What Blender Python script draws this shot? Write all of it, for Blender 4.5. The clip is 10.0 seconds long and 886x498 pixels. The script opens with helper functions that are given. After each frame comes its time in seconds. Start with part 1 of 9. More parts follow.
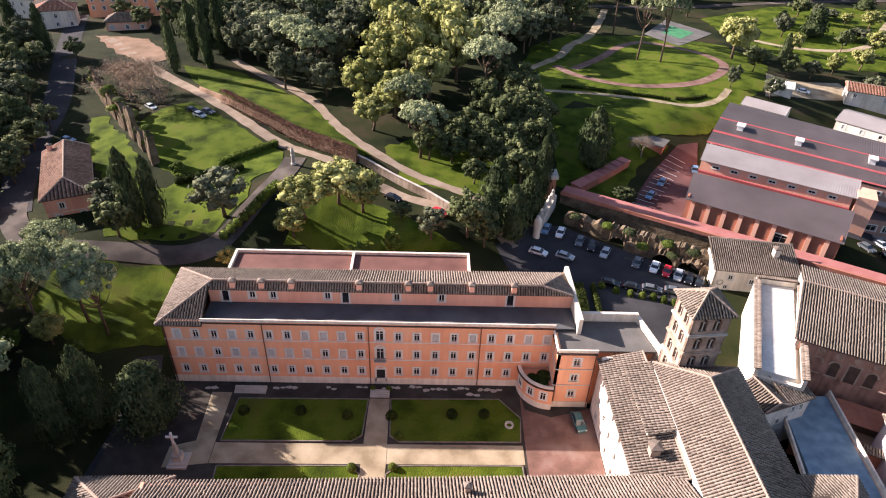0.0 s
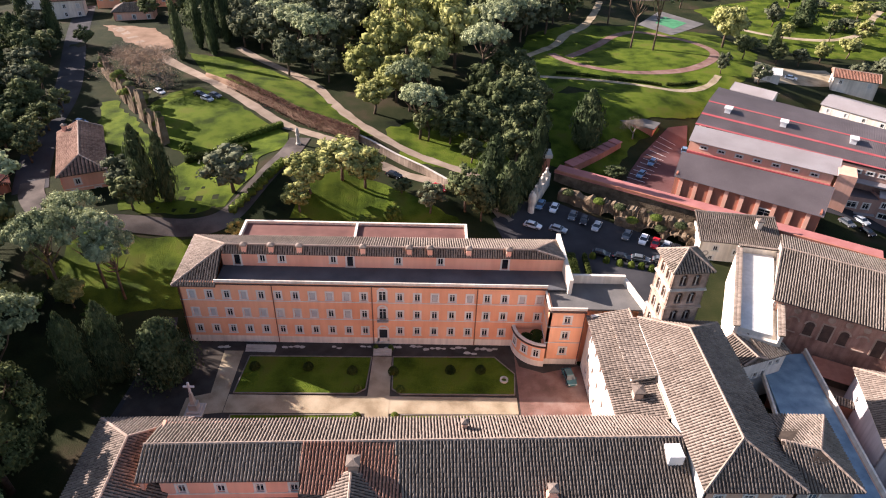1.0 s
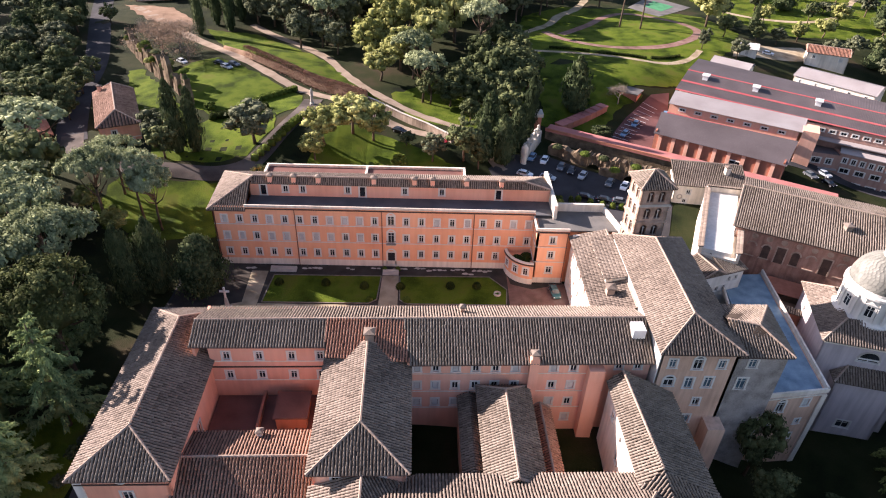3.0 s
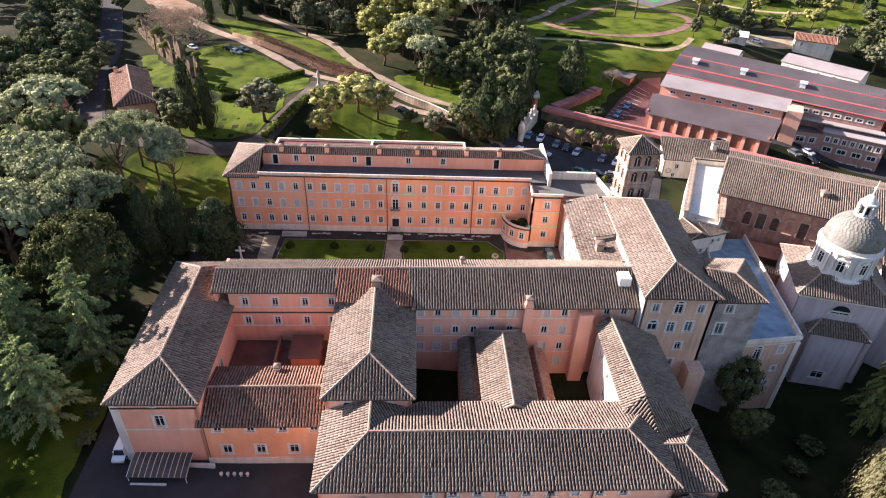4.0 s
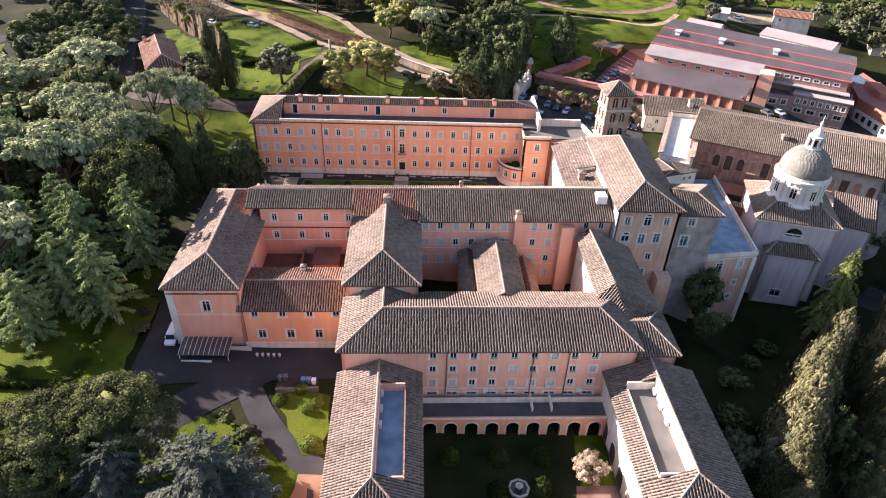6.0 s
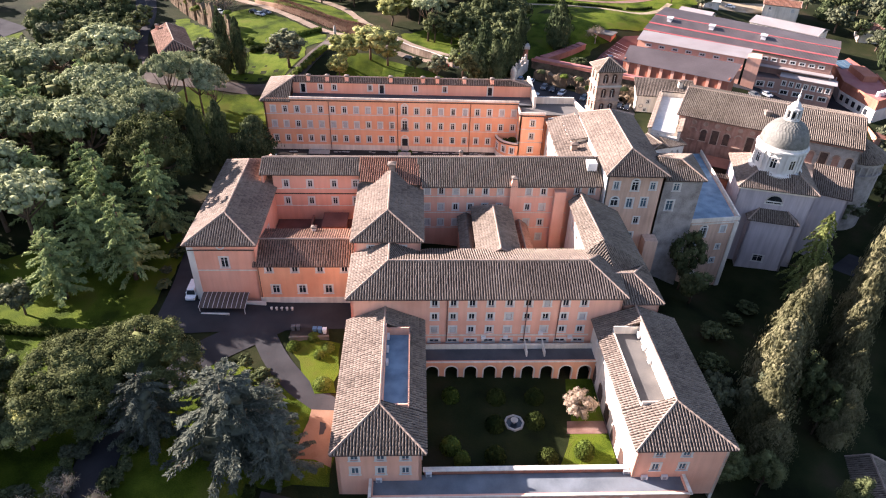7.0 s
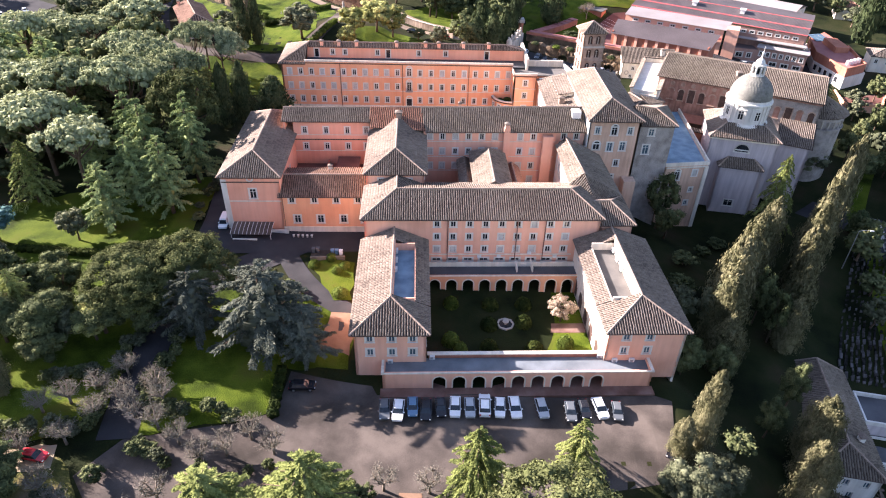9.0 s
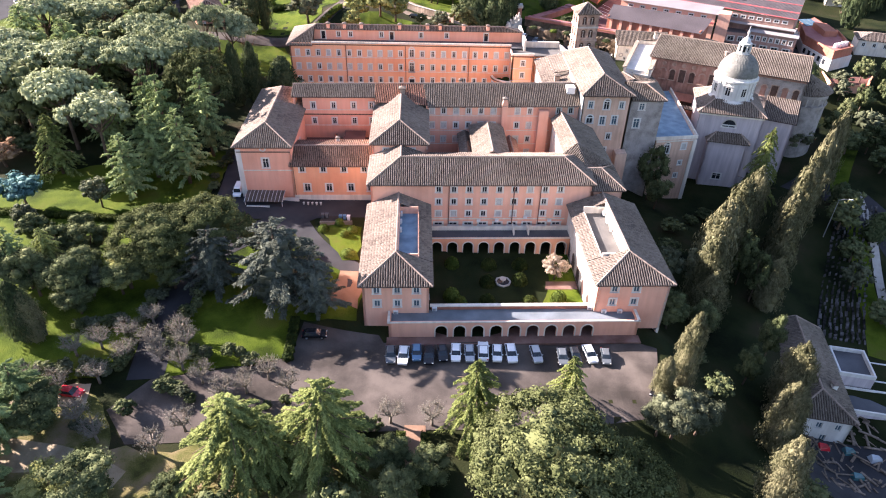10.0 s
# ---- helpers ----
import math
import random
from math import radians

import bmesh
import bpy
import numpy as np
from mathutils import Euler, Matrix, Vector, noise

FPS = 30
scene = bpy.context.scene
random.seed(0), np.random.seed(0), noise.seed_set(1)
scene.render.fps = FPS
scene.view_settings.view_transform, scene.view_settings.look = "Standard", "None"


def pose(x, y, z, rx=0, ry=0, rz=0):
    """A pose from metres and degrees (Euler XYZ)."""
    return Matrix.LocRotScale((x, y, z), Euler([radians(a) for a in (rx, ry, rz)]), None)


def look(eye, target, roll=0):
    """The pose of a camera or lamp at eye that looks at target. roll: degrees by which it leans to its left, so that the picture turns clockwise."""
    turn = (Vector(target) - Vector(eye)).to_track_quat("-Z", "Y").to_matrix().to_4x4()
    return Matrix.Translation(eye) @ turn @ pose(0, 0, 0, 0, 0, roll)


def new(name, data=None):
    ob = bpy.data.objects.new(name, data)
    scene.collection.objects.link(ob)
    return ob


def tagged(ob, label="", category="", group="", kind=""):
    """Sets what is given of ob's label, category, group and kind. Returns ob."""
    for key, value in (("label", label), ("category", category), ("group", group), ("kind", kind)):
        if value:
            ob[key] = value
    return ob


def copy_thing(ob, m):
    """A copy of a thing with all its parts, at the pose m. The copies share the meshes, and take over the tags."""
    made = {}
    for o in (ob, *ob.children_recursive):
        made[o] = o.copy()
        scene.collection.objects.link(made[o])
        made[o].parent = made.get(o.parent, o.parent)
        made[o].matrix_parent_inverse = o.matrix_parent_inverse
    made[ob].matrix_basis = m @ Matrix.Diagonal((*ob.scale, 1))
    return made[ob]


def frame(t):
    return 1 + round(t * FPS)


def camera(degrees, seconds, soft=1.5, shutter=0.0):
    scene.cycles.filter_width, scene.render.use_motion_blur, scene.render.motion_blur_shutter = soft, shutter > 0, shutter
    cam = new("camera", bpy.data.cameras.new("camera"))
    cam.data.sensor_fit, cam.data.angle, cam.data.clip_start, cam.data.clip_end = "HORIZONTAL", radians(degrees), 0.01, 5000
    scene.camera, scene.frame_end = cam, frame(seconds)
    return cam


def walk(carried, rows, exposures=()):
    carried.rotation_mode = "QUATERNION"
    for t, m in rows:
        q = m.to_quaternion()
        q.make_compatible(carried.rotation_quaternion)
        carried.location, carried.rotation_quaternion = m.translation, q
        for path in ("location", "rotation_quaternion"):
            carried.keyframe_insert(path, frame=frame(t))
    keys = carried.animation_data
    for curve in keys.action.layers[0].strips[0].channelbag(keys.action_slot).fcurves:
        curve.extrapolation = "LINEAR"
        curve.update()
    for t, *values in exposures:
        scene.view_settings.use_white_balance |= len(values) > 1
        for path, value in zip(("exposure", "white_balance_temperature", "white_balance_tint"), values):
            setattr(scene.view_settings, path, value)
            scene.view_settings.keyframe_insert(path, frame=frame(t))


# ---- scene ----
cam = camera(69.5, 10.0, soft=1.1)
PATH = [
    (0, (0.695, 118.82, 92.619), (0.741, 120.462, 91.477), 2.1),
    (0.5, (0.558, 114.478, 92.399), (0.607, 116.117, 91.254), 2.1),
    (1, (0.709, 109.701, 91.739), (0.758, 111.34, 90.594), 2.1),
    (1.5, (0.777, 104.585, 91.419), (0.825, 106.223, 90.272), 2.2),
    (2, (0.615, 99.27, 90.563), (0.664, 100.91, 89.419), 2.2),
    (2.5, (0.469, 93.666, 89.887), (0.519, 95.307, 88.744), 2.2),
    (4, (0.005, 76.417, 87.626), (0.055, 78.06, 86.487), 2.2),
    (4.5, (-0.074, 70.699, 86.986), (-0.025, 72.342, 85.846), 2.1),
    (5, (-0.117, 65.009, 86.312), (-0.067, 66.652, 85.173), 2.1),
    (5.5, (-0.107, 59.354, 85.697), (-0.06, 60.997, 84.557), 2.1),
    (7, (-0.104, 42.172, 83.77), (-0.063, 43.815, 82.631), 1.7),
    (7.5, (-0.085, 36.691, 83.304), (-0.046, 38.334, 82.164), 1.7),
    (8, (-0.119, 31.252, 82.977), (-0.081, 32.893, 81.833), 1.6),
    (8.5, (-0.127, 25.88, 82.495), (-0.089, 27.52, 81.351), 1.6),
    (9, (-0.144, 20.411, 82.285), (-0.108, 22.049, 81.137), 1.5),
    (9.5, (-0.082, 14.793, 81.836), (-0.049, 16.43, 80.687), 1.4),
    (10, (-0.175, 9.45, 81.617), (-0.144, 11.081, 80.459), 1.3),
]
# exposure rows are (seconds, stops)
walk(cam, [(t, look(eye, target, roll)) for t, eye, target, roll in PATH], [(0, 1.70, 6600, 22), (4, 1.95, 6600, 25), (7, 2.16, 6560, 25), (10, 2.52, 6420, 24)])

# ---- sun and sky: low morning sun from beyond and to one side ----
SUN = Vector((-2.15, 0.95, 1.0)).normalized()
world = bpy.data.worlds.new("sky")
scene.world = world
world.use_nodes = True
wt = world.node_tree
sky = wt.nodes.new("ShaderNodeTexSky")
sky.sky_type, sky.sun_disc = "NISHITA", False
sky.sun_elevation = math.asin(SUN.z)
sky.sun_rotation = math.atan2(SUN.x, SUN.y)
bg = wt.nodes["Background"]
bg.inputs["Strength"].default_value = 0.066
wt.links.new(sky.outputs[0], bg.inputs["Color"])
sun = new("sun", bpy.data.lights.new("sun", "SUN"))
sun.data.energy, sun.data.angle, sun.data.color = 5.0, radians(0.53), (1.0, 0.93, 0.83)
sun.matrix_world = look(SUN * 300, (0, 0, 0))

# ---- materials ----


def pm(name, cols, scale=0.35, rough=0.85, bump=0.25, fine=9.0, island=0.0, objr=0.0, metal=0.0, stretch=(1, 1, 1), depth=0.05, spec=None, streak=0.0, broad=1.5):
    """Procedural surface: two colours mixed by broad and fine noise in world space, with relief."""
    m = bpy.data.materials.new(name)
    m.use_nodes = True
    nt = m.node_tree
    n, ln = nt.nodes, nt.links
    bs = n["Principled BSDF"]
    geo = n.new("ShaderNodeNewGeometry")
    mp = n.new("ShaderNodeMapping")
    mp.inputs["Scale"].default_value = stretch
    ln.new(geo.outputs["Position"], mp.inputs["Vector"])
    n1, n2 = n.new("ShaderNodeTexNoise"), n.new("ShaderNodeTexNoise")
    n1.inputs["Scale"].default_value, n1.inputs["Detail"].default_value = scale, 6
    n2.inputs["Scale"].default_value, n2.inputs["Detail"].default_value = fine, 4
    ln.new(mp.outputs[0], n1.inputs["Vector"])
    ln.new(mp.outputs[0], n2.inputs["Vector"])
    mix = n.new("ShaderNodeMath")
    mix.operation = "MULTIPLY_ADD"
    mix.inputs[1].default_value = 0.45
    ln.new(n2.outputs["Fac"], mix.inputs[0])
    half = n.new("ShaderNodeMath")
    half.operation = "MULTIPLY_ADD"
    half.inputs[1].default_value, half.inputs[2].default_value = broad, 0.27 - broad / 2
    ln.new(n1.outputs["Fac"], half.inputs[0])
    ln.new(half.outputs[0], mix.inputs[2])
    fac = mix.outputs[0]
    for amount, node, sock in ((island, geo, "Random Per Island"), (objr, None, "Random")):
        if amount:
            node = node or n.new("ShaderNodeObjectInfo")
            add = n.new("ShaderNodeMath")
            add.operation = "MULTIPLY_ADD"
            add.inputs[1].default_value = amount
            ln.new(node.outputs[sock], add.inputs[0])
            sub = n.new("ShaderNodeMath")
            sub.operation = "SUBTRACT"
            sub.inputs[1].default_value = amount / 2
            ln.new(fac, sub.inputs[0])
            ln.new(sub.outputs[0], add.inputs[2])
            fac = add.outputs[0]
    ramp = n.new("ShaderNodeValToRGB")
    els = ramp.color_ramp.elements
    els[0].position, els[1].position = 0.15, 0.85
    els[0].color, els[1].color = (*cols[0], 1), (*cols[-1], 1)
    for i, c in enumerate(cols[1:-1]):
        els.new(0.15 + 0.7 * (i + 1) / (len(cols) - 1)).color = (*c, 1)
    ln.new(fac, ramp.inputs[0])
    col = ramp.outputs[0]
    if streak:
        sm = n.new("ShaderNodeMapping")
        sm.inputs["Scale"].default_value = (1.3, 1.3, 0.12)
        ln.new(geo.outputs["Position"], sm.inputs["Vector"])
        sn = n.new("ShaderNodeTexNoise")
        sn.inputs["Scale"].default_value, sn.inputs["Detail"].default_value = 1.0, 5
        ln.new(sm.outputs[0], sn.inputs["Vector"])
        sr = n.new("ShaderNodeValToRGB")
        sr.color_ramp.elements[0].position, sr.color_ramp.elements[1].position = 0.35, 0.62
        d = 1 - streak
        sr.color_ramp.elements[0].color, sr.color_ramp.elements[1].color = (d, d, d, 1), (1, 1, 1, 1)
        ln.new(sn.outputs["Fac"], sr.inputs[0])
        mul = n.new("ShaderNodeMixRGB")
        mul.blend_type, mul.inputs[0].default_value = "MULTIPLY", 1.0
        ln.new(col, mul.inputs[1])
        ln.new(sr.outputs[0], mul.inputs[2])
        col = mul.outputs[0]
    ln.new(col, bs.inputs["Base Color"])
    bs.inputs["Roughness"].default_value = rough
    bs.inputs["Metallic"].default_value = metal
    bs.inputs["Specular IOR Level"].default_value = spec if spec is not None else .3 if rough < .9 else .08
    if bump:
        bp = n.new("ShaderNodeBump")
        bp.inputs["Strength"].default_value, bp.inputs["Distance"].default_value = bump, depth
        ln.new(n2.outputs["Fac"], bp.inputs["Height"])
        ln.new(bp.outputs[0], bs.inputs["Normal"])
    return m


def foliage(name, cols, clump=0.25, through_light=0.2):
    m = pm(name, cols, scale=clump, rough=0.9, bump=0, fine=2.0, island=0.5, objr=0.35, spec=0.06)
    nt = m.node_tree
    bs, out = nt.nodes["Principled BSDF"], nt.nodes["Material Output"]
    tr = nt.nodes.new("ShaderNodeBsdfTranslucent")
    nt.links.new(bs.inputs["Base Color"].links[0].from_socket, tr.inputs["Color"])
    mx = nt.nodes.new("ShaderNodeMixShader")
    mx.inputs[0].default_value = through_light
    nt.links.new(bs.outputs[0], mx.inputs[1])
    nt.links.new(tr.outputs[0], mx.inputs[2])
    nt.links.new(mx.outputs[0], out.inputs["Surface"])
    return m


ORANGE = pm("orange_plaster", [(0.730, 0.322, 0.182), (0.820, 0.408, 0.245), (0.850, 0.462, 0.292)], 0.12, 0.9, 0.12, 14, streak=0.07)
PINK = pm("pink_plaster", [(0.680, 0.313, 0.212), (0.780, 0.389, 0.276), (0.820, 0.454, 0.339)], 0.12, 0.9, 0.12, 14, streak=0.08)
SALMON = pm("salmon_plaster", [(0.700, 0.349, 0.243), (0.800, 0.431, 0.313), (0.840, 0.491, 0.373)], 0.12, 0.9, 0.12, 14, streak=0.08)
BUFF = pm("buff_plaster", [(.56, .36, .26), (.68, .45, .335), (.72, .51, .39)], 0.15, 0.9, 0.15, 14, streak=0.2)
CREAM = pm("cream_plaster", [(.62, .54, .45), (.76, .68, .58), (.80, .74, .66)], 0.2, 0.9, 0.12, 12, streak=0.18)
WHITE = pm("white_stucco", [(0.594, 0.567, 0.522), (0.720, 0.702, 0.666)], 0.3, 0.85, 0.1, 12, streak=0.12)
LILAC = pm("grey_lilac_plaster", [(.50, .44, .46), (.62, .55, .56)], 0.15, 0.9, 0.12, 12, streak=0.2)
RUBBLE = pm("rubble_masonry", [(.20, .18, .165), (.33, .30, .28), (.42, .38, .355)], 0.5, 0.95, 0.8, 3.5, depth=0.2)
BRICK = pm("old_brick", [(.22, .115, .09), (.37, .205, .16), (.46, .275, .22)], 0.4, 0.95, 0.5, 7, depth=0.1, streak=0.3)
RUBBLE_PALE = pm("pale_stained_masonry", [(.14, .105, .08), (.26, .20, .155), (.36, .29, .235)], 0.3, 0.95, 0.6, 4, depth=0.12, streak=0.45)
CANOPY = pm("dark_canopy_sheet", [(.06, .045, .038), (.12, .09, .075)], 0.5, 0.4, 0.1, 9)
RUIN = pm("ruin_masonry", [(0.071, 0.053, 0.037), (0.146, 0.106, 0.071), (0.205, 0.161, 0.111)], 0.5, 0.95, 0.9, 2.5, depth=0.25)
TOWERBRICK = pm("tower_brick", [(.22, .15, .115), (.34, .245, .195), (.45, .345, .285)], 0.6, 0.95, 0.5, 7, depth=0.1)
TILE = pm("clay_roof_tiles", [(0.078, 0.064, 0.054), (0.161, 0.128, 0.107), (0.219, 0.177, 0.148), (0.273, 0.226, 0.192)], 0.12, 0.9, 0.4, 5, island=0.3, depth=0.06, broad=0.8)
TILE_OLD = pm("weathered_roof_tiles", [(0.085, 0.072, 0.060), (0.165, 0.134, 0.109), (0.224, 0.184, 0.153), (0.289, 0.242, 0.202)], 0.14, 0.92, 0.4, 5, island=0.3, depth=0.06, broad=0.8)
TILE_RED = pm("new_red_roof_tiles", [(0.245, 0.114, 0.078), (0.343, 0.172, 0.120), (0.408, 0.229, 0.168)], 0.3, 0.9, 0.5, 5, island=0.4, depth=0.06, broad=0.8)
TILE_BROWN = pm("red_brown_roof_tiles", [(.13, .075, .055), (.23, .14, .105), (.32, .20, .155)], 0.2, 0.9, 0.4, 5, island=0.35, depth=0.06, broad=0.8)
# salmon plaster browned down, with the shade on these walls in its colour
SHADEDWALL = pm("shaded_salmon_plaster", [(.34, .20, .16), (.45, .28, .23)], 0.2, 0.9, 0.15, 8, streak=0.15)
PLOTS = pm("dark_plots", [(.015, .015, .014), (.06, .055, .05), (.13, .12, .12)], 0.6, 0.95, 0.3, 5, island=0.8)
DARKWOOD = pm("brown_shuttered_opening", [(.05, .03, .024), (.11, .065, .05)], 0.8, 0.8, 0.2, 6)
# slab under the tiles, darkened to paint the shade in the channels
UNDER = pm("shaded_roof_channels", [(0.038, 0.030, 0.025), (0.084, 0.063, 0.049)], 0.4, 0.95, 0.4, 4)
RIDGE = pm("ridge_mortar", [(0.243, 0.177, 0.138), (0.353, 0.275, 0.227)], 0.7, 0.9, 0.4, 6, island=0.3)
# gutter brown; also painted where openings would be in shade
GUTTER_AND_SHADE = pm("dark_gutter_and_shade", [(.05, .032, .03), (.10, .06, .05)], 1.0, 0.5, 0.1, 9)
PIPE = pm("brown_downpipe", [(.15, .06, .04), (.20, .09, .06)], 1.0, 0.5, 0.0, 9)
ASPHALT = pm("asphalt", [(.028, .028, .031), (.06, .058, .062)], 0.15, 0.9, 0.3, 8)
ASPHALT_LIGHT = pm("pale_worn_asphalt", [(0.048, 0.041, 0.036), (0.084, 0.070, 0.062), (0.128, 0.107, 0.093)], 0.16, 0.9, 0.3, 6, broad=2.2)
REDASPHALT = pm("red_asphalt", [(0.079, 0.038, 0.036), (0.134, 0.071, 0.071)], 0.15, 0.9, 0.3, 8)
GRAVEL = pm("gravel", [(0.224, 0.174, 0.113), (0.329, 0.266, 0.180), (0.412, 0.339, 0.239)], 0.3, 0.95, 0.6, 8, broad=1.9)
DRYGRASS = pm("dry_grass", [(0.045, 0.049, 0.015), (0.098, 0.101, 0.030), (0.180, 0.150, 0.068), (0.225, 0.165, 0.105)], 0.22, 0.95, 0.8, 5, depth=0.15, broad=2.2)
TRACK = pm("earth_track", [(.20, .15, .11), (.31, .245, .19)], 0.3, 0.95, 0.5, 6)
EARTH = pm("bare_earth", [(.16, .10, .065), (.30, .20, .14)], 0.2, 0.95, 0.5, 5)
CLAYEARTH = pm("red_clay_ground", [(0.195, 0.112, 0.072), (0.285, 0.180, 0.126)], 0.3, 0.95, 0.5, 5)
GRASS = pm("lawn", [(0.021, 0.035, 0.003), (0.049, 0.076, 0.006), (0.085, 0.117, 0.011), (0.093, 0.103, 0.017)], 0.16, 0.95, 0.9, 5, depth=0.2, broad=1.9)
KERB = pm("dark_kerb_stone", [(0.123, 0.104, 0.086), (0.228, 0.200, 0.171)], 0.8, 0.9, 0.3, 6)
# rough grass and litter, darkened to near black to carry valley and tree shade
FIELD = pm("shade_dark_rough_ground", [(0.006, 0.009, 0.004), (0.015, 0.021, 0.007), (0.025, 0.028, 0.011), (0.041, 0.032, 0.018)], 0.09, 0.95, 0.6, 5, depth=0.15, broad=1.9)
# paving colour lowered so that the shade of courts and terrace is in it
PAVING = pm("shaded_stone_paving", [(0.033, 0.028, 0.024), (0.069, 0.059, 0.051)], 0.4, 0.9, 0.4, 6)
REDPAVING = pm("reddish_brick_paving", [(0.096, 0.052, 0.040), (0.176, 0.096, 0.076), (0.240, 0.160, 0.136)], 0.3, 0.85, 0.4, 7)
DECK = pm("bitumen_terrace", [(.055, .057, .064), (.105, .108, .118)], 0.25, 0.7, 0.15, 6)
DECK_LIGHT = pm("grey_terrace", [(0.084, 0.080, 0.076), (0.152, 0.142, 0.132)], 0.25, 0.8, 0.15, 6)
DECK_BLUE = pm("blue_grey_terrace", [(0.132, 0.213, 0.281), (0.240, 0.355, 0.444)], 0.5, 0.6, 0.15, 6, broad=2.0)
DECK_GREY = pm("grey_membrane_terrace", [(0.108, 0.124, 0.140), (0.180, 0.203, 0.226)], 0.3, 0.6, 0.15, 6, broad=1.8)
DECK_RED = pm("terracotta_terrace", [(0.104, 0.044, 0.036), (0.176, 0.080, 0.064)], 0.3, 0.8, 0.2, 5)
STONE = pm("travertine", [(.34, .305, .265), (.50, .46, .41)], 0.6, 0.85, 0.3, 8)
LEAD = pm("dome_lead_tiles", [(.12, .12, .105), (.21, .205, .18)], 0.7, 0.65, 0.4, 4, island=0.4)
GLASS = pm("window_glass", [(.012, .014, .017), (.03, .034, .04)], 0.6, 0.12, 0.0, 4, objr=0.3, spec=0.6)
# bluer, lighter glass colour that holds a painted sky reflection
GLASS_SKY = pm("sky_tinted_window_glass", [(.05, .09, .12), (.10, .16, .20)], 0.6, 0.15, 0.0, 4, spec=0.6)
FRAME = pm("white_window_frame", [(.62, .60, .56), (.74, .72, .68)], 1.0, 0.6, 0.05, 9)
BLIND = pm("grey_closed_blind", [(.42, .41, .39), (.54, .53, .50)], 1.0, 0.7, 0.1, 9, objr=0.3)
WOOD = pm("dark_wood", [(.05, .03, .02), (.10, .06, .04)], 1.0, 0.6, 0.2, 9)
METAL = pm("grey_metal", [(.30, .30, .31), (.42, .42, .43)], 1.0, 0.4, 0.05, 9, metal=0.6)
PLANTMETAL = pm("white_painted_metal", [(.60, .60, .60), (.72, .72, .72)], 1.0, 0.5, 0.05, 9)
SHEET = pm("grey_corrugated_sheet", [(0.092, 0.074, 0.073), (0.144, 0.118, 0.119)], 0.12, 0.6, 0.1, 5)
SHEET_PALE = pm("pale_corrugated_sheet", [(0.269, 0.236, 0.228), (0.352, 0.321, 0.316)], 0.15, 0.6, 0.1, 5)
SHEET_RED = pm("red_flashing", [(0.320, 0.056, 0.064), (0.400, 0.104, 0.104)], 0.3, 0.6, 0.1, 5)
REDWALL = pm("brick_red_plaster", [(0.340, 0.131, 0.087), (0.442, 0.191, 0.131)], 0.2, 0.9, 0.15, 8, streak=0.15)
REDROOF = pm("red_flat_roof", [(0.311, 0.108, 0.096), (0.400, 0.166, 0.148)], 0.3, 0.8, 0.2, 5)
BARK = pm("bark", [(.075, .05, .035), (.16, .115, .085)], 1.2, 0.95, 0.7, 5)
TWIG = pm("bare_twigs", [(0.136, 0.113, 0.090), (0.272, 0.226, 0.181)], 1.2, 0.95, 0.2, 5)
TWIG_WARM = pm("tan_twigs", [(.26, .17, .11), (.38, .27, .19)], 0.8, 0.95, 0.2, 5)
TWIG_GREY = pm("grey_twigs", [(0.128, 0.122, 0.097), (0.240, 0.230, 0.189)], 1.2, 0.95, 0.2, 5, island=.5)
TWIG_RED = pm("red_brown_stems", [(.12, .06, .045), (.26, .14, .10)], 0.8, 0.95, 0.2, 5, island=.5)
L_PINE = foliage("pine_needles", [(0.121, 0.145, 0.072), (0.237, 0.265, 0.144), (0.364, 0.391, 0.224)])
L_DOME = foliage("dome_pine_needles", [(0.040, 0.048, 0.018), (0.086, 0.100, 0.038), (0.144, 0.158, 0.067)])
L_DARK = foliage("dark_evergreen_leaves", [(0.044, 0.056, 0.025), (0.092, 0.111, 0.049), (0.156, 0.167, 0.077)])
L_GREY = foliage("grey_green_leaves", [(0.056, 0.064, 0.038), (0.101, 0.112, 0.066), (0.150, 0.161, 0.098)])
L_LIGHT = foliage("yellow_green_leaves", [(0.152, 0.161, 0.049), (0.266, 0.272, 0.095), (0.394, 0.384, 0.156)])
L_MID = foliage("mid_green_leaves", [(0.052, 0.078, 0.015), (0.097, 0.136, 0.026), (0.149, 0.188, 0.042)])
L_CYP = foliage("cypress_leaves", [(0.066, 0.067, 0.033), (0.132, 0.128, 0.067), (0.204, 0.189, 0.107)])
L_CYPD = foliage("dark_cypress_leaves", [(0.028, 0.039, 0.020), (0.058, 0.080, 0.035), (0.099, 0.118, 0.055)])
L_CEDAR = foliage("cedar_needles", [(0.098, 0.145, 0.061), (0.195, 0.253, 0.104), (0.308, 0.360, 0.148)])
L_CEDARL = foliage("light_cedar_needles", [(0.102, 0.127, 0.039), (0.204, 0.238, 0.076), (0.317, 0.348, 0.122)])
L_BLUE = foliage("blue_cedar_needles", [(0.060, 0.069, 0.052), (0.103, 0.116, 0.090), (0.151, 0.163, 0.127)])
L_BLOSSOM = foliage("pale_blossom", [(0.304, 0.228, 0.163), (0.416, 0.327, 0.244), (0.512, 0.418, 0.326)])
L_TEAL = foliage("blue_green_leaves", [(.06, .12, .115), (.11, .21, .20), (.17, .30, .28)])
L_AUTUMN = foliage("rusty_leaves", [(.20, .11, .06), (.34, .20, .12), (.46, .30, .19)])
L_HEDGE = foliage("hedge_leaves", [(0.017, 0.028, 0.008), (0.038, 0.052, 0.013), (0.065, 0.081, 0.020)])

# ---- mesh building ----


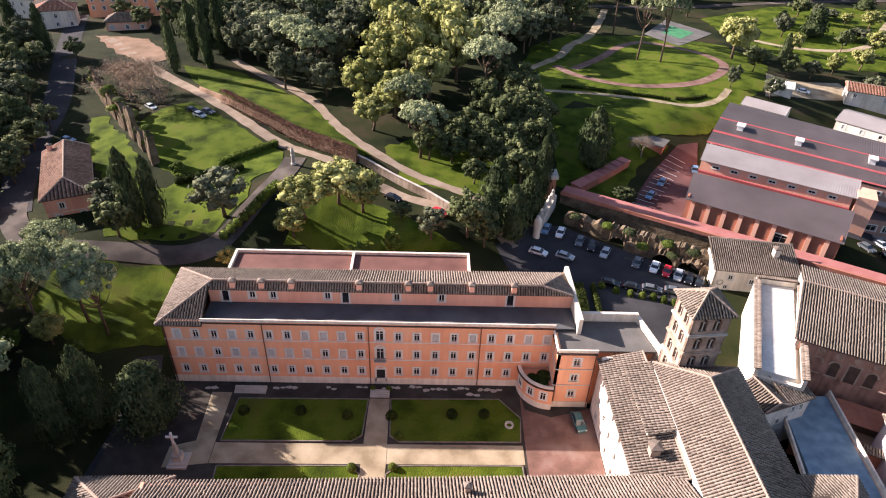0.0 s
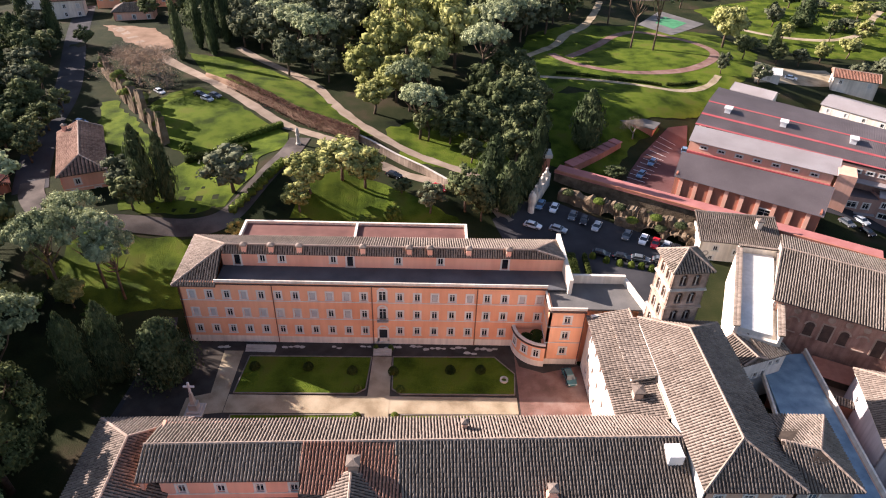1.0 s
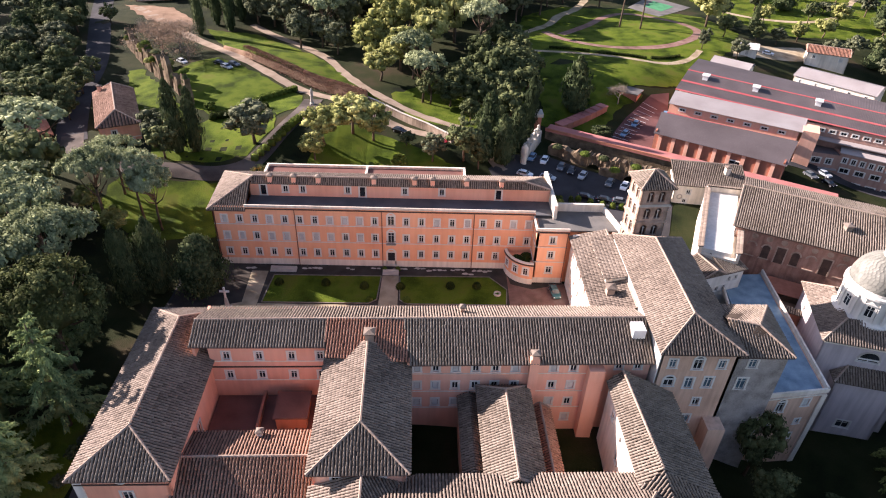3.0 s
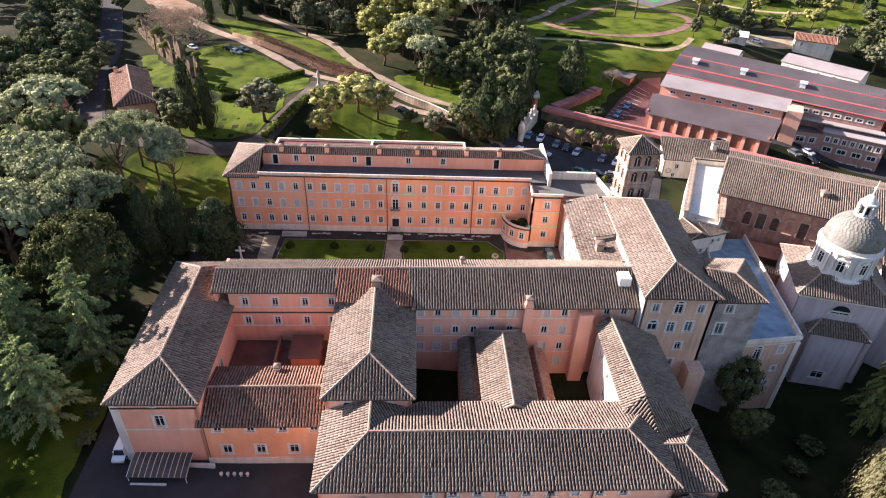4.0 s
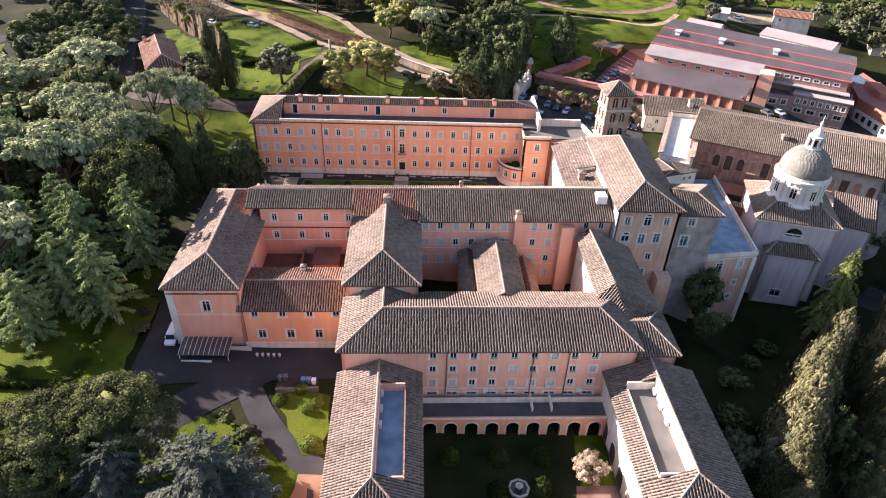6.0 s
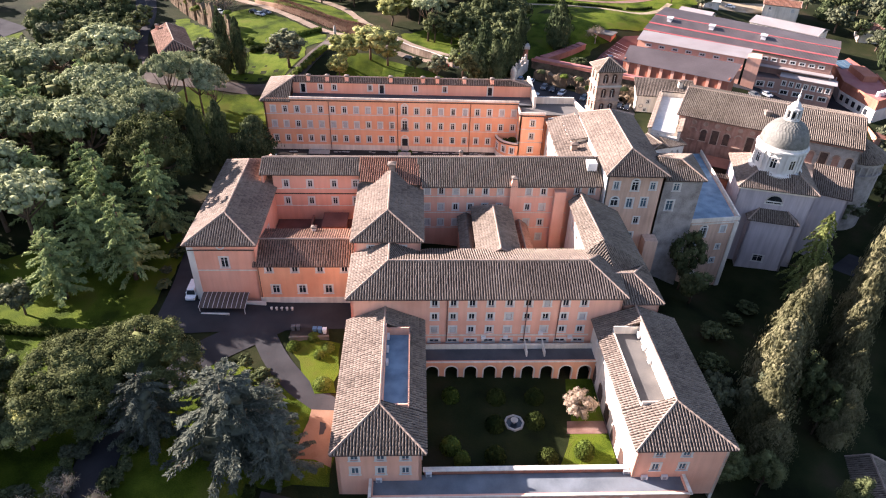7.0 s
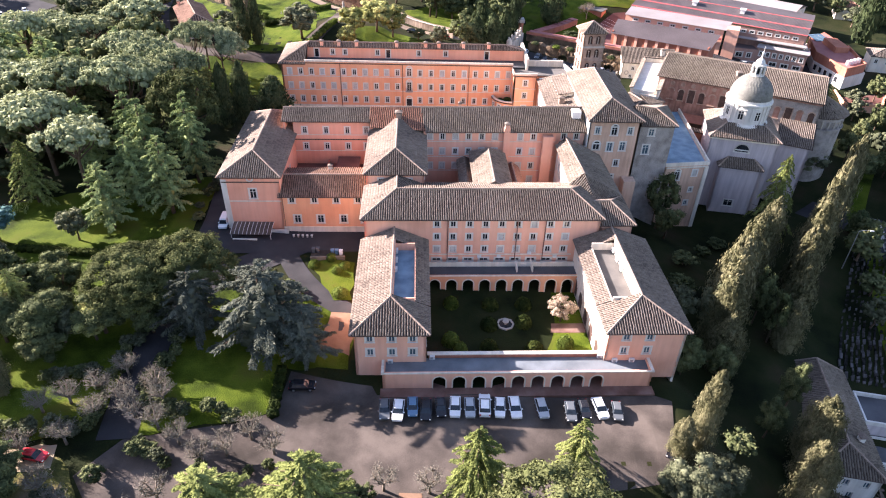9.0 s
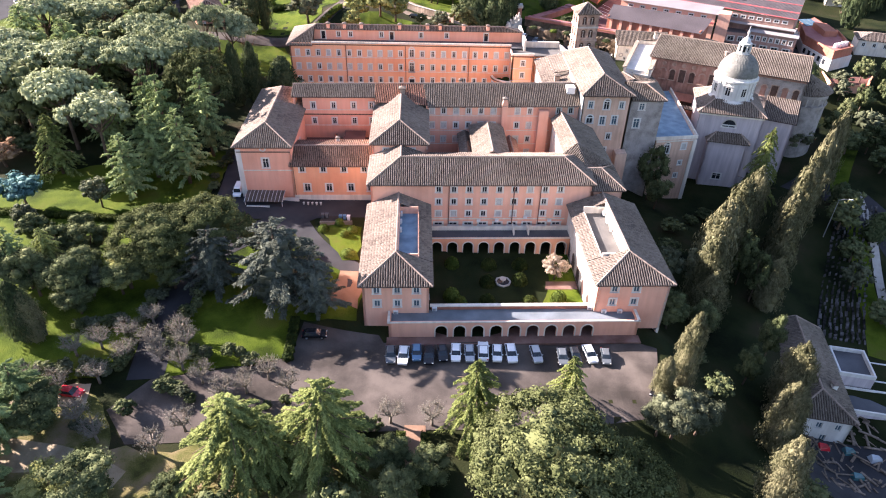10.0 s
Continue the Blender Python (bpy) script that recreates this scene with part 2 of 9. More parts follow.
class MB:
    """Collects vertices and faces for one mesh."""

    def __init__(self):
        self.v, self.f = [], []

    def face(self, *pts):
        i = len(self.v)
        self.v += [tuple(p) for p in pts]
        self.f.append(tuple(range(i, i + len(pts))))
        return self

    def hexa(self, a, b):
        """A body between the rings a (below) and b (above) of equal length."""
        n, i = len(a), len(self.v)
        self.v += [tuple(p) for p in a] + [tuple(p) for p in b]
        self.f.append(tuple(range(i + n - 1, i - 1, -1)))
        self.f.append(tuple(range(i + n, i + 2 * n)))
        for k in range(n):
            self.f.append((i + k, i + (k + 1) % n, i + n + (k + 1) % n, i + n + k))
        return self

    def box(self, x0, x1, y0, y1, z0, z1, m=None):
        a = [(x0, y0, z0), (x1, y0, z0), (x1, y1, z0), (x0, y1, z0)]
        b = [(x, y, z1) for x, y, _ in a]
        if m is not None:
            a, b = [m @ Vector(p) for p in a], [m @ Vector(p) for p in b]
        return self.hexa(a, b)

    def prism(self, poly, z0, z1):
        return self.hexa([(x, y, z0) for x, y in poly], [(x, y, z1) for x, y in poly])

    def bar(self, p, q, w, h=None, up=(0, 0, 1)):
        """A square bar from p to q; its top lies at the line when h is given."""
        p, q = Vector(p), Vector(q)
        d = (q - p).normalized()
        s = d.cross(Vector(up))
        s = (s.normalized() if s.length > 1e-6 else Vector((1, 0, 0))) * (w / 2)
        u = s.cross(d).normalized() * ((h or w) / 2)
        return self.hexa([p - s - u, p + s - u, p + s + u, p - s + u], [q - s - u, q + s - u, q + s + u, q - s + u])

    def tube(self, pts, radii, n=6):
        rings = []
        for k, p in enumerate(pts):
            p = Vector(p)
            d = (Vector(pts[min(k + 1, len(pts) - 1)]) - Vector(pts[max(k - 1, 0)])).normalized()
            s = d.orthogonal().normalized()
            u = d.cross(s)
            rings.append([p + (s * math.cos(a) + u * math.sin(a)) * radii[k] for a in (math.tau * j / n for j in range(n))])
        i = len(self.v)
        for r in rings:
            self.v += [tuple(p) for p in r]
        for k in range(len(rings) - 1):
            for j in range(n):
                a, b = i + k * n + j, i + k * n + (j + 1) % n
                self.f.append((a, b, b + n, a + n))
        self.f.append(tuple(range(i + n - 1, i - 1, -1)))
        self.f.append(tuple(range(i + (len(rings) - 1) * n, i + len(rings) * n)))
        return self

    def lathe(self, cx, cy, prof, n=32, a0=0.0, a1=math.tau, smooth=False):
        """Turns the profile (radius, z) round a vertical axis."""
        full = abs(a1 - a0 - math.tau) < 1e-6
        m = n if full else n + 1
        i = len(self.v)
        for r, z in prof:
            for k in range(m):
                a = a0 + (a1 - a0) * k / n
                self.v.append((cx + r * math.cos(a), cy + r * math.sin(a), z))
        for p in range(len(prof) - 1):
            for k in range(n):
                q = (k + 1) % m
                self.f.append((i + p * m + k, i + p * m + q, i + (p + 1) * m + q, i + (p + 1) * m + k))
        return self

    def mesh(self, name):
        me = bpy.data.meshes.new(name)
        me.from_pydata(self.v, [], self.f)
        me.update()
        return me


def part(name, made, material, parent=None, label="", matrix=None, kind="", smooth=False):
    """Links a mesh (or a builder) as one object under a thing or a part."""
    me = made.mesh(name) if isinstance(made, MB) else made
    if not me.materials:
        me.materials.append(material)
    if smooth:
        me.shade_smooth()
    ob = new(name, me)
    if matrix is not None:
        ob.matrix_basis = matrix
    if parent is not None:
        ob.parent = parent
        at = parent.get("at")
        if at is not None:
            ob.matrix_parent_inverse = Matrix.Translation(-Vector(at))
    return tagged(ob, label=label, kind=kind)


def thing(name, at, label, category, group="", kind=""):
    ob = new(name)
    ob.location, ob["at"] = at, tuple(at)
    ob.empty_display_size = 0.5
    return tagged(ob, label, category, group, kind)


# ---- terrain ----
LOW_GROUND = ((-8, 92, 0), (38, 92, 0), (15, 60, -.3), (15, 30, -1), (-40, 60, -.5), (-60, 30, -1), (-40, 105, 2), (-24, 132, 3.6), (-44, 136, 4.4),
              (-30, 118, 2.4), (-75, 120, 3.5), (-120, 120, 3), (12, 112, .5), (15, 150, 3), (60, 100, -10), (78, 88, -19), (95, 60, -22), (52, 60, -8), (100, 120, -17),
              (140, 110, -20), (50, 140, -3), (70, 158, -9), (82, 163, -7), (105, 168, -9), (130, 190, -6))
MID_GROUND = ((0, 175, 6.3), (-35, 185, 6.2), (30, 178, 6.2), (0, 196, 6.2), (-25, 198, 6.2), (22, 197, 6.2), (-14, 188, 6.2), (8, 188, 6.2), (-46, 198, 6.4), (-55, 165, 5.5), (-80, 200, 10), (-48, 205, 8.5), (0, 220, 11), (2, 246, 14.6),
              (-30, 254, 17.5), (-80, 238, 13.5), (-60, 290, 17), (-110, 290, 13), (-130, 220, 10), (20, 225, 9.5), (45, 225, 8.5), (75, 225, 8), (95, 215, 4),
              (70, 255, 9.5), (100, 265, 8.5), (135, 245, 3), (170, 280, 6))
FAR_GROUND = ((60, 310, 17), (105, 340, 17), (0, 320, 18), (-100, 360, 17), (0, 400, 18), (150, 350, 13), (220, 330, 11), (200, 420, 15), (-200, 300, 14),
              (-220, 120, 4), (220, 160, -15), (0, -40, -3), (-150, 0, -2), (160, 0, -24), (300, 500, 16), (-300, 500, 16), (0, 560, 17))
MARKS = np.array(LOW_GROUND + MID_GROUND + FAR_GROUND, float)


def ground(x, y):
    """Height of the land at a place."""
    w = 1.0 / ((MARKS[:, 0] - x) ** 2 + (MARKS[:, 1] - y) ** 2 + 30.0) ** 1.7
    return float((w * MARKS[:, 2]).sum() / w.sum())


def build_ground():
    xs = np.concatenate([[-4000, -2000, -1000, -600, -420], np.arange(-340, 341, 4.0), [420, 600, 1000, 2000, 4000]])
    ys = np.concatenate([[-4000, -2000, -900, -400, -160], np.arange(-80, 621, 4.0), [700, 1000, 2000, 4000]])
    b = MB()
    b.v = [(x, y, ground(x, y) - 0.02) for y in ys for x in xs]
    n = len(xs)
    b.f = [(j * n + i, j * n + i + 1, (j + 1) * n + i + 1, (j + 1) * n + i) for j in range(len(ys) - 1) for i in range(n - 1)]
    me = b.mesh("ground")
    me.shade_smooth()
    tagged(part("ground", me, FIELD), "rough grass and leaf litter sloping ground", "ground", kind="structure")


build_ground()


RAGGED = (GRASS, EARTH, DRYGRASS, CLAYEARTH)


def ragged(poly, step=2.2, depth=.85):
    """An outline with an uneven, worn edge."""
    rng = random.Random(int(sum(p[0] + 3 * p[1] for p in poly)))
    out = []
    for a, b in zip(poly, poly[1:] + poly[:1]):
        n = max(1, int(math.hypot(b[0] - a[0], b[1] - a[1]) / step))
        dx, dy = (b[0] - a[0]) / n, (b[1] - a[1]) / n
        L = math.hypot(dx, dy) or 1
        for i in range(n):
            k = rng.uniform(-depth, depth) if i else 0
            out.append((a[0] + dx * i - dy / L * k, a[1] + dy * i + dx / L * k))
    return out


def drape(name, poly, material, lift, label, category="ground", step=4.0, kind="structure", level=None):
    """A sheet of surfacing laid on the land inside the outline poly."""
    bm = bmesh.new()
    if material in RAGGED and level is None:
        poly = ragged(poly)
    bm.faces.new([bm.verts.new((x, y, 0)) for x, y in poly])
    xs, ys = [p[0] for p in poly], [p[1] for p in poly]
    for axis, lo, hi in ((0, min(xs), max(xs)), (1, min(ys), max(ys))):
        c = math.ceil(lo / step) * step
        while c < hi:
            co, no = [0, 0, 0], [0, 0, 0]
            co[axis], no[axis] = c, 1
            bmesh.ops.bisect_plane(bm, geom=bm.verts[:] + bm.edges[:] + bm.faces[:], plane_co=co, plane_no=no)
            c += step
    bmesh.ops.triangulate(bm, faces=bm.faces[:])
    for v in bm.verts:
        v.co.z = (ground(v.co.x, v.co.y) if level is None else level) + lift
    bmesh.ops.recalc_face_normals(bm, faces=bm.faces[:])
    if sum(f.normal.z for f in bm.faces) < 0:
        bmesh.ops.reverse_faces(bm, faces=bm.faces[:])
    me = bpy.data.meshes.new(name)
    bm.to_mesh(me)
    bm.free()
    return tagged(part(name, me, material), label, category, kind=kind)


def smooth_line(pts, n=6):
    out = []
    for i in range(len(pts) - 1):
        p = [Vector(pts[max(0, min(len(pts) - 1, i + k))]).to_2d() for k in (-1, 0, 1, 2)]
        for j in range(n):
            t = j / n
            out.append(0.5 * ((2 * p[1]) + (p[2] - p[0]) * t + (2 * p[0] - 5 * p[1] + 4 * p[2] - p[3]) * t * t + (3 * p[1] - p[0] - 3 * p[2] + p[3]) * t ** 3))
    return out + [Vector(pts[-1]).to_2d()]


def strip(name, pts, width, material, lift, label, category="path"):
    """A path or road of one width laid along a line on the land."""
    line = smooth_line(pts)
    b, w = MB(), width / 2
    rows = []
    wrng = random.Random(len(pts) * 7 + int(pts[0][0]))
    for i, p in enumerate(line):
        if material in (TRACK, EARTH, GRAVEL):
            w = width / 2 * wrng.uniform(.82, 1.18)
        d = (line[min(i + 1, len(line) - 1)] - line[max(i - 1, 0)]).normalized()
        s = Vector((d.y, -d.x))
        rows.append([(p.x + s.x * o, p.y + s.y * o, ground(p.x + s.x * o, p.y + s.y * o) + lift) for o in (-w, 0, w)])
    for i in range(len(rows) - 1):
        for k in (0, 1):
            b.face(rows[i][k], rows[i][k + 1], rows[i + 1][k + 1], rows[i + 1][k])
    return tagged(part(name, b, material), label, category, kind="structure")

# ---- buildings ----
WINDOWS = {}


def window_meshes(w, h, arched=False):
    """Surround, sash and pane of one size of window, facing -y, centred on its opening, sunk 0.22 m in the wall."""
    key = (round(w, 2), round(h, 2), arched)
    if key in WINDOWS:
        return WINDOWS[key]
    s, x, z = MB(), w / 2, h / 2
    t = 0.32
    for x0, x1, z0, z1 in ((-x - t, x + t, z, z + t), (-x - t, -x, -z, z), (x, x + t, -z, z)):
        s.box(x0, x1, -0.06, 0.02, z0, z1)
    s.box(-x - t - 0.08, x + t + 0.08, -0.14, 0.02, -z - 0.14, -z)
    f = MB()
    for x0, x1, z0, z1 in ((-x, -x + .07, -z, z), (x - .07, x, -z, z), (-x + .07, x - .07, -z, -z + .07), (-x + .07, x - .07, z - .07, z), (-.05, .05, -z + .07, z - .07)):
        f.box(x0, x1, 0.13, 0.19, z0, z1)
    if h > 1.5:
        f.box(-x + .07, -.05, 0.14, 0.18, z * .38, z * .38 + .05)
        f.box(.05, x - .07, 0.14, 0.18, z * .38, z * .38 + .05)
    p = MB().box(-x, x, 0.19, 0.215, -z, z)
    bl = MB()
    k = 9
    fold = [(.06 if i % 2 == 0 else .11, -z + 2 * z * i / (2 * k)) for i in range(2 * k + 1)]
    for sx in (-x + .04, x - .04):
        bl.v += [(sx, y, zz) for y, zz in fold]
    m = len(fold)
    bl.f += [(i, m + i, m + i + 1, i + 1) for i in range(m - 1)]
    out = []
    for b, m, n in ((s, WHITE, "window"), (f, FRAME, "sash"), (p, GLASS, "pane"), (bl, BLIND, "shutter"), (p, GLASS_SKY, "pane")):
        me = b.mesh(n)
        me.materials.append(m)
        out.append(me)
    WINDOWS[key] = out
    return out


class Building:
    def __init__(self, name, at, label, category="building", group=""):
        self.root = thing(name, (at[0], at[1], ground(at[0], at[1])), label, category, group)

    def arch_head(self, p0, p1, u, z, w, trim=WHITE, glass=GLASS):
        """A round head over an opening of width w whose straight part ends at height z."""
        p0, p1 = Vector((p0[0], p0[1])), Vector((p1[0], p1[1]))
        d = (p1 - p0).normalized()
        m = Matrix.Translation((*(p0 + d * u), z)) @ Matrix.Rotation(math.atan2(d.y, d.x), 4, "Z")
        r, n = w / 2, 12
        ring, pane = MB(), MB()
        cs = [(math.cos(math.pi * i / n), math.sin(math.pi * i / n)) for i in range(n + 1)]
        for c, q in cs:
            ring.v += [tuple(m @ Vector((k * c, y, k * q))) for k, y in ((r, .02), (r, -.1), (r + .3, -.1), (r + .3, .02))]
        ring.f = [(4 * i + k, 4 * i + (k + 1) % 4, 4 * i + 4 + (k + 1) % 4, 4 * i + 4 + k) for i in range(n) for k in range(4)]
        ring.f += [(0, 3, 2, 1), (4 * n, 4 * n + 1, 4 * n + 2, 4 * n + 3)]
        pane.face(*[tuple(m @ Vector((r * c, -.03, r * q))) for c, q in cs])
        self.part("arch_head", ring, trim)
        self.part("arch_pane", pane, glass)

    def part(self, name, made, material, label="", smooth=False, kind=""):
        return part(name, made, material, self.root, label, smooth=smooth, kind=kind)

    def wall(self, p0, p1, z0, z1, material, wins=(), thick=0.45, rng=None, trim=WHITE, blind=0.35):
        """A wall from p0 to p1 (left to right from outside). wins: (metres along, centre z, width, height, kind)."""
        p0, p1 = Vector((p0[0], p0[1])), Vector((p1[0], p1[1]))
        d = p1 - p0
        length = d.length
        d.normalize()
        n = Vector((d.y, -d.x))
        rng = rng or random.Random(int(p0.x * 7 + p0.y * 13 + z1))

        def at(u, k, z):
            q = p0 + d * u - n * k
            return (q.x, q.y, z)

        holes = [(u - w / 2, u + w / 2, z - h / 2, z + h / 2) for u, z, w, h, *_ in wins]
        us = sorted({0.0, length, *(round(a, 3) for hl in holes for a in hl[:2])})
        zs = sorted({z0, z1, *(round(a, 3) for hl in holes for a in hl[2:])})
        b = MB()
        for i in range(len(us) - 1):
            run = None
            for j in range(len(zs) - 1):
                cu, cz = (us[i] + us[i + 1]) / 2, (zs[j] + zs[j + 1]) / 2
                solid = not any(a < cu < c and e < cz < g for a, c, e, g in holes)
                if solid and run is None:
                    run = zs[j]
                if run is not None and (not solid or j == len(zs) - 2):
                    top = zs[j + 1] if solid else zs[j]
                    b.face(at(us[i], 0, run), at(us[i + 1], 0, run), at(us[i + 1], 0, top), at(us[i], 0, top))
                    run = None
        for a, c, e, g in holes:
            k = 0.24
            b.face(at(a, 0, e), at(c, 0, e), at(c, k, e), at(a, k, e))
            b.face(at(a, k, g), at(c, k, g), at(c, 0, g), at(a, 0, g))
            b.face(at(a, 0, e), at(a, k, e), at(a, k, g), at(a, 0, g))
            b.face(at(c, k, e), at(c, 0, e), at(c, 0, g), at(c, k, g))
        b.face(at(length, thick, z0), at(0, thick, z0), at(0, thick, z1), at(length, thick, z1))
        b.face(at(0, 0, z1), at(length, 0, z1), at(length, thick, z1), at(0, thick, z1))
        b.face(at(0, thick, z0), at(0, 0, z0), at(0, 0, z1), at(0, thick, z1))
        b.face(at(length, 0, z0), at(length, thick, z0), at(length, thick, z1), at(length, 0, z1))
        self.part("wall", b, material)
        turn = Matrix.Rotation(math.atan2(d.y, d.x), 4, "Z")
        for u, z, w, h, *kind in wins:
            kind = kind[0] if kind else "plain"
            ms = window_meshes(w, h)
            m = Matrix.Translation(at(u, 0, z)) @ turn
            wo = part("door" if kind == "door" else "window", ms[0], trim, self.root, matrix=m)
            if kind == "door":
                part("door_leaf", ms[2], WOOD, wo)
                continue
            part("pane", ms[4] if kind == "sky" else ms[2], GLASS, wo)
            if kind == "plain" and rng.random() < blind or kind == "shut":
                part("shutter", ms[3], BLIND, wo)
            else:
                part("sash", ms[1], FRAME, wo)
        return at

    def band(self, p0, p1, z0, z1, material, proud=0.08, name="string_course"):
        """A moulding along a wall."""
        p0, p1 = Vector(p0[:2]), Vector(p1[:2])
        d = (p1 - p0).normalized()
        n = Vector((d.y, -d.x)) * proud
        ring = [p0 + n, p1 + n, p1 - n * .3, p0 - n * .3]
        self.part(name, MB().prism([(q.x, q.y) for q in ring], z0, z1), material)

    def pipe(self, x, y, z0, z1, r=0.09):
        self.part("downpipe", MB().tube([(x, y, z0), (x, y, (z0 + z1) / 2), (x, y, z1)], [r] * 3, 6), PIPE)

    def roof(self, faces, tiles=TILE, caps=(), pitch=0.45, thick=0.16, gutter=()):
        """A tiled roof. faces: plane convex outlines, the first edge being the eaves. caps: ridge and hip lines."""
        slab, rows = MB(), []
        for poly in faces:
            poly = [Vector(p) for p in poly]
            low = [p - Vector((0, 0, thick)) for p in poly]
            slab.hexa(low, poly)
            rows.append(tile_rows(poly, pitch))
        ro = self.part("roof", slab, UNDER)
        v = np.concatenate([r[0] for r in rows])
        f, off = [], 0
        for vv, ff in rows:
            f.append(ff + off)
            off += len(vv)
        me = raw_mesh("roof_tiles", v, np.concatenate(f))
        part("roof_tiles", me, tiles, ro, kind="stuff")
        for p, q in caps:
            p, q = Vector(p), Vector(q)
            n = max(2, int((q - p).length / 0.5))
            up = Vector((0, 0, .07))
            part("ridge_cap", MB().tube([p.lerp(q, i / n) + up for i in range(n + 1)], [.17 + .035 * (i % 2) for i in range(n + 1)], 6), RIDGE, ro)
        for p, q in gutter:
            d = Vector((0, 0, .12))
            part("gutter", MB().bar(Vector(p) - d, Vector(q) - d, .16), GUTTER_AND_SHADE, ro)
        return ro

    def chimney(self, x, y, z0, z1, w=0.8, material=SALMON):
        b = MB().box(x - w / 2, x + w / 2, y - w / 2, y + w / 2, z0, z1 - .35)
        ch = self.part("chimney", b, material)
        c = MB().box(x - w * .65, x + w * .65, y - w * .65, y + w * .65, z1 - .35, z1 - .25)
        c.hexa([(x - w * .7, y - w * .7, z1 - .1), (x + w * .7, y - w * .7, z1 - .1), (x + w * .7, y + w * .7, z1 - .1), (x - w * .7, y + w * .7, z1 - .1)],
               [(x - w * .1, y - w * .1, z1 + .2), (x + w * .1, y - w * .1, z1 + .2), (x + w * .1, y + w * .1, z1 + .2), (x - w * .1, y + w * .1, z1 + .2)])
        for sx in (-1, 1):
            for sy in (-1, 1):
                c.box(x + sx * w * .45 - .08, x + sx * w * .45 + .08, y + sy * w * .45 - .08, y + sy * w * .45 + .08, z1 - .25, z1 - .1)
        part("cap", c, TILE, ch)


def raw_mesh(name, v, f):
    me = bpy.data.meshes.new(name)
    n = len(f)
    k = f.shape[1]
    me.vertices.add(len(v))
    me.vertices.foreach_set("co", np.asarray(v, np.float32).ravel())
    me.loops.add(n * k)
    me.loops.foreach_set("vertex_index", np.asarray(f, np.int32).ravel())
    me.polygons.add(n)
    me.polygons.foreach_set("loop_start", np.arange(0, n * k, k, dtype=np.int32))
    me.update(calc_edges=True)
    return me


TRNG = np.random.default_rng(4)


def tile_rows(poly, pitch, length=0.62):
    """Rows of half-round cover tiles running up a plane roof face, each tile its own piece."""
    o = poly[0]
    e = (poly[1] - poly[0]).normalized()
    n = Vector((0, 0, 0))
    for i in range(len(poly)):
        a, c = poly[i], poly[(i + 1) % len(poly)]
        n += Vector(((a.y - c.y) * (a.z + c.z), (a.z - c.z) * (a.x + c.x), (a.x - c.x) * (a.y + c.y)))
    n.normalize()
    if n.z < 0:
        n = -n
    s = n.cross(e)
    if s.z < 0:
        s = -s
    uv = [((p - o).dot(e), (p - o).dot(s)) for p in poly]
    umin, umax = min(u for u, _ in uv), max(u for u, _ in uv)
    P = []
    u = umin + pitch * .5
    while u < umax:
        hits = []
        for i in range(len(uv)):
            (a, b), (c, d) = uv[i], uv[(i + 1) % len(uv)]
            if (a - u) * (c - u) < 0:
                hits.append(b + (d - b) * (u - a) / (c - a))
        if len(hits) >= 2:
            v0, v1 = min(hits) - 0.1, max(hits)
            k = max(1, int(round((v1 - v0) / length)))
            st = (v1 - v0) / k
            for i in range(k):
                P.append((u, v0 + i * st, v0 + (i + 1) * st + .04))
        u += pitch
    if not P:
        return np.zeros((0, 3)), np.zeros((0, 4), int)
    P = np.array(P)
    m = len(P)
    row = np.round((P[:, 0] - P[0, 0]) / pitch).astype(int)
    old = (row % 4 == 2)
    jit = TRNG.normal(0, 0.016, m) + old * TRNG.normal(0, 0.03, m)
    wig = TRNG.normal(0, 0.014, m)
    o, e, s, n = (np.array(x) for x in (o, e, s, n))
    w, h = pitch * .31, 0.15
    prof = ((-w, 0.0), (-w * .6, h), (w * .6, h), (w, 0.0))
    out = np.zeros((m, 8, 3))
    for j, (du, dn) in enumerate(prof):
        for k, (col, lift, sc) in enumerate(((1, .045, 1.12), (2, 0.0, .92))):
            out[:, j + 4 * k] = (o + np.outer(P[:, 0] + du * sc + jit + (wig if k else -wig), e) + np.outer(P[:, col], s)
                                 + np.outer(np.full(m, dn + lift) + wig * .6, n))
    base = (np.arange(m) * 8)[:, None]
    quads = np.array([[0, 1, 5, 4], [1, 2, 6, 5], [2, 3, 7, 6], [0, 3, 2, 1]])
    return out.reshape(-1, 3), (base[:, None, :] + quads[None]).reshape(-1, 4)


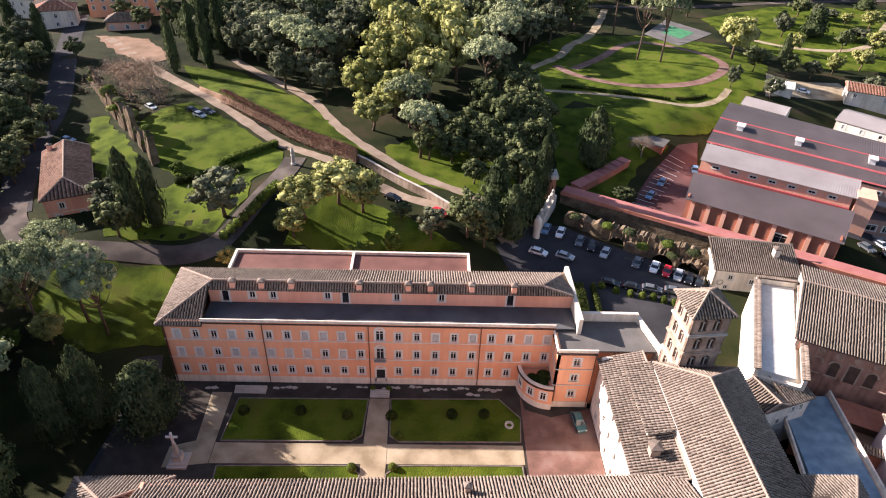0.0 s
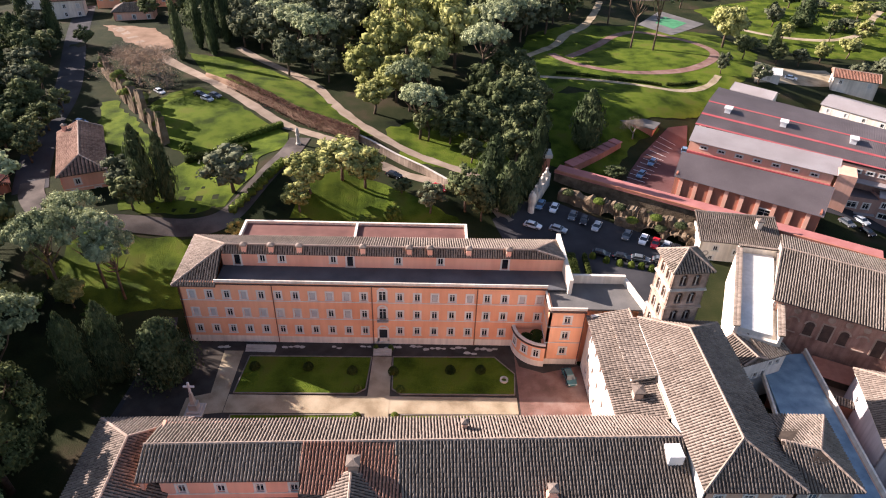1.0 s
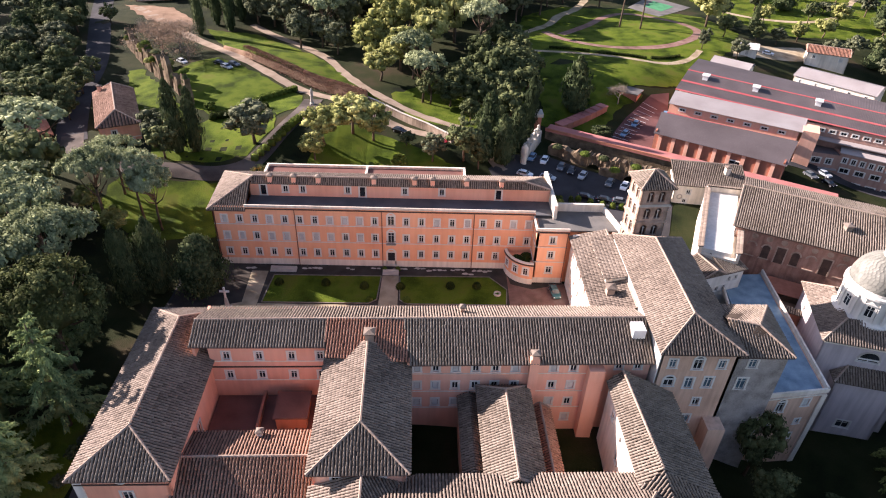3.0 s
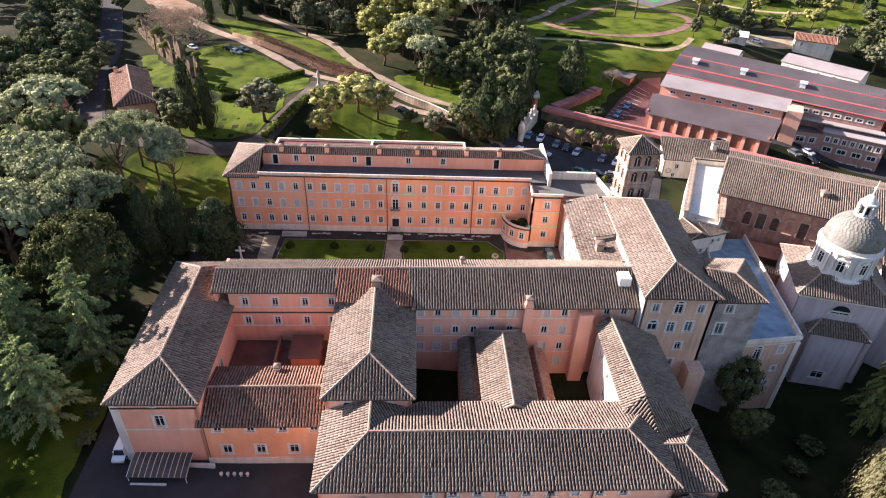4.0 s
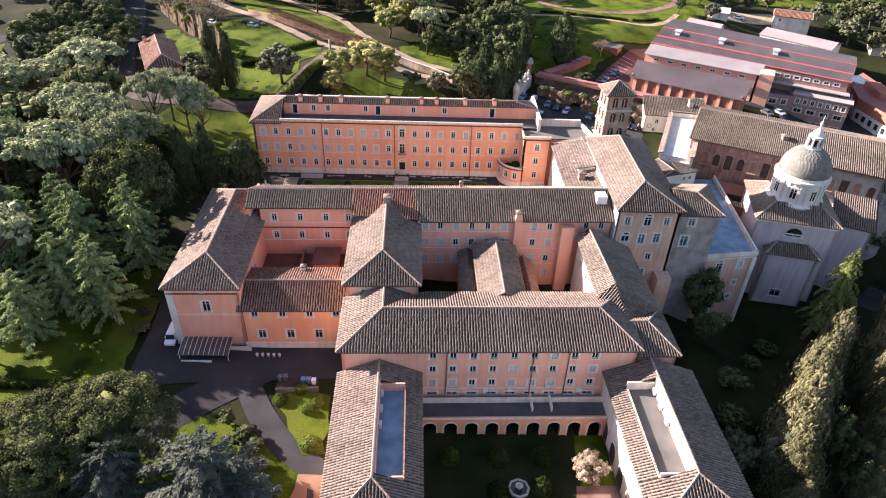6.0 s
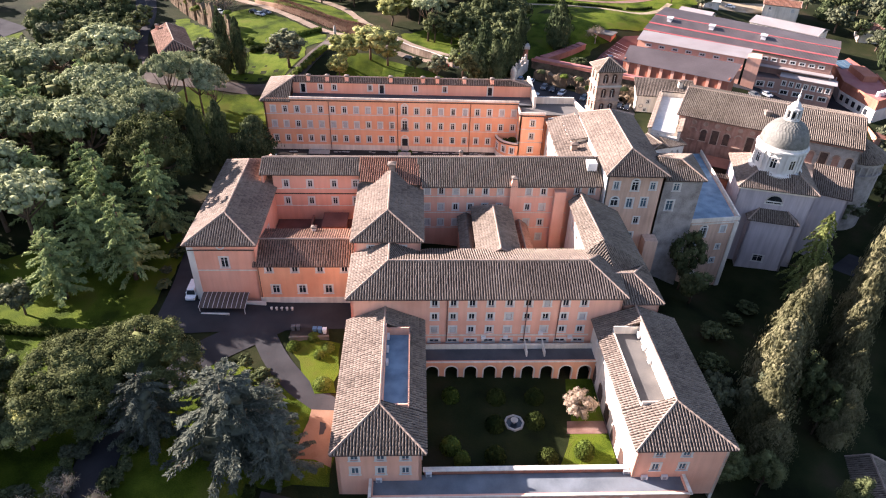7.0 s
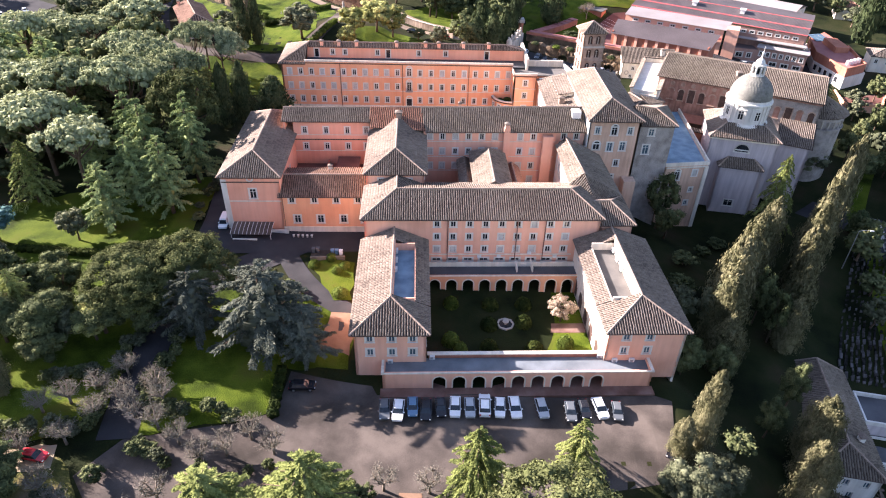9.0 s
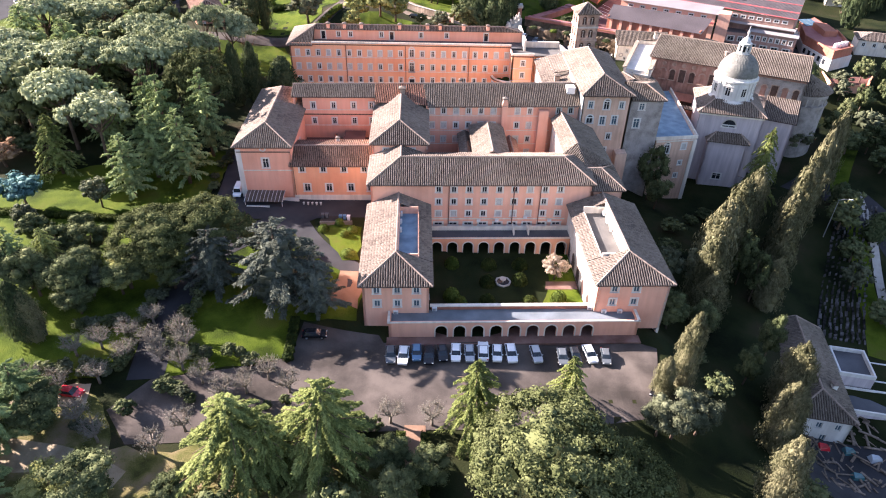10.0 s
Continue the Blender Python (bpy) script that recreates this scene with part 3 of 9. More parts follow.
def hip(x0, x1, y0, y1, ze, zr, W, axis="y", h0=None, h1=None, o=0.55):
    """Faces, caps and gutters of a hipped roof over a rectangle of local metres; h0, h1: how far the ridge's ends lie in (0: a gable)."""
    x0, x1, y0, y1 = x0 - o, x1 + o, y0 - o, y1 + o
    if axis == "y":
        xm = (x0 + x1) / 2
        half = (x1 - x0) / 2
        h0, h1 = half if h0 is None else h0, half if h1 is None else h1
        r0, r1 = (xm, y0 + h0, zr), (xm, y1 - h1, zr)
        A, B, C, D = (x0, y0, ze), (x1, y0, ze), (x1, y1, ze), (x0, y1, ze)
        fs = [[D, A, r0, r1], [B, C, r1, r0]]
        if h0 > 0:
            fs.append([A, B, r0])
        if h1 > 0:
            fs.append([C, D, r1])
        caps = [(r0, r1)] + ([(A, r0), (B, r0)] if h0 > 0 else []) + ([(C, r1), (D, r1)] if h1 > 0 else [])
    else:
        ym = (y0 + y1) / 2
        half = (y1 - y0) / 2
        h0, h1 = half if h0 is None else h0, half if h1 is None else h1
        r0, r1 = (x0 + h0, ym, zr), (x1 - h1, ym, zr)
        A, B, C, D = (x0, y0, ze), (x1, y0, ze), (x1, y1, ze), (x0, y1, ze)
        fs = [[A, B, r1, r0], [C, D, r0, r1]]
        if h0 > 0:
            fs.append([D, A, r0])
        if h1 > 0:
            fs.append([B, C, r1])
        caps = [(r0, r1)] + ([(A, r0), (D, r0)] if h0 > 0 else []) + ([(B, r1), (C, r1)] if h1 > 0 else [])
    g = [(A, B), (B, C), (C, D), (D, A)]
    return [[W(*p) for p in f] for f in fs], [(W(*p), W(*q)) for p, q in caps], [(W(*p), W(*q)) for p, q in g]


def turned(cx, cy, deg):
    """Local metres about a pivot to the world."""
    c, s = math.cos(radians(deg)), math.sin(radians(deg))

    def W(u, v, z=None):
        p = (cx + u * c - v * s, cy + u * s + v * c)
        return p if z is None else (*p, z)
    return W


def rows_of(us, zs, w, h, kind="plain"):
    return [(u, z, w, h, kind) for z in zs for u in us]


def spaced(a, b, n):
    return [a + (b - a) * i / (n - 1) for i in range(n)] if n > 1 else [a]


# complex of wings round the courtyards, a little askew to the long facade
_C = turned(0, 130, 1.5)


def W(u, v, z=None):
    return _C(u, v - 130, z)


def facade_building():
    """The long orange building with its set-back upper storey."""
    B = Building("convent_building", (-10, 205), "long orange plastered building with three window rows and roof terrace")
    xs = [-41.3 + 3.07 * k for k in range(11)] + [-4.1 + 3.17 * k for k in range(9)]
    x0, x1, y = -43.6, 22.4, 199.2
    wins = rows_of([x - x0 for x in xs], (18.3, 14.2), 0.95, 1.65) + rows_of([x - x0 for x in xs if x < 18], (10.2,), 0.95, 1.65, "open")
    wins += [(-7.25 - x0, 18.5, 1.3, 2.2, "open"), (-7.25 - x0, 14.3, 1.3, 2.6, "open"), (-7.25 - x0, 9.1, 1.5, 3.0, "door")]
    B.wall((x0, y), (x1, y), 5.5, 21.2, ORANGE, wins)
    B.wall((x0, 212.4), (x0, y), 5.5, 20.6, ORANGE, rows_of((3, 6.5, 10), (18.3, 14.2, 10.2), 0.95, 1.65))
    B.wall((x1, 212.4), (x0, 212.4), 5.5, 22.0, ORANGE, rows_of(spaced(4, 60, 12), (18.3, 14.2), 0.95, 1.65))
    B.band((x0, y), (x1, y), 16.95, 17.1, WHITE)
    B.band((x0, y), (x1, y), 12.85, 13.0, WHITE)
    B.band((x0, y), (x1, y), 5.6, 8.5, CREAM, 0.06, "plinth")
    B.band((-36.9, y), (x1, y), 20.72, 20.9, GUTTER_AND_SHADE, 0.22, "gutter")
    B.band((-36.9, y), (x1, y), 21.2, 21.75, CREAM, 0.16, "parapet")
    for x in (-26.9, -9.1, 9.9):
        B.pipe(x, y - .12, 7, 20.7)
    B.pipe(-43.3, y - .12, 7, 20.4)
    # framed middle bay: arched niche over balcony window over arched door
    for z, h, w in ((18.5, 2.2, 1.3), (14.3, 2.6, 1.3), (9.1, 3.0, 1.5)):
        a = MB()
        n = 10
        for i in range(n):
            t0, t1 = math.pi * i / n, math.pi * (i + 1) / n
            r0, r1, zc = w / 2, w / 2 + .28, z + h / 2
            a.hexa([(-7.25 + r0 * math.cos(t0), y - .1, zc + r0 * math.sin(t0)), (-7.25 + r1 * math.cos(t0), y - .1, zc + r1 * math.sin(t0)),
                    (-7.25 + r1 * math.cos(t0), y + .02, zc + r1 * math.sin(t0)), (-7.25 + r0 * math.cos(t0), y + .02, zc + r0 * math.sin(t0))],
                   [(-7.25 + r0 * math.cos(t1), y - .1, zc + r0 * math.sin(t1)), (-7.25 + r1 * math.cos(t1), y - .1, zc + r1 * math.sin(t1)),
                    (-7.25 + r1 * math.cos(t1), y + .02, zc + r1 * math.sin(t1)), (-7.25 + r0 * math.cos(t1), y + .02, zc + r0 * math.sin(t1))])
        B.part("arch_surround", a, WHITE)
    B.part("balcony", MB().box(-8.3, -6.2, y - .7, y, 12.8, 12.98), STONE)
    rail = MB()
    for i in range(15):
        rail.box(-8.25 + .145 * i - .015, -8.25 + .145 * i + .015, y - .66, y - .63, 12.98, 13.9)
    rail.box(-8.3, -6.2, y - .68, y - .62, 13.9, 13.95)
    B.part("railing", rail, GUTTER_AND_SHADE)
    # terrace deck and upper storey
    B.part("terrace", MB().box(-37, 26, 199.65, 205.2, 20.2, 20.45), DECK)
    uw = [(-34.2, 21.8, 1.1, 2.3, "door"), (-29.6, 22.1, .95, 1.5, "open"), (-26.0, 22.1, .95, 1.5, "open"), (-16.6, 22.1, .95, 1.5, "open"), (-13.5, 21.8, 1.1, 2.3, "door"),
          (-4.6, 22.1, .95, 1.5, "open"), (3.2, 22.1, .95, 1.5, "open"), (15.2, 21.8, 1.1, 2.3, "door")]
    B.wall((-37, 205.2), (26, 205.2), 20.0, 23.55, PINK, [(x + 37, z, w, h, k) for x, z, w, h, k in uw])
    rl, rr, zr = (-36, 205.6, 24.9), (20.5, 205.6, 24.9), 24.9
    fl, ml = (-44.3, 198.6, 20.65), (-36.6, 198.6, 20.65)
    bl, br, er = (-44.3, 213, 21.7), (26, 213.4, 21.9), (26, 204.4, 23.7)
    B.roof([[br, bl, rl, rr], [(-36.4, 204.4, 23.75), (26, 204.4, 23.75), rr, rl], [bl, fl, rl], [fl, ml, (-36.6, 204.4, 23.7), rl], [er, br, rr]],
           caps=[(rl, rr), (bl, rl), (fl, rl), (er, rr), (br, rr)], gutter=[(fl, ml), (fl, bl)])
    for x in (-32.5, -27.6, -22.5, -11.0, -2.6, 1.2, 8.3, 15.6):
        B.chimney(x, 205.0, 23.6, 25.6, 0.9)
    # white parapet wall at the end of the upper roof, flat roofs behind the corner
    B.part("parapet_wall", MB().box(26.05, 26.75, 199, 214, 19.9, 23.1), CREAM)
    B.part("parapet_wall", MB().box(26.75, 37.2, 202.4, 203.0, 17.5, 21.6), CREAM)
    B.part("parapet_wall", MB().prism([(37.0, 202.9), (37.6, 202.9), (39.4, 194.5), (38.8, 194.5)], 17.5, 20.9), CREAM)
    B.part("flat_roof", MB().prism([(22.5, 195), (22.5, 202.3), (36.9, 202.3), (38.6, 195)], 19.6, 19.9), DECK_LIGHT)
    B.part("body", MB().prism([(26.8, 196), (26.8, 202.3), (36.8, 202.3), (38.5, 196)], 6, 19.55), ORANGE)
    B.wall((22.4, 194.6), (28.8, 194.6), 5.5, 20.0, ORANGE, rows_of((3.3,), (17.6, 14.0, 10.2), 1.05, 1.6, "open"))
    B.wall((22.4, 199.2), (22.4, 194.6), 5.5, 20.0, ORANGE)
    for a, b in (((22.3, 194.5), (28.8, 194.5)), ((22.3, 199.2), (22.3, 194.5))):
        B.band(a, b, 20.02, 20.6, CREAM, 0.2, "parapet")
        B.band(a, b, 19.5, 19.7, GUTTER_AND_SHADE, 0.24, "gutter")
        B.band(a, b, 16.0, 16.12, WHITE)
        B.band(a, b, 12.3, 12.42, WHITE)
        B.band(a, b, 5.6, 8.3, CREAM, 0.06, "plinth")
    B.pipe(28.6, 194.4, 7, 19.4)
    # quarter-round bay with planted roof
    a0, a1, r = math.pi, 1.5 * math.pi, 5.4
    cx, cy = 22.4, 199.2
    B.part("round_bay", MB().lathe(cx, cy, [(r, 5.5), (r, 12.1), (r - .35, 12.1), (r - .35, 11.4), (0.02, 11.4)], 20, a0, a1), ORANGE)
    B.part("plinth", MB().lathe(cx, cy, [(r + .07, 5.5), (r + .07, 8.3), (r - .05, 8.3)], 20, a0, a1), CREAM)
    B.part("parapet", MB().lathe(cx, cy, [(r - .4, 12.1), (r + .18, 12.1), (r + .18, 12.3), (r - .4, 12.3), (r - .4, 12.1)], 20, a0, a1), CREAM)
    B.part("gutter", MB().lathe(cx, cy, [(r, 11.6), (r + .3, 11.75), (r + .3, 11.9), (r, 11.9)], 20, a0, a1), GUTTER_AND_SHADE)
    for deg in (200, 228, 253):
        a = radians(deg)
        m = Matrix.Translation((cx + r * math.cos(a), cy + r * math.sin(a), 10.1)) @ Matrix.Rotation(a + math.pi / 2, 4, "Z")
        ms = window_meshes(0.95, 1.65)
        wo = part("window", ms[0], WHITE, B.root, matrix=m @ Matrix.Translation((0, -.03, 0)))
        part("pane", ms[2], GLASS, wo, matrix=Matrix.Translation((0, -.22, 0)))
        part("sash", ms[1], FRAME, wo, matrix=Matrix.Translation((0, -.2, 0)))
    # low terrace roof behind
    B.part("rear_body", MB().box(-38, 9, 213, 225.2, 6, 16.9), ORANGE)
    B.part("terrace", MB().box(-37.6, 8.7, 213.2, 224.9, 16.9, 17.0), DECK_RED)
    for box in ((-38.2, 9.1, 224.9, 225.4), (-38.2, -37.7, 213.2, 224.9), (8.6, 9.1, 213.2, 224.9), (-14.6, -14.1, 213.2, 224.9)):
        B.part("parapet", MB().box(*box, 16.9, 17.6), CREAM)
    return B


facade_building()


def wing(name, label, u0, u1, v0, v1, z0, ze, zr, axis, wallmat, wins=None, h0=None, h1=None, tiles=TILE, over=0.6, sides="fblr", blind=0.3, caps=True):
    """A wing of the complex under a hipped roof. wins: side letter to window list."""
    B = Building(name, W((u0 + u1) / 2, (v0 + v1) / 2), label)
    wins = wins or {}
    ends = {"f": ((u0, v0), (u1, v0)), "r": ((u1, v0), (u1, v1)), "b": ((u1, v1), (u0, v1)), "l": ((u0, v1), (u0, v0))}
    for k in sides:
        B.wall(W(*ends[k][0]), W(*ends[k][1]), z0, ze, wallmat, wins.get(k, ()), blind=blind)
    f, c, g = hip(u0, u1, v0, v1, ze, zr, W, axis, h0, h1, over)
    B.roof(f, tiles, c if caps else (), gutter=g)
    return B


# front block with the tall window rows
nz = (13.6, 10.6, 7.6)
F = Building("convent_wing", W(10, 133), "salmon wing with tiled hipped roof above the cloister")
F.wall(W(-13.6, 126.9), W(33.5, 126.9), 0, 15.0, SALMON, rows_of(spaced(14.4, 40.4, 9), nz, 1.0, 1.35) + rows_of(spaced(14.4, 40.4, 9), (5.0,), 1.7, .7, "open"))
F.wall(W(33.5, 126.9), W(33.5, 140.4), 0, 15.0, SALMON, rows_of(spaced(2.5, 11, 3), nz, 1.0, 1.35))
F.wall(W(33.5, 140.4), W(-13.6, 140.4), 0, 15.0, SALMON, rows_of(spaced(3, 44, 12), nz, 1.0, 1.35))
F.wall(W(-13.6, 140.4), W(-13.6, 126.9), 0, 15.0, SALMON, rows_of((4, 9), nz, 1.0, 1.35))
fr0, fr1, fr2 = W(-7.3, 133.5, 17.9), W(28.4, 133.6, 17.9), W(-7.3, 139.6, 17.9)
fa, fb, fc, fd, fe = W(-14.3, 126.2, 15.05), W(34.2, 126.2, 15.05), W(34.2, 141.1, 15.05), W(-.4, 141.1, 15.05), W(-14.3, 139.6, 15.05)
F.roof([[fa, fb, fr1, fr0], [fb, fc, fr1], [fc, fd, fr0, fr1], [fe, fa, fr0, fr2]], TILE, [(fr0, fr1), (fa, fr0), (fb, fr1), (fc, fr1), (fr0, fr2)], gutter=[(fa, fb)])
F.roof([[fd, W(-2.6, 139.6, 15.9), fr2, fr0]], TILE_OLD)
F.band(W(-0.9, 126.9), W(28.5, 126.9), 6.2, 6.45, CREAM, 0.12)
for u in (3.0, 16.9, 22.6):
    F.pipe(*W(u, 126.75), 5, 14.8)
# middle wing between the two courts
wing("convent_wing", "salmon wing with steep tiled roof between two courts", -13.8, -1.6, 139.6, 160, 0, 18.1, 21.3, "y", SALMON,
          {"r": rows_of(spaced(4, 18, 5), (15.8, 12, 8.2), 1.0, 1.4), "f": rows_of((3, 9), (16.3,), .9, 1.1, "open")}, 6.0, 0.01)
# west block
C_ = wing("convent_wing", "pink corner block with white pilaster and tiled roof", -44.2, -32.2, 139.6, 172.4, 2, 17.3, 20.5, "y", PINK,
          {"f": [(6.2, 13.1, 1.3, 2.3, "open")], "r": [(12, 12.2, 1.1, 2.4, "open")], "l": rows_of(spaced(4, 28, 7), (13.5, 9), 1.1, 1.8)}, 6.3, 5.9)
for p in ((-44.2, 139.6),):
    C_.part("pilaster", MB().prism([W(-44.35, 139.45), W(-43.2, 139.45), W(-43.2, 139.75), W(-44.35, 139.75)], 4, 16.6), WHITE)
C_.band(W(-44.2, 139.6), W(-32.2, 139.6), 11.2, 11.45, CREAM)
C_.band(W(-44.2, 139.6), W(-32.2, 139.6), 15.9, 16.1, GUTTER_AND_SHADE, 0.25, "cornice")
C_.band(W(-44.2, 139.6), W(-32.2, 139.6), 16.1, 17.2, PINK, 0.1, "frieze")
ov = MB()
for i in range(20):
    a, b2 = math.tau * i / 20, math.tau * (i + 1) / 20
    u, z = -38.2, 16.65
    ov.hexa([W(u + .45 * math.cos(a), 139.35, z + .32 * math.sin(a)), W(u + .75 * math.cos(a), 139.35, z + .5 * math.sin(a)), W(u + .75 * math.cos(a), 139.6, z + .5 * math.sin(a)), W(u + .45 * math.cos(a), 139.6, z + .32 * math.sin(a))],
            [W(u + .45 * math.cos(b2), 139.35, z + .32 * math.sin(b2)), W(u + .75 * math.cos(b2), 139.35, z + .5 * math.sin(b2)), W(u + .75 * math.cos(b2), 139.6, z + .5 * math.sin(b2)), W(u + .45 * math.cos(b2), 139.6, z + .32 * math.sin(b2))])
C_.part("oval_window", ov, WHITE)
C_.pipe(*W(-32.0, 139.4), 4, 12.5)
# low range between west block and middle wing
D_ = Building("convent_wing", W(-23, 144), "orange low range with tiled lean-to roof and barred windows")
D_.wall(W(-32.2, 139.4), W(-13.8, 139.4), 1.5, 12.8, ORANGE, rows_of((2.2, 7.0, 11.7, 16.3), (11.6,), 1.1, 1.3, "open") + rows_of((3.0, 8.0, 13.0), (6.9,), 1.3, 1.9, "open") + [(17.4, 6.9, .9, 1.9, "open")])
D_.wall(W(-13.8, 149), W(-32.2, 149), 1.5, 14.0, ORANGE, rows_of(spaced(3, 15, 4), (12,), 1.0, 1.4))
a, b, c, d = W(-32.8, 138.7, 12.85), W(-13.9, 138.7, 12.85), W(-13.9, 144.2, 15.3), W(-32.8, 144.2, 15.3)
e, f = W(-32.2, 149.4, 14.1), W(-13.9, 149.4, 14.1)
D_.roof([[a, b, c, d], [f, e, d, c]], TILE_BROWN, [(d, c)], gutter=[(a, b)])
D_.part("plinth", MB().prism([W(-32.3, 139.2), W(-13.9, 139.2), W(-13.9, 139.5), W(-32.3, 139.5)], 1.5, 5.0), CREAM)
D_.chimney(*W(-22.5, 148.6), 13.8, 15.4, 0.8, WHITE)
D_.pipe(*W(-13.95, 139.25), 4, 12.8)
# long middle range across the complex
B_ = Building("convent_wing", W(0, 163), "long pink range with tiled gable roof and chimneys")
bz = (18.2, 14.1)
B_.wall(W(-32.2, 160.6), W(-13.8, 160.6), 2, 20.6, PINK, rows_of((2.6, 7.6, 12.6, 17.0), bz, .95, 1.6, "open"))
B_.band(W(-32.2, 160.6), W(-13.8, 160.6), 17.0, 17.15, CREAM)
B_.band(W(-32.2, 160.6), W(-13.8, 160.6), 15.8, 16.0, GUTTER_AND_SHADE, .15, "pipe_run")
B_.band(W(-32.2, 160.6), W(-13.8, 160.6), 12.9, 13.05, CREAM)
B_.wall(W(-1.6, 158.2), W(29.6, 158.2), 0, 19.3, SALMON, rows_of((1.5, 4.4, 7.5, 10.6, 13.7, 16.8), (17.9, 14.1, 10.3), .95, 1.5) + rows_of((22.8, 25.9), (17.9, 14.1, 10.3, 6.6), .95, 1.5))
for z in (16.6, 12.7, 9.0):
    B_.band(W(-1.6, 158.2), W(29.6, 158.2), z, z + .14, CREAM)
B_.wall(W(29.6, 158.6), W(36.5, 158.6), 0, 19.6, SALMON, rows_of((2.0, 5.0), (17.9, 14.1), .95, 1.5))
B_.wall(W(36.0, 170.0), W(-34.0, 170.0), 4, 20.0, PINK, rows_of(spaced(4, 66, 18), (18, 14, 10), .95, 1.6))
rl, rr = W(-34.8, 164.4, 22.3), W(36.5, 164.4, 22.9)
m1, m2, m3 = W(-14.2, 164.4, 22.5), W(-2.2, 164.4, 22.6), W(29.6, 164.4, 22.85)
B_.roof([[W(36.5, 170.6, 19.9), W(-34.8, 170.6, 19.6), rl, rr],
         [W(-34.8, 159.9, 20.7), W(-14.2, 159.9, 20.7), m1, rl]], TILE, [(rl, rr)], gutter=[(W(-34.8, 159.9, 20.7), W(-14.2, 159.9, 20.7))])
B_.roof([[W(-1.2, 157.4, 19.3), W(36.5, 157.4, 19.6), rr, m2]], TILE_OLD, gutter=[(W(-1.2, 157.4, 19.3), W(36.5, 157.4, 19.6))])
B_.roof([[W(-14.2, 158.5, 20.0), W(-1.2, 157.9, 19.5), m2, m1]], TILE_RED)
B_.wall(W(-34.4, 170), W(-34.4, 160.2), 4, 20.4, PINK)
B_.part("flue", MB().prism([W(17.2, 157.3), W(18.6, 157.3), W(18.6, 158.2), W(17.2, 158.2)], 0, 20.4), SALMON)
B_.chimney(*W(17.9, 157.8), 20.2, 21.6, 1.0)
B_.chimney(*W(-7.4, 161.2), 20.8, 22.9, 1.3, RIDGE)
B_.chimney(*W(7.3, 167.6), 20.5, 22.6, 0.7, BUFF)
B_.part("pier", MB().prism([W(26.4, 156.6), W(28.8, 156.6), W(28.8, 158.2), W(26.4, 158.2)], 0, 18.6), SALMON)
B_.part("skylight", MB().prism([W(33.6, 161.0), W(35.6, 161.0), W(35.6, 163.2), W(33.6, 163.2)], 21.0, 23.0), PLANTMETAL)
B_.part("stair_house", MB().prism([W(-21.6, 153.6), W(-17.0, 153.6), W(-17.0, 158.6), W(-21.6, 158.6)], 9.6, 12.0), REDWALL)
B_.part("stair_roof", MB().prism([W(-21.9, 153.3), W(-16.7, 153.3), W(-16.7, 158.9), W(-21.9, 158.9)], 12.0, 12.25), DECK_RED)
B_.part("parapet", MB().prism([W(-24.6, 153.0), W(-24.2, 153.0), W(-24.2, 160.4), W(-24.6, 160.4)], 9.6, 10.7), REDWALL)
# low roofs in the east court
wing("court_annex", "low tiled gabled annex in the inner court", 9.8, 17.0, 140, 157.6, 0, 14.0, 16.4, "y", SALMON, {"l": rows_of((5, 10), (10,), .9, 1.3)}, 0.01, 3.0, TILE_OLD, caps=True)
wing("court_annex", "narrow lean-to tiled roof along the annex", 6.6, 9.6, 140, 157.6, 0, 12.0, 13.0, "y", SALMON, {}, 0.01, 0.01, TILE_OLD, over=.2, caps=False)
wing("court_annex", "lower tiled lean-to annex in the inner court", 17.8, 20.8, 140, 156, 0, 11.0, 12.2, "y", SALMON, {}, 0.01, 0.01, TILE_RED, over=.2)
# east wing of the inner court
G_ = Building("convent_wing", W(34, 148), "east court wing with weathered uneven tiled roof")
# west wall in cream: the sunlight on this side is put into its colour
G_.wall((29.3, 157.4), (29.5, 139.6), 0, 16.5, CREAM, [(4, 13, .9, 1.4, "open"), (8.6, 9, .9, 1.4, "open"), (8.6, 13, .9, 1.4, "open"), (13, 9, .9, 1.4, "open")])
G_.wall((39.5, 140), (38.7, 157.4), -6, 14.1, SALMON, rows_of(spaced(4, 14, 3), (12, 8), .95, 1.5))
gA, gB, gC, gD, gr0, gr1 = (28.9, 138.6, 16.6), (40.1, 138.6, 14.2), (39.3, 157.5, 14.2), (28.7, 157.5, 16.6), (32.1, 140.0, 18.3), (31.0, 157.9, 18.3)
gE = (33.6, 134.6, 15.0)
G_.roof([[gD, gA, gr0, gr1], [gB, gC, gr1, gr0], [gA, gE, gr0], [gE, gB, gr0]], TILE_OLD, [(gr0, gr1)], gutter=[(gD, gA)])
G_.part("gable", MB().prism([(29.2, 138.7), (39.6, 138.9), (39.6, 139.2), (29.2, 139.0)], 0, 14.1), SALMON)
# small corner pavilion
wing("convent_wing", "small corner block with hipped tiled roof", 34.0, 40.4, 127.6, 138.4, -6, 13.2, 15.4, "x", SALMON, {"r": rows_of((5,), (10, 6), .95, 1.5)}, 0.01, 4.2, TILE)


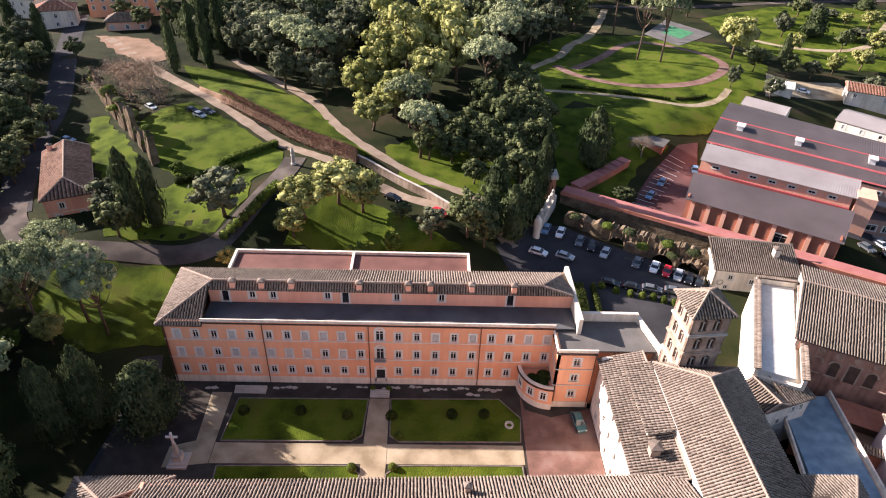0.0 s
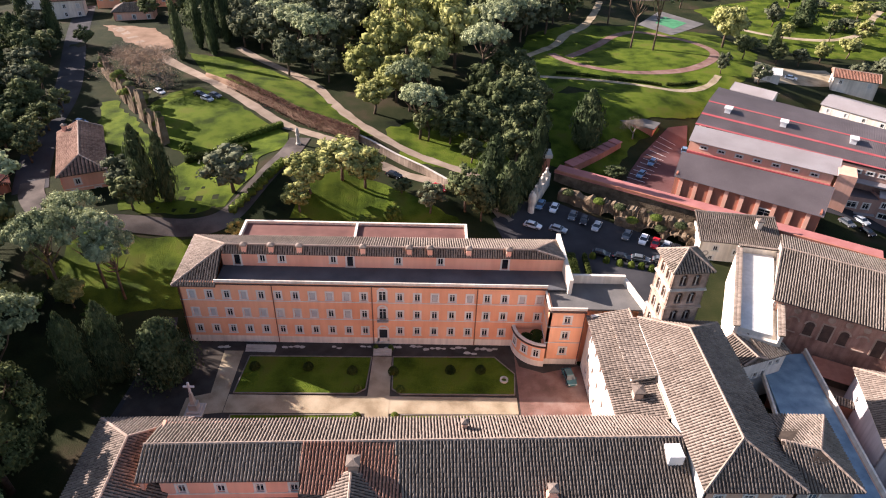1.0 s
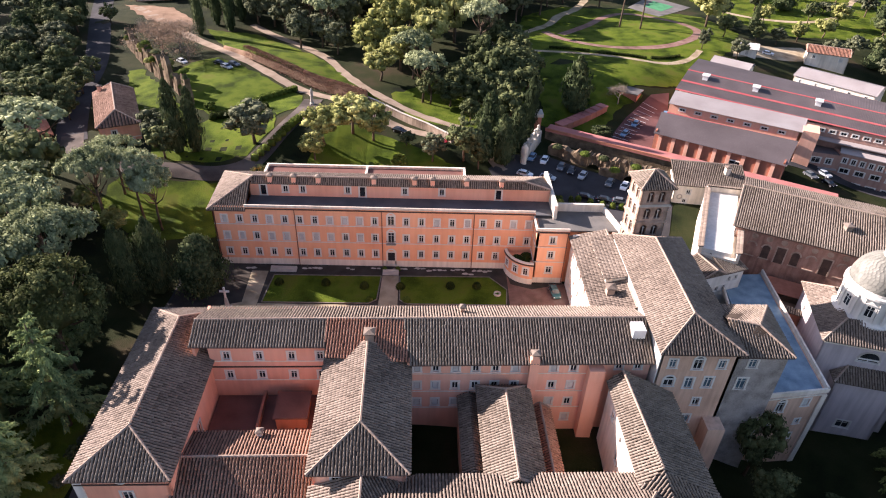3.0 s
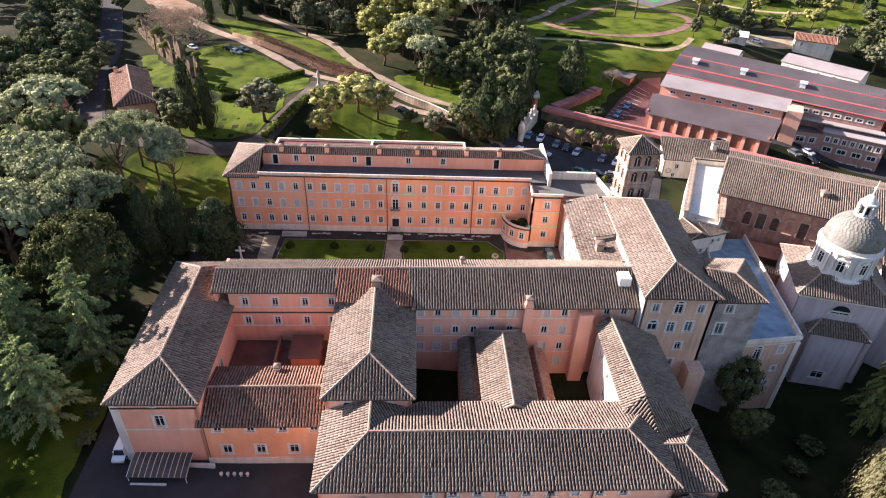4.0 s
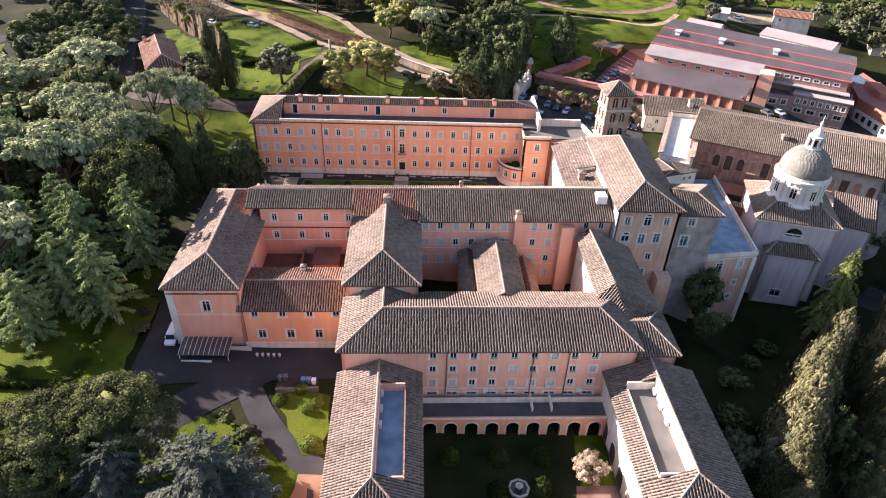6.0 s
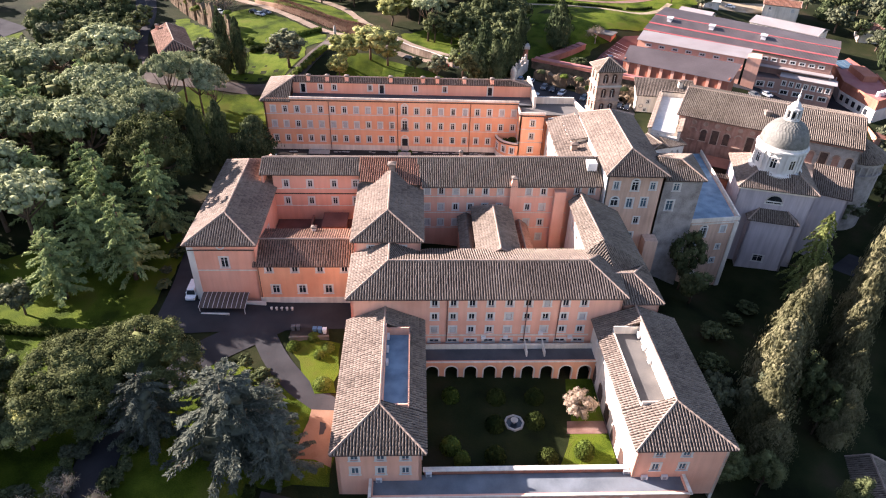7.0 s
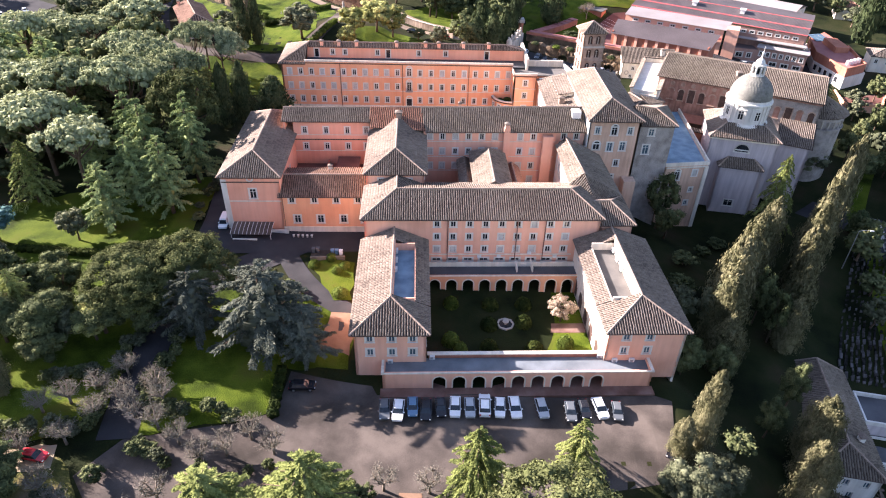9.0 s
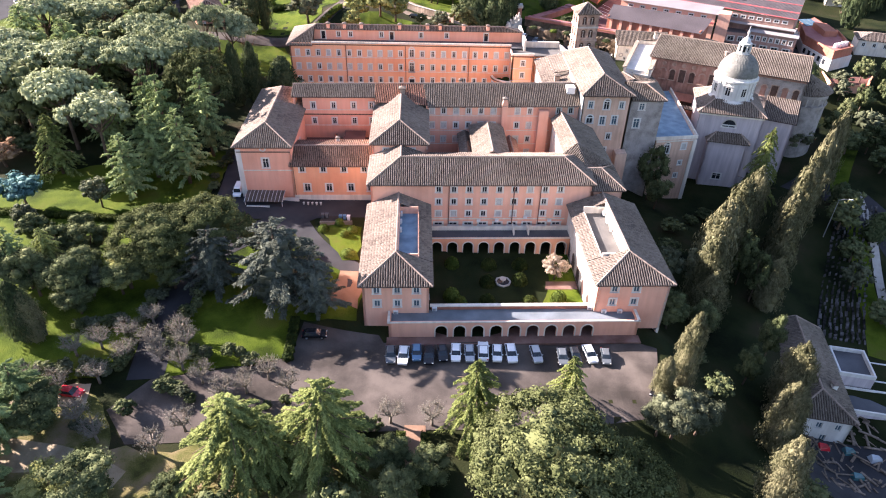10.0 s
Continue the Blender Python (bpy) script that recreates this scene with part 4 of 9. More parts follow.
def front_wing(u0, u1, terrace, label, name="cloister_wing"):
    """A wing running forward to the arcade with a terrace sunk in one slope of its roof."""
    B = Building(name, W((u0 + u1) / 2, 110), label)
    z, zr, v0, v1 = 10.0, 12.9, 99.3, 126.9
    fw = rows_of((2.6, 6.3, 9.8), (8.7, 5.6), 1.05, 1.5, "sky")
    if u0 > 0:
        fw = rows_of((3.2, 7.2), (8.7, 5.6), 1.05, 1.5, "sky")
    B.wall(W(u0, v0), W(u1, v0), -1, z, SALMON, fw)
    sw = rows_of(spaced(4, 24, 6), (8.5,), 1.0, 1.4) + rows_of(spaced(4, 24, 6), (4.6,), 1.0, 1.4)
    B.wall(W(u1, v0), W(u1, v1), -6, z, SALMON if u0 < 0 else CREAM, sw)
    B.wall(W(u0, v1), W(u0, v0), -1, z, CREAM if u0 > 0 else SALMON, sw if u0 < 0 else rows_of(spaced(4, 24, 6), (8.3,), .9, 1.2, "open"))
    o = .65
    a0, a1, b0, b1 = u0 - o, u1 + o, v0 - o, v1
    um = (a0 + a1) / 2
    hip0 = 6.6
    A, Bq, C, D = W(a0, b0, z), W(a1, b0, z), W(a1, b1, z), W(a0, b1, z)
    r0, r1 = W(um, b0 + hip0, zr), W(um, b1, zr)
    s = (zr - z) / (um - a0)
    t0, t1 = b0 + hip0 + .8, b1 - 4.2
    sgn = 1 if terrace == "r" else -1
    e = a1 if sgn > 0 else a0
    ke = e - sgn * 2.6
    kz = z + s * 2.6
    faces = [[A, Bq, r0]]
    faces.append([D, A, r0, r1] if sgn > 0 else [Bq, C, r1, r0])
    low = lambda v: W(e, v, z)
    up = lambda v: W(um, v, zr)
    kn = lambda v: W(ke, v, kz)
    c0 = Bq if sgn > 0 else A
    faces.append([c0, low(t0), up(t0), r0])
    faces.append([low(t0), low(t1), kn(t1), kn(t0)])
    faces.append([low(t1), low(b1), up(b1), up(t1)])
    B.roof(faces, TILE, [(r0, r1), (A, r0), (Bq, r0)], gutter=[(A, Bq), (Bq, C), (D, A)])
    m0, m1 = um + sgn * .25, ke
    zf = z + .35
    B.part("terrace", MB().prism([W(m0, t0), W(m1, t0), W(m1, t1), W(m0, t1)], zf - .2, zf), DECK_BLUE if sgn > 0 else DECK_LIGHT)
    for p, q in (((m0, t0), (m0, t1)), ((m1, t0), (m1, t1)), ((m0, t0), (m1, t0)), ((m0, t1), (m1, t1))):
        n = .12
        along = abs(p[0] - q[0]) < 1e-6
        poly = [W(p[0] - n, p[1]), W(p[0] + n, p[1]), W(q[0] + n, q[1]), W(q[0] - n, q[1])] if along else [W(p[0], p[1] - n), W(q[0], q[1] - n), W(q[0], q[1] + n), W(p[0], p[1] + n)]
        top = zr + .05 if (along and p[0] == m0) else (kz + .1 if along else zf + 1.6)
        B.part("terrace_wall", MB().prism(poly, zf - .2, top), SALMON if sgn > 0 else CREAM)
    for i in range(4):
        v = t0 + 9 + i * 3.0
        B.part("air_unit", MB().prism([W(m0 + sgn * .2, v), W(m0 + sgn * .6, v), W(m0 + sgn * .6, v + .9), W(m0 + sgn * .2, v + .9)], zf + .3, zf + 1.1), PLANTMETAL)
    return B


front_wing(-13.7, -1.6, "r", "salmon cloister wing with a blue-grey roof terrace")
NR = front_wing(29.2, 42.6, "l", "salmon cloister wing with a grey roof terrace and pale sunlit wall")


# flat dark sheets stand in for the shade inside the ground-floor arches
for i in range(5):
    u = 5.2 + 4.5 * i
    NR.arch_head(W(29.2, 126.9), W(29.2, 99.3), u, 2.5, 2.3, CREAM, GUTTER_AND_SHADE)
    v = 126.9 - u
    NR.part("arch_opening", MB().prism([W(29.16, v - 1.15), W(29.3, v - 1.15), W(29.3, v + 1.15), W(29.16, v + 1.15)], .1, 2.5), GUTTER_AND_SHADE)


def arch_wall(B, u0, u1, v, z0, z1, centres, r, spring, material, thick=.5, surround=CREAM):
    """A wall along u pierced by round arches."""
    b = MB()
    N = 10
    for k in (0, thick):
        vv = v + k
        edges = [u0] + [e for c in centres for e in (c - r, c + r)] + [u1]
        for i in range(0, len(edges), 2):
            b.face(W(edges[i], vv, z0), W(edges[i + 1], vv, z0), W(edges[i + 1], vv, z1), W(edges[i], vv, z1))
        for c in centres:
            for i in range(N):
                a0, a1 = math.pi * i / N, math.pi * (i + 1) / N
                x0, x1 = c - r * math.cos(a0), c - r * math.cos(a1)
                b.face(W(x0, vv, spring + r * math.sin(a0)), W(x1, vv, spring + r * math.sin(a1)), W(x1, vv, z1), W(x0, vv, z1))
    for c in centres:
        for i in range(N):
            a0, a1 = math.pi * i / N, math.pi * (i + 1) / N
            p, q = (c - r * math.cos(a0), spring + r * math.sin(a0)), (c - r * math.cos(a1), spring + r * math.sin(a1))
            b.face(W(p[0], v, p[1]), W(p[0], v + thick, p[1]), W(q[0], v + thick, q[1]), W(q[0], v, q[1]))
        for s in (-1, 1):
            b.face(W(c + s * r, v, z0), W(c + s * r, v + thick, z0), W(c + s * r, v + thick, spring), W(c + s * r, v, spring))
    b.face(W(u0, v, z1), W(u1, v, z1), W(u1, v + thick, z1), W(u0, v + thick, z1))
    B.part("arcade_wall", b, material)
    for c in centres:
        s = MB()
        for i in range(N):
            a0, a1 = math.pi * i / N, math.pi * (i + 1) / N
            ring = []
            for a in (a0, a1):
                for rr in (r, r + .22):
                    ring.append((c - rr * math.cos(a), spring + rr * math.sin(a)))
            s.hexa([W(ring[0][0], v - .07, ring[0][1]), W(ring[1][0], v - .07, ring[1][1]), W(ring[1][0], v, ring[1][1]), W(ring[0][0], v, ring[0][1])],
                   [W(ring[2][0], v - .07, ring[2][1]), W(ring[3][0], v - .07, ring[3][1]), W(ring[3][0], v, ring[3][1]), W(ring[2][0], v, ring[2][1])])
        for sg in (-1, 1):
            x0, x1 = sorted((c + sg * r, c + sg * (r + .22)))
            s.prism([W(x0, v - .07), W(x1, v - .07), W(x1, v), W(x0, v)], z0, spring)
        B.part("arch_surround", s, surround)


Q = Building("arcade", W(14, 98), "salmon arcade with flat terrace roof along the car park")
arch_wall(Q, -9.0, 37.0, 96.2, -1, 3.6, [c for c in spaced(.6, 27.6, 9)], 1.05, 1.75, SALMON)
Q.part("terrace", MB().prism([W(-8.9, 96.7), W(36.9, 96.7), W(36.9, 100.2), W(-8.9, 100.2)], 3.0, 3.25), DECK_GREY)
Q.band(W(-9.1, 96.2), W(37.1, 96.2), 3.6, 3.85, CREAM, .15, "coping")
Q.wall(W(-9, 100.3), W(-9, 96.2), -1, 3.6, SALMON)
Q.wall(W(37, 96.2), W(37, 100.3), -1, 3.6, SALMON)
Q.part("coping", MB().prism([W(36.75, 96.0), W(37.2, 96.0), W(37.2, 100.4), W(36.75, 100.4)], 3.6, 3.85), CREAM)
Q.part("coping", MB().prism([W(-9.2, 96.0), W(-8.75, 96.0), W(-8.75, 100.0), W(-9.2, 100.0)], 3.6, 3.85), CREAM)
Q.part("back_wall", MB().prism([W(-1.2, 100.3), W(28.9, 100.3), W(28.9, 100.8), W(-1.2, 100.8)], -1, 3.9), REDWALL)
Q.part("coping", MB().prism([W(-1.4, 100.2), W(29.0, 100.2), W(29.0, 100.95), W(-1.4, 100.95)], 3.9, 4.1), CREAM)
Q.part("floor", MB().prism([W(-9, 96.0), W(37, 96.0), W(37, 100.3), W(-9, 100.3)], -1, .12), REDPAVING)
Q.part("kerb", MB().prism([W(-9.4, 94.2), W(37.4, 94.2), W(37.4, 96.15), W(-9.4, 96.15)], -1, .15), REDPAVING)
O = Building("arcade", W(14, 124), "orange arcade with dark flat terrace roof beside the cloister garden")
arch_wall(O, -1.6, 29.2, 122.0, -1, 4.4, spaced(.4, 27.4, 9), 1.05, 2.4, ORANGE)
O.part("terrace", MB().prism([W(-1.6, 122.5), W(29.2, 122.5), W(29.2, 126.9), W(-1.6, 126.9)], 3.9, 4.1), DECK)
O.band(W(-1.6, 122.0), W(29.2, 122.0), 4.4, 4.62, CREAM, .15, "coping")
O.part("parapet", MB().prism([W(-1.6, 125.6), W(29.2, 125.6), W(29.2, 125.95), W(-1.6, 125.95)], 4.1, 5.1), CREAM)

# east block with the big hipped roof
H_ = Building("convent_block", (42, 172), "tall buff block with large hipped tiled roof")
hw = [(2.0, 20.3, 1.0, 1.7, "sky"), (5.9, 20.2, 1.3, 2.0, "open"), (9.6, 20.3, 1.0, 1.7, "sky"), (2.2, 16.2, 1.5, 1.4, "open"), (5.4, 16.2, 1.2, 2.2, "sky"), (8.4, 16.4, 1.2, 2.2, "sky"),
      (3.0, 12.0, 1.0, 1.6, "open"), (7.6, 12.0, 1.0, 1.6, "open"), (6.8, 8.0, 1.3, 1.8, "sky")]
H_.wall((36.2, 157.6), (48.0, 157.6), -9, 22.8, BUFF, hw)
H_.arch_head((36.2, 157.6), (48.0, 157.6), 5.9, 21.2, 1.3)
H_.arch_head((36.2, 157.6), (48.0, 157.6), 2.2, 16.9, 1.5)
H_.wall((48.0, 157.6), (48.0, 188), -9, 22.8, BUFF, rows_of(spaced(10, 28, 5), (19,), 1, 1.5))
H_.wall((48.0, 188), (36.2, 188), 3, 22.8, BUFF)
H_.wall((36.0, 189), (36.0, 157.6), 3, 22.6, WHITE)
A, Bq, C, D = (35.6, 156.9, 22.9), (48.7, 156.9, 22.9), (48.7, 188.6, 22.9), (35.7, 189.6, 22.9)
r0, r1 = (41.5, 162.2, 26.5), (41.4, 183, 26.5)
H_.roof([[A, Bq, r0], [Bq, C, r1, r0], [C, D, r1], [D, A, r0, r1]], TILE, [(A, r0), (Bq, r0), (C, r1), (D, r1), (r0, r1)], gutter=[(A, Bq)])
H_.part("buttress", MB().box(45.8, 48.6, 154.8, 157.6, -9, 8.5), BUFF)
# lower west-facing roof of the entrance court wing
R_ = Building("convent_wing", (32, 182), "court wing with sunlit pale wall and tiled lean-to roof")
R_.wall((29.4, 193.6), (29.4, 171), 4, 18.9, CREAM, rows_of((3, 6.5, 10, 14), (16.5, 12.6, 9), .95, 1.6, "open"))
R_.wall((29.4, 193.6), (36, 193.6), 4, 19.5, CREAM)
A, Bq, C, D = (28.8, 194.4, 18.9), (28.8, 170.2, 18.9), (35.9, 170.2, 20.7), (35.9, 194.4, 20.7)
R_.roof([[A, Bq, C, D]], TILE, [(C, D)], gutter=[(A, Bq)])
dm = R_.part("dormer", MB().hexa([(32.3, 178, 19.4), (35.95, 178, 19.4), (35.95, 190.5, 19.4), (32.3, 190.5, 19.4)], [(32.3, 178, 21.0), (35.95, 178, 21.7), (35.95, 190.5, 21.7), (32.3, 190.5, 21.0)]), CREAM)
for i in range(5):
    part("pane", MB().box(32.24, 32.3, 178.8 + 2.4 * i, 180.2 + 2.4 * i, 20.0, 20.8), GLASS, dm)
R_.roof([[(31.9, 190.9, 21.05), (31.9, 177.6, 21.05), (35.95, 177.6, 21.8), (35.95, 190.9, 21.8)]], TILE)
R_.chimney(32.4, 175.0, 19.6, 21.6, 1.3, RIDGE)
# grey stone block and its little roof
I_ = Building("stone_block", (52, 162), "grey rubble stone block with small hipped tiled roof")
I_.wall((48.0, 158.6), (56.4, 158.6), -10, 21.4, RUBBLE, [(3.2, 19.6, 1.2, 1.7, "sky"), (2.6, 15.2, 1.4, 2.4, "sky")], thick=.6)
I_.wall((56.4, 158.6), (57.4, 170), -10, 21.4, RUBBLE)
I_.wall((57.4, 170), (48.0, 170), 4, 21.4, RUBBLE)
A, Bq, C, D = (47.3, 157.9, 21.5), (57.0, 158.0, 21.5), (57.9, 170.5, 21.5), (47.3, 170.5, 21.5)
r0, r1 = (48.0, 164, 24.0), (52.6, 162.6, 24.0)
I_.roof([[A, Bq, r1, r0], [Bq, C, r1], [C, D, r0, r1]], TILE_OLD, [(r0, r1), (Bq, r1), (C, r1)], gutter=[(A, Bq)])
# flat terrace building
J_ = Building("terrace_building", (62, 175), "buff building with blue-grey roof terrace and pale parapet")
jw = [(3.4, 6.8, 1.3, 2.4, "open"), (8.0, 7.4, 1.1, 1.7, "shut"), (2.6, 3.0, 2.4, .8, "sky"), (8.0, 2.6, .8, 1.2, "sky"), (7.6, -1.2, .9, 1.3, "sky"), (3.2, -6, 1.8, 2.6, "open")]
J_.wall((57.6, 160.8), (68.6, 162.4), -12, 9.6, BUFF, jw)
for u, z, w, g in ((3.4, 8.0, 1.3, GLASS), (2.6, 3.4, 2.4, GLASS_SKY), (3.2, -4.7, 1.8, GLASS)):
    J_.arch_head((57.6, 160.8), (68.6, 162.4), u, z, w, CREAM, g)
J_.wall((68.6, 162.4), (71.5, 196), -12, 9.6, BUFF, rows_of(spaced(6, 28, 4), (6,), 1, 1.6))
J_.part("terrace", MB().prism([(57.6, 161.3), (68.2, 162.9), (71.1, 195.5), (62.4, 195)], 9.0, 9.6), DECK_BLUE)
for a, b in (((57.4, 160.6), (68.8, 162.2)), ((68.8, 162.2), (71.7, 196)), ((57.4, 170), (62.2, 196))):
    d = (Vector(b) - Vector(a)).normalized()
    n = Vector((-d.y, d.x)) * .35
    J_.part("parapet", MB().prism([a, b, (b[0] + n.x, b[1] + n.y), (a[0] + n.x, a[1] + n.y)], 9.6, 10.5), CREAM)
J_.band((57.6, 160.8), (68.6, 162.4), 9.0, 9.3, CREAM, .2, "cornice")
J_.part("pilaster", MB().prism([(67.8, 162.0), (68.8, 162.15), (68.8, 162.5), (67.8, 162.5)], -12, 9.0), CREAM)
# plain white house behind
V_ = Building("white_house", (56, 190), "small white house with tiled roof behind the terrace")
VW = turned(59.6, 190.2, 20)
V_.wall(VW(-4.8, -1.0), VW(4.8, -1.0), 4, 14.4, WHITE, [(6.2, 12.6, .8, 1.1, "open"), (7.9, 12.6, .8, 1.1, "open"), (3.6, 10.6, .8, 1.1, "open"), (5.4, 10.6, .8, 1.1, "open")])
V_.wall(VW(4.8, -1.0), VW(4.8, 4.4), 4, 14.4, WHITE)
V_.wall(VW(-4.8, 4.4), VW(-4.8, -1.0), 4, 14.4, WHITE)
f, c, g = hip(-4.8, -.6, -1.0, 4.4, 14.5, 15.8, VW, "y", .01, .01, .4)
V_.roof(f, TILE, c, gutter=[g[0]])
V_.roof([[VW(-.1, -1.4, 14.4), VW(5.3, -1.4, 14.4), VW(5.3, 4.6, 15.6), VW(-.1, 4.6, 15.6)]], TILE_OLD, gutter=[(VW(-.1, -1.4, 14.4), VW(5.3, -1.4, 14.4))])

# basilica, its white forecourt roof and the brick tower
LD = -27.1
LW = turned(90.9, 203.3, LD)
L_ = Building("basilica", (92, 203), "long brick basilica with large weathered tiled roof and blind arches")
LV, LZ = -13.7, 18.4
L_.wall(LW(-21.6, LV), LW(5.4, LV), -8, LZ, BRICK)
L_.wall(LW(5.4, LV), LW(21.6, LV), -8, LZ, RUBBLE)
L_.wall(LW(21.6, LV), LW(21.6, 9), -10, LZ, RUBBLE)
L_.wall(LW(-21.6, 9), LW(-21.6, LV), 0, LZ, WHITE)
L_.wall(LW(21.6, 9), LW(-21.6, 9), 0, LZ, BRICK)
for i in range(14):
    u, tall = 4.2 + 2.86 * i, i in (2, 5, 11)
    if tall:
        L_.part("blind_window", MB().prism([LW(-21.6 + u - .85, LV - .04), LW(-21.6 + u + .85, LV - .04), LW(-21.6 + u + .85, LV + .1), LW(-21.6 + u - .85, LV + .1)], 11.9, 15.7), DARKWOOD)
        fr = MB()
        for x0, x1, z0, z1 in ((-1.1, -.85, 11.9, 15.95), (.85, 1.1, 11.9, 15.95), (-.85, .85, 15.7, 15.95)):
            fr.prism([LW(-21.6 + u + x0, LV - .1), LW(-21.6 + u + x1, LV - .1), LW(-21.6 + u + x1, LV + .02), LW(-21.6 + u + x0, LV + .02)], z0, z1)
        L_.part("window_surround", fr, TOWERBRICK)
    else:
        L_.arch_head(LW(-21.6, LV), LW(21.6, LV), u, 14.7, 1.5, TOWERBRICK, DARKWOOD if i % 2 else BRICK)
        L_.part("blind_window", MB().prism([LW(-21.6 + u - .75, LV - .03), LW(-21.6 + u + .75, LV - .03), LW(-21.6 + u + .75, LV + .1), LW(-21.6 + u - .75, LV + .1)], 12.3, 14.7), DARKWOOD if i % 2 else BRICK)
        L_.part("sill", MB().prism([LW(-21.6 + u - 1.0, LV - .2), LW(-21.6 + u + 1.0, LV - .2), LW(-21.6 + u + 1.0, LV), LW(-21.6 + u - 1.0, LV)], 12.05, 12.3), TOWERBRICK)
A, Bq = LW(-22.1, -14.4, 18.5), LW(22.1, -14.4, 18.5)
C, D = LW(22.1, 9.8, 18.7), LW(-22.1, 9.8, 18.7)
r0, r1 = LW(-22.1, 0, 21.3), LW(22.1, 0, 21.3)
L_.roof([[A, Bq, r1, r0], [C, D, r0, r1]], TILE_OLD, [(r0, r1), (A, r0)], gutter=[(A, Bq)])
L_.part("cornice", MB().prism([LW(-21.6, LV - .3), LW(21.6, LV - .3), LW(21.6, LV + .1), LW(-21.6, LV + .1)], 17.7, 18.3), BRICK)
for u in (21.4, -21.8):
    gable = MB()
    gable.hexa([LW(u, LV + .2, 18.2), LW(u + .4, LV + .2, 18.2), LW(u + .4, 9, 18.2), LW(u, 9, 18.2)], [LW(u, -.2, 21.0), LW(u + .4, -.2, 21.0), LW(u + .4, .2, 21.0), LW(u, .2, 21.0)])
    L_.part("gable", gable, RUBBLE)
# round oculi above the windows
for i in range(14):
    o, u, z = MB(), -21.6 + 4.2 + 2.86 * i, 17.0
    rim = [(.62 * math.cos(math.tau * k / 14), .62 * math.sin(math.tau * k / 14)) for k in range(14)]
    o.v = [LW(u + x, v, z + y) for v in (LV - .1, LV + .1) for x, y in rim]
    o.f = [tuple(range(14)), tuple(range(27, 13, -1))] + [(k, (k + 1) % 14, 14 + (k + 1) % 14, 14 + k) for k in range(14)]
    L_.part("oculus", o, RUBBLE if i > 9 else TOWERBRICK)
L_.chimney(*LW(-1, -7), 18.6, 21.2, 1.3, TILE_OLD)
# apse with gallery
ax, ay = LW(21.8, -2.2)
L_.part("apse", MB().lathe(ax, ay, [(7.2, -12), (7.2, 9.2), (7.55, 9.35), (7.55, 9.6), (6.5, 9.65), (6.5, 11.7), (7.2, 11.75), (7.2, 12.6), (7.5, 12.8), (7.5, 13.1)], 28, radians(-110 + LD), radians(110 + LD)), RUBBLE, smooth=False)
for i in range(13):
    a = radians(-90 + LD + 15 * i)
    gal = MB().tube([(ax + 7.05 * math.cos(a), ay + 7.05 * math.sin(a), z) for z in (9.6, 10.6, 11.8)], [.2, .18, .24], 8)
    L_.part("gallery_column", gal, STONE)
cone = [[(ax + 7.9 * math.cos(radians(-110 + LD + 20 * i)), ay + 7.9 * math.sin(radians(-110 + LD + 20 * i)), 13.1), (ax + 7.9 * math.cos(radians(-90 + LD + 20 * i)), ay + 7.9 * math.sin(radians(-90 + LD + 20 * i)), 13.1), (*LW(21.8, -2.2), 17.4)] for i in range(11)]
L_.roof(cone, TILE_OLD)
# little timber shed roof in the court between basilica and terrace
SD = Building("court_shed", LW(-8, -20), "low red-brown timber shed in a narrow court")
SD.part("court_floor", MB().prism([LW(-18, -24), LW(2, -24), LW(2, LV - .1), LW(-18, LV - .1)], 3, 6.6), CLAYEARTH)
SD.part("wall", MB().prism([LW(-12, -19), LW(-5, -19), LW(-5, -15.5), LW(-12, -15.5)], 6.6, 8.4), WOOD)
SD.part("roof", MB().hexa([LW(-12.4, -19.5, 8.4), LW(-4.6, -19.5, 8.4), LW(-4.6, -15.2, 9.2), LW(-12.4, -15.2, 9.2)], [LW(-12.4, -19.5, 8.55), LW(-4.6, -19.5, 8.55), LW(-4.6, -15.2, 9.35), LW(-12.4, -15.2, 9.35)]), REDWALL)
for a, b in (((-18, -25), (2, -25)),):
    SD.part("garden_wall", MB().prism([LW(*a), LW(*b), LW(b[0], b[1] + .5), LW(a[0], a[1] + .5)], 2, 8.6), REDWALL)
    SD.roof([[LW(a[0], a[1] - .5, 8.6), LW(b[0], b[1] - .5, 8.6), LW(b[0], b[1] + 1, 9.0), LW(a[0], a[1] + 1, 9.0)]], TILE)
# forecourt: white flat roof between tiled walls
Y_ = Building("portico", (64, 208), "white flat-roofed portico with tiled parapet walls")
YP = [(55.6, 194.4), (62.4, 191.6), (73.8, 217.8), (66.0, 219.4)]
Y_.part("body", MB().prism(YP, 0, 15.6), CREAM)
Y_.part("flat_roof", MB().prism([(56.4, 195.0), (61.9, 192.7), (72.8, 217.2), (66.4, 218.4)], 15.6, 16.5), WHITE)
for a, b, top in ((YP[0], YP[3], 17.1), (YP[1], YP[2], 17.3), (YP[3], YP[2], 17.6)):
    d = (Vector(b) - Vector(a)).normalized()
    n = Vector((d.y, -d.x)) * .6
    Y_.part("parapet_wall", MB().prism([a, b, (b[0] + n.x, b[1] + n.y), (a[0] + n.x, a[1] + n.y)], 15.0, top), CREAM)
    e, g = Vector((*a, top + .05)), Vector((*b, top + .05))
    n3 = Vector((n.x, n.y, 0))
    Y_.roof([[e - n3 * .4, g - n3 * .4, g + n3 * 1.4 + Vector((0, 0, .3)), e + n3 * 1.4 + Vector((0, 0, .3))]], TILE, pitch=.4)


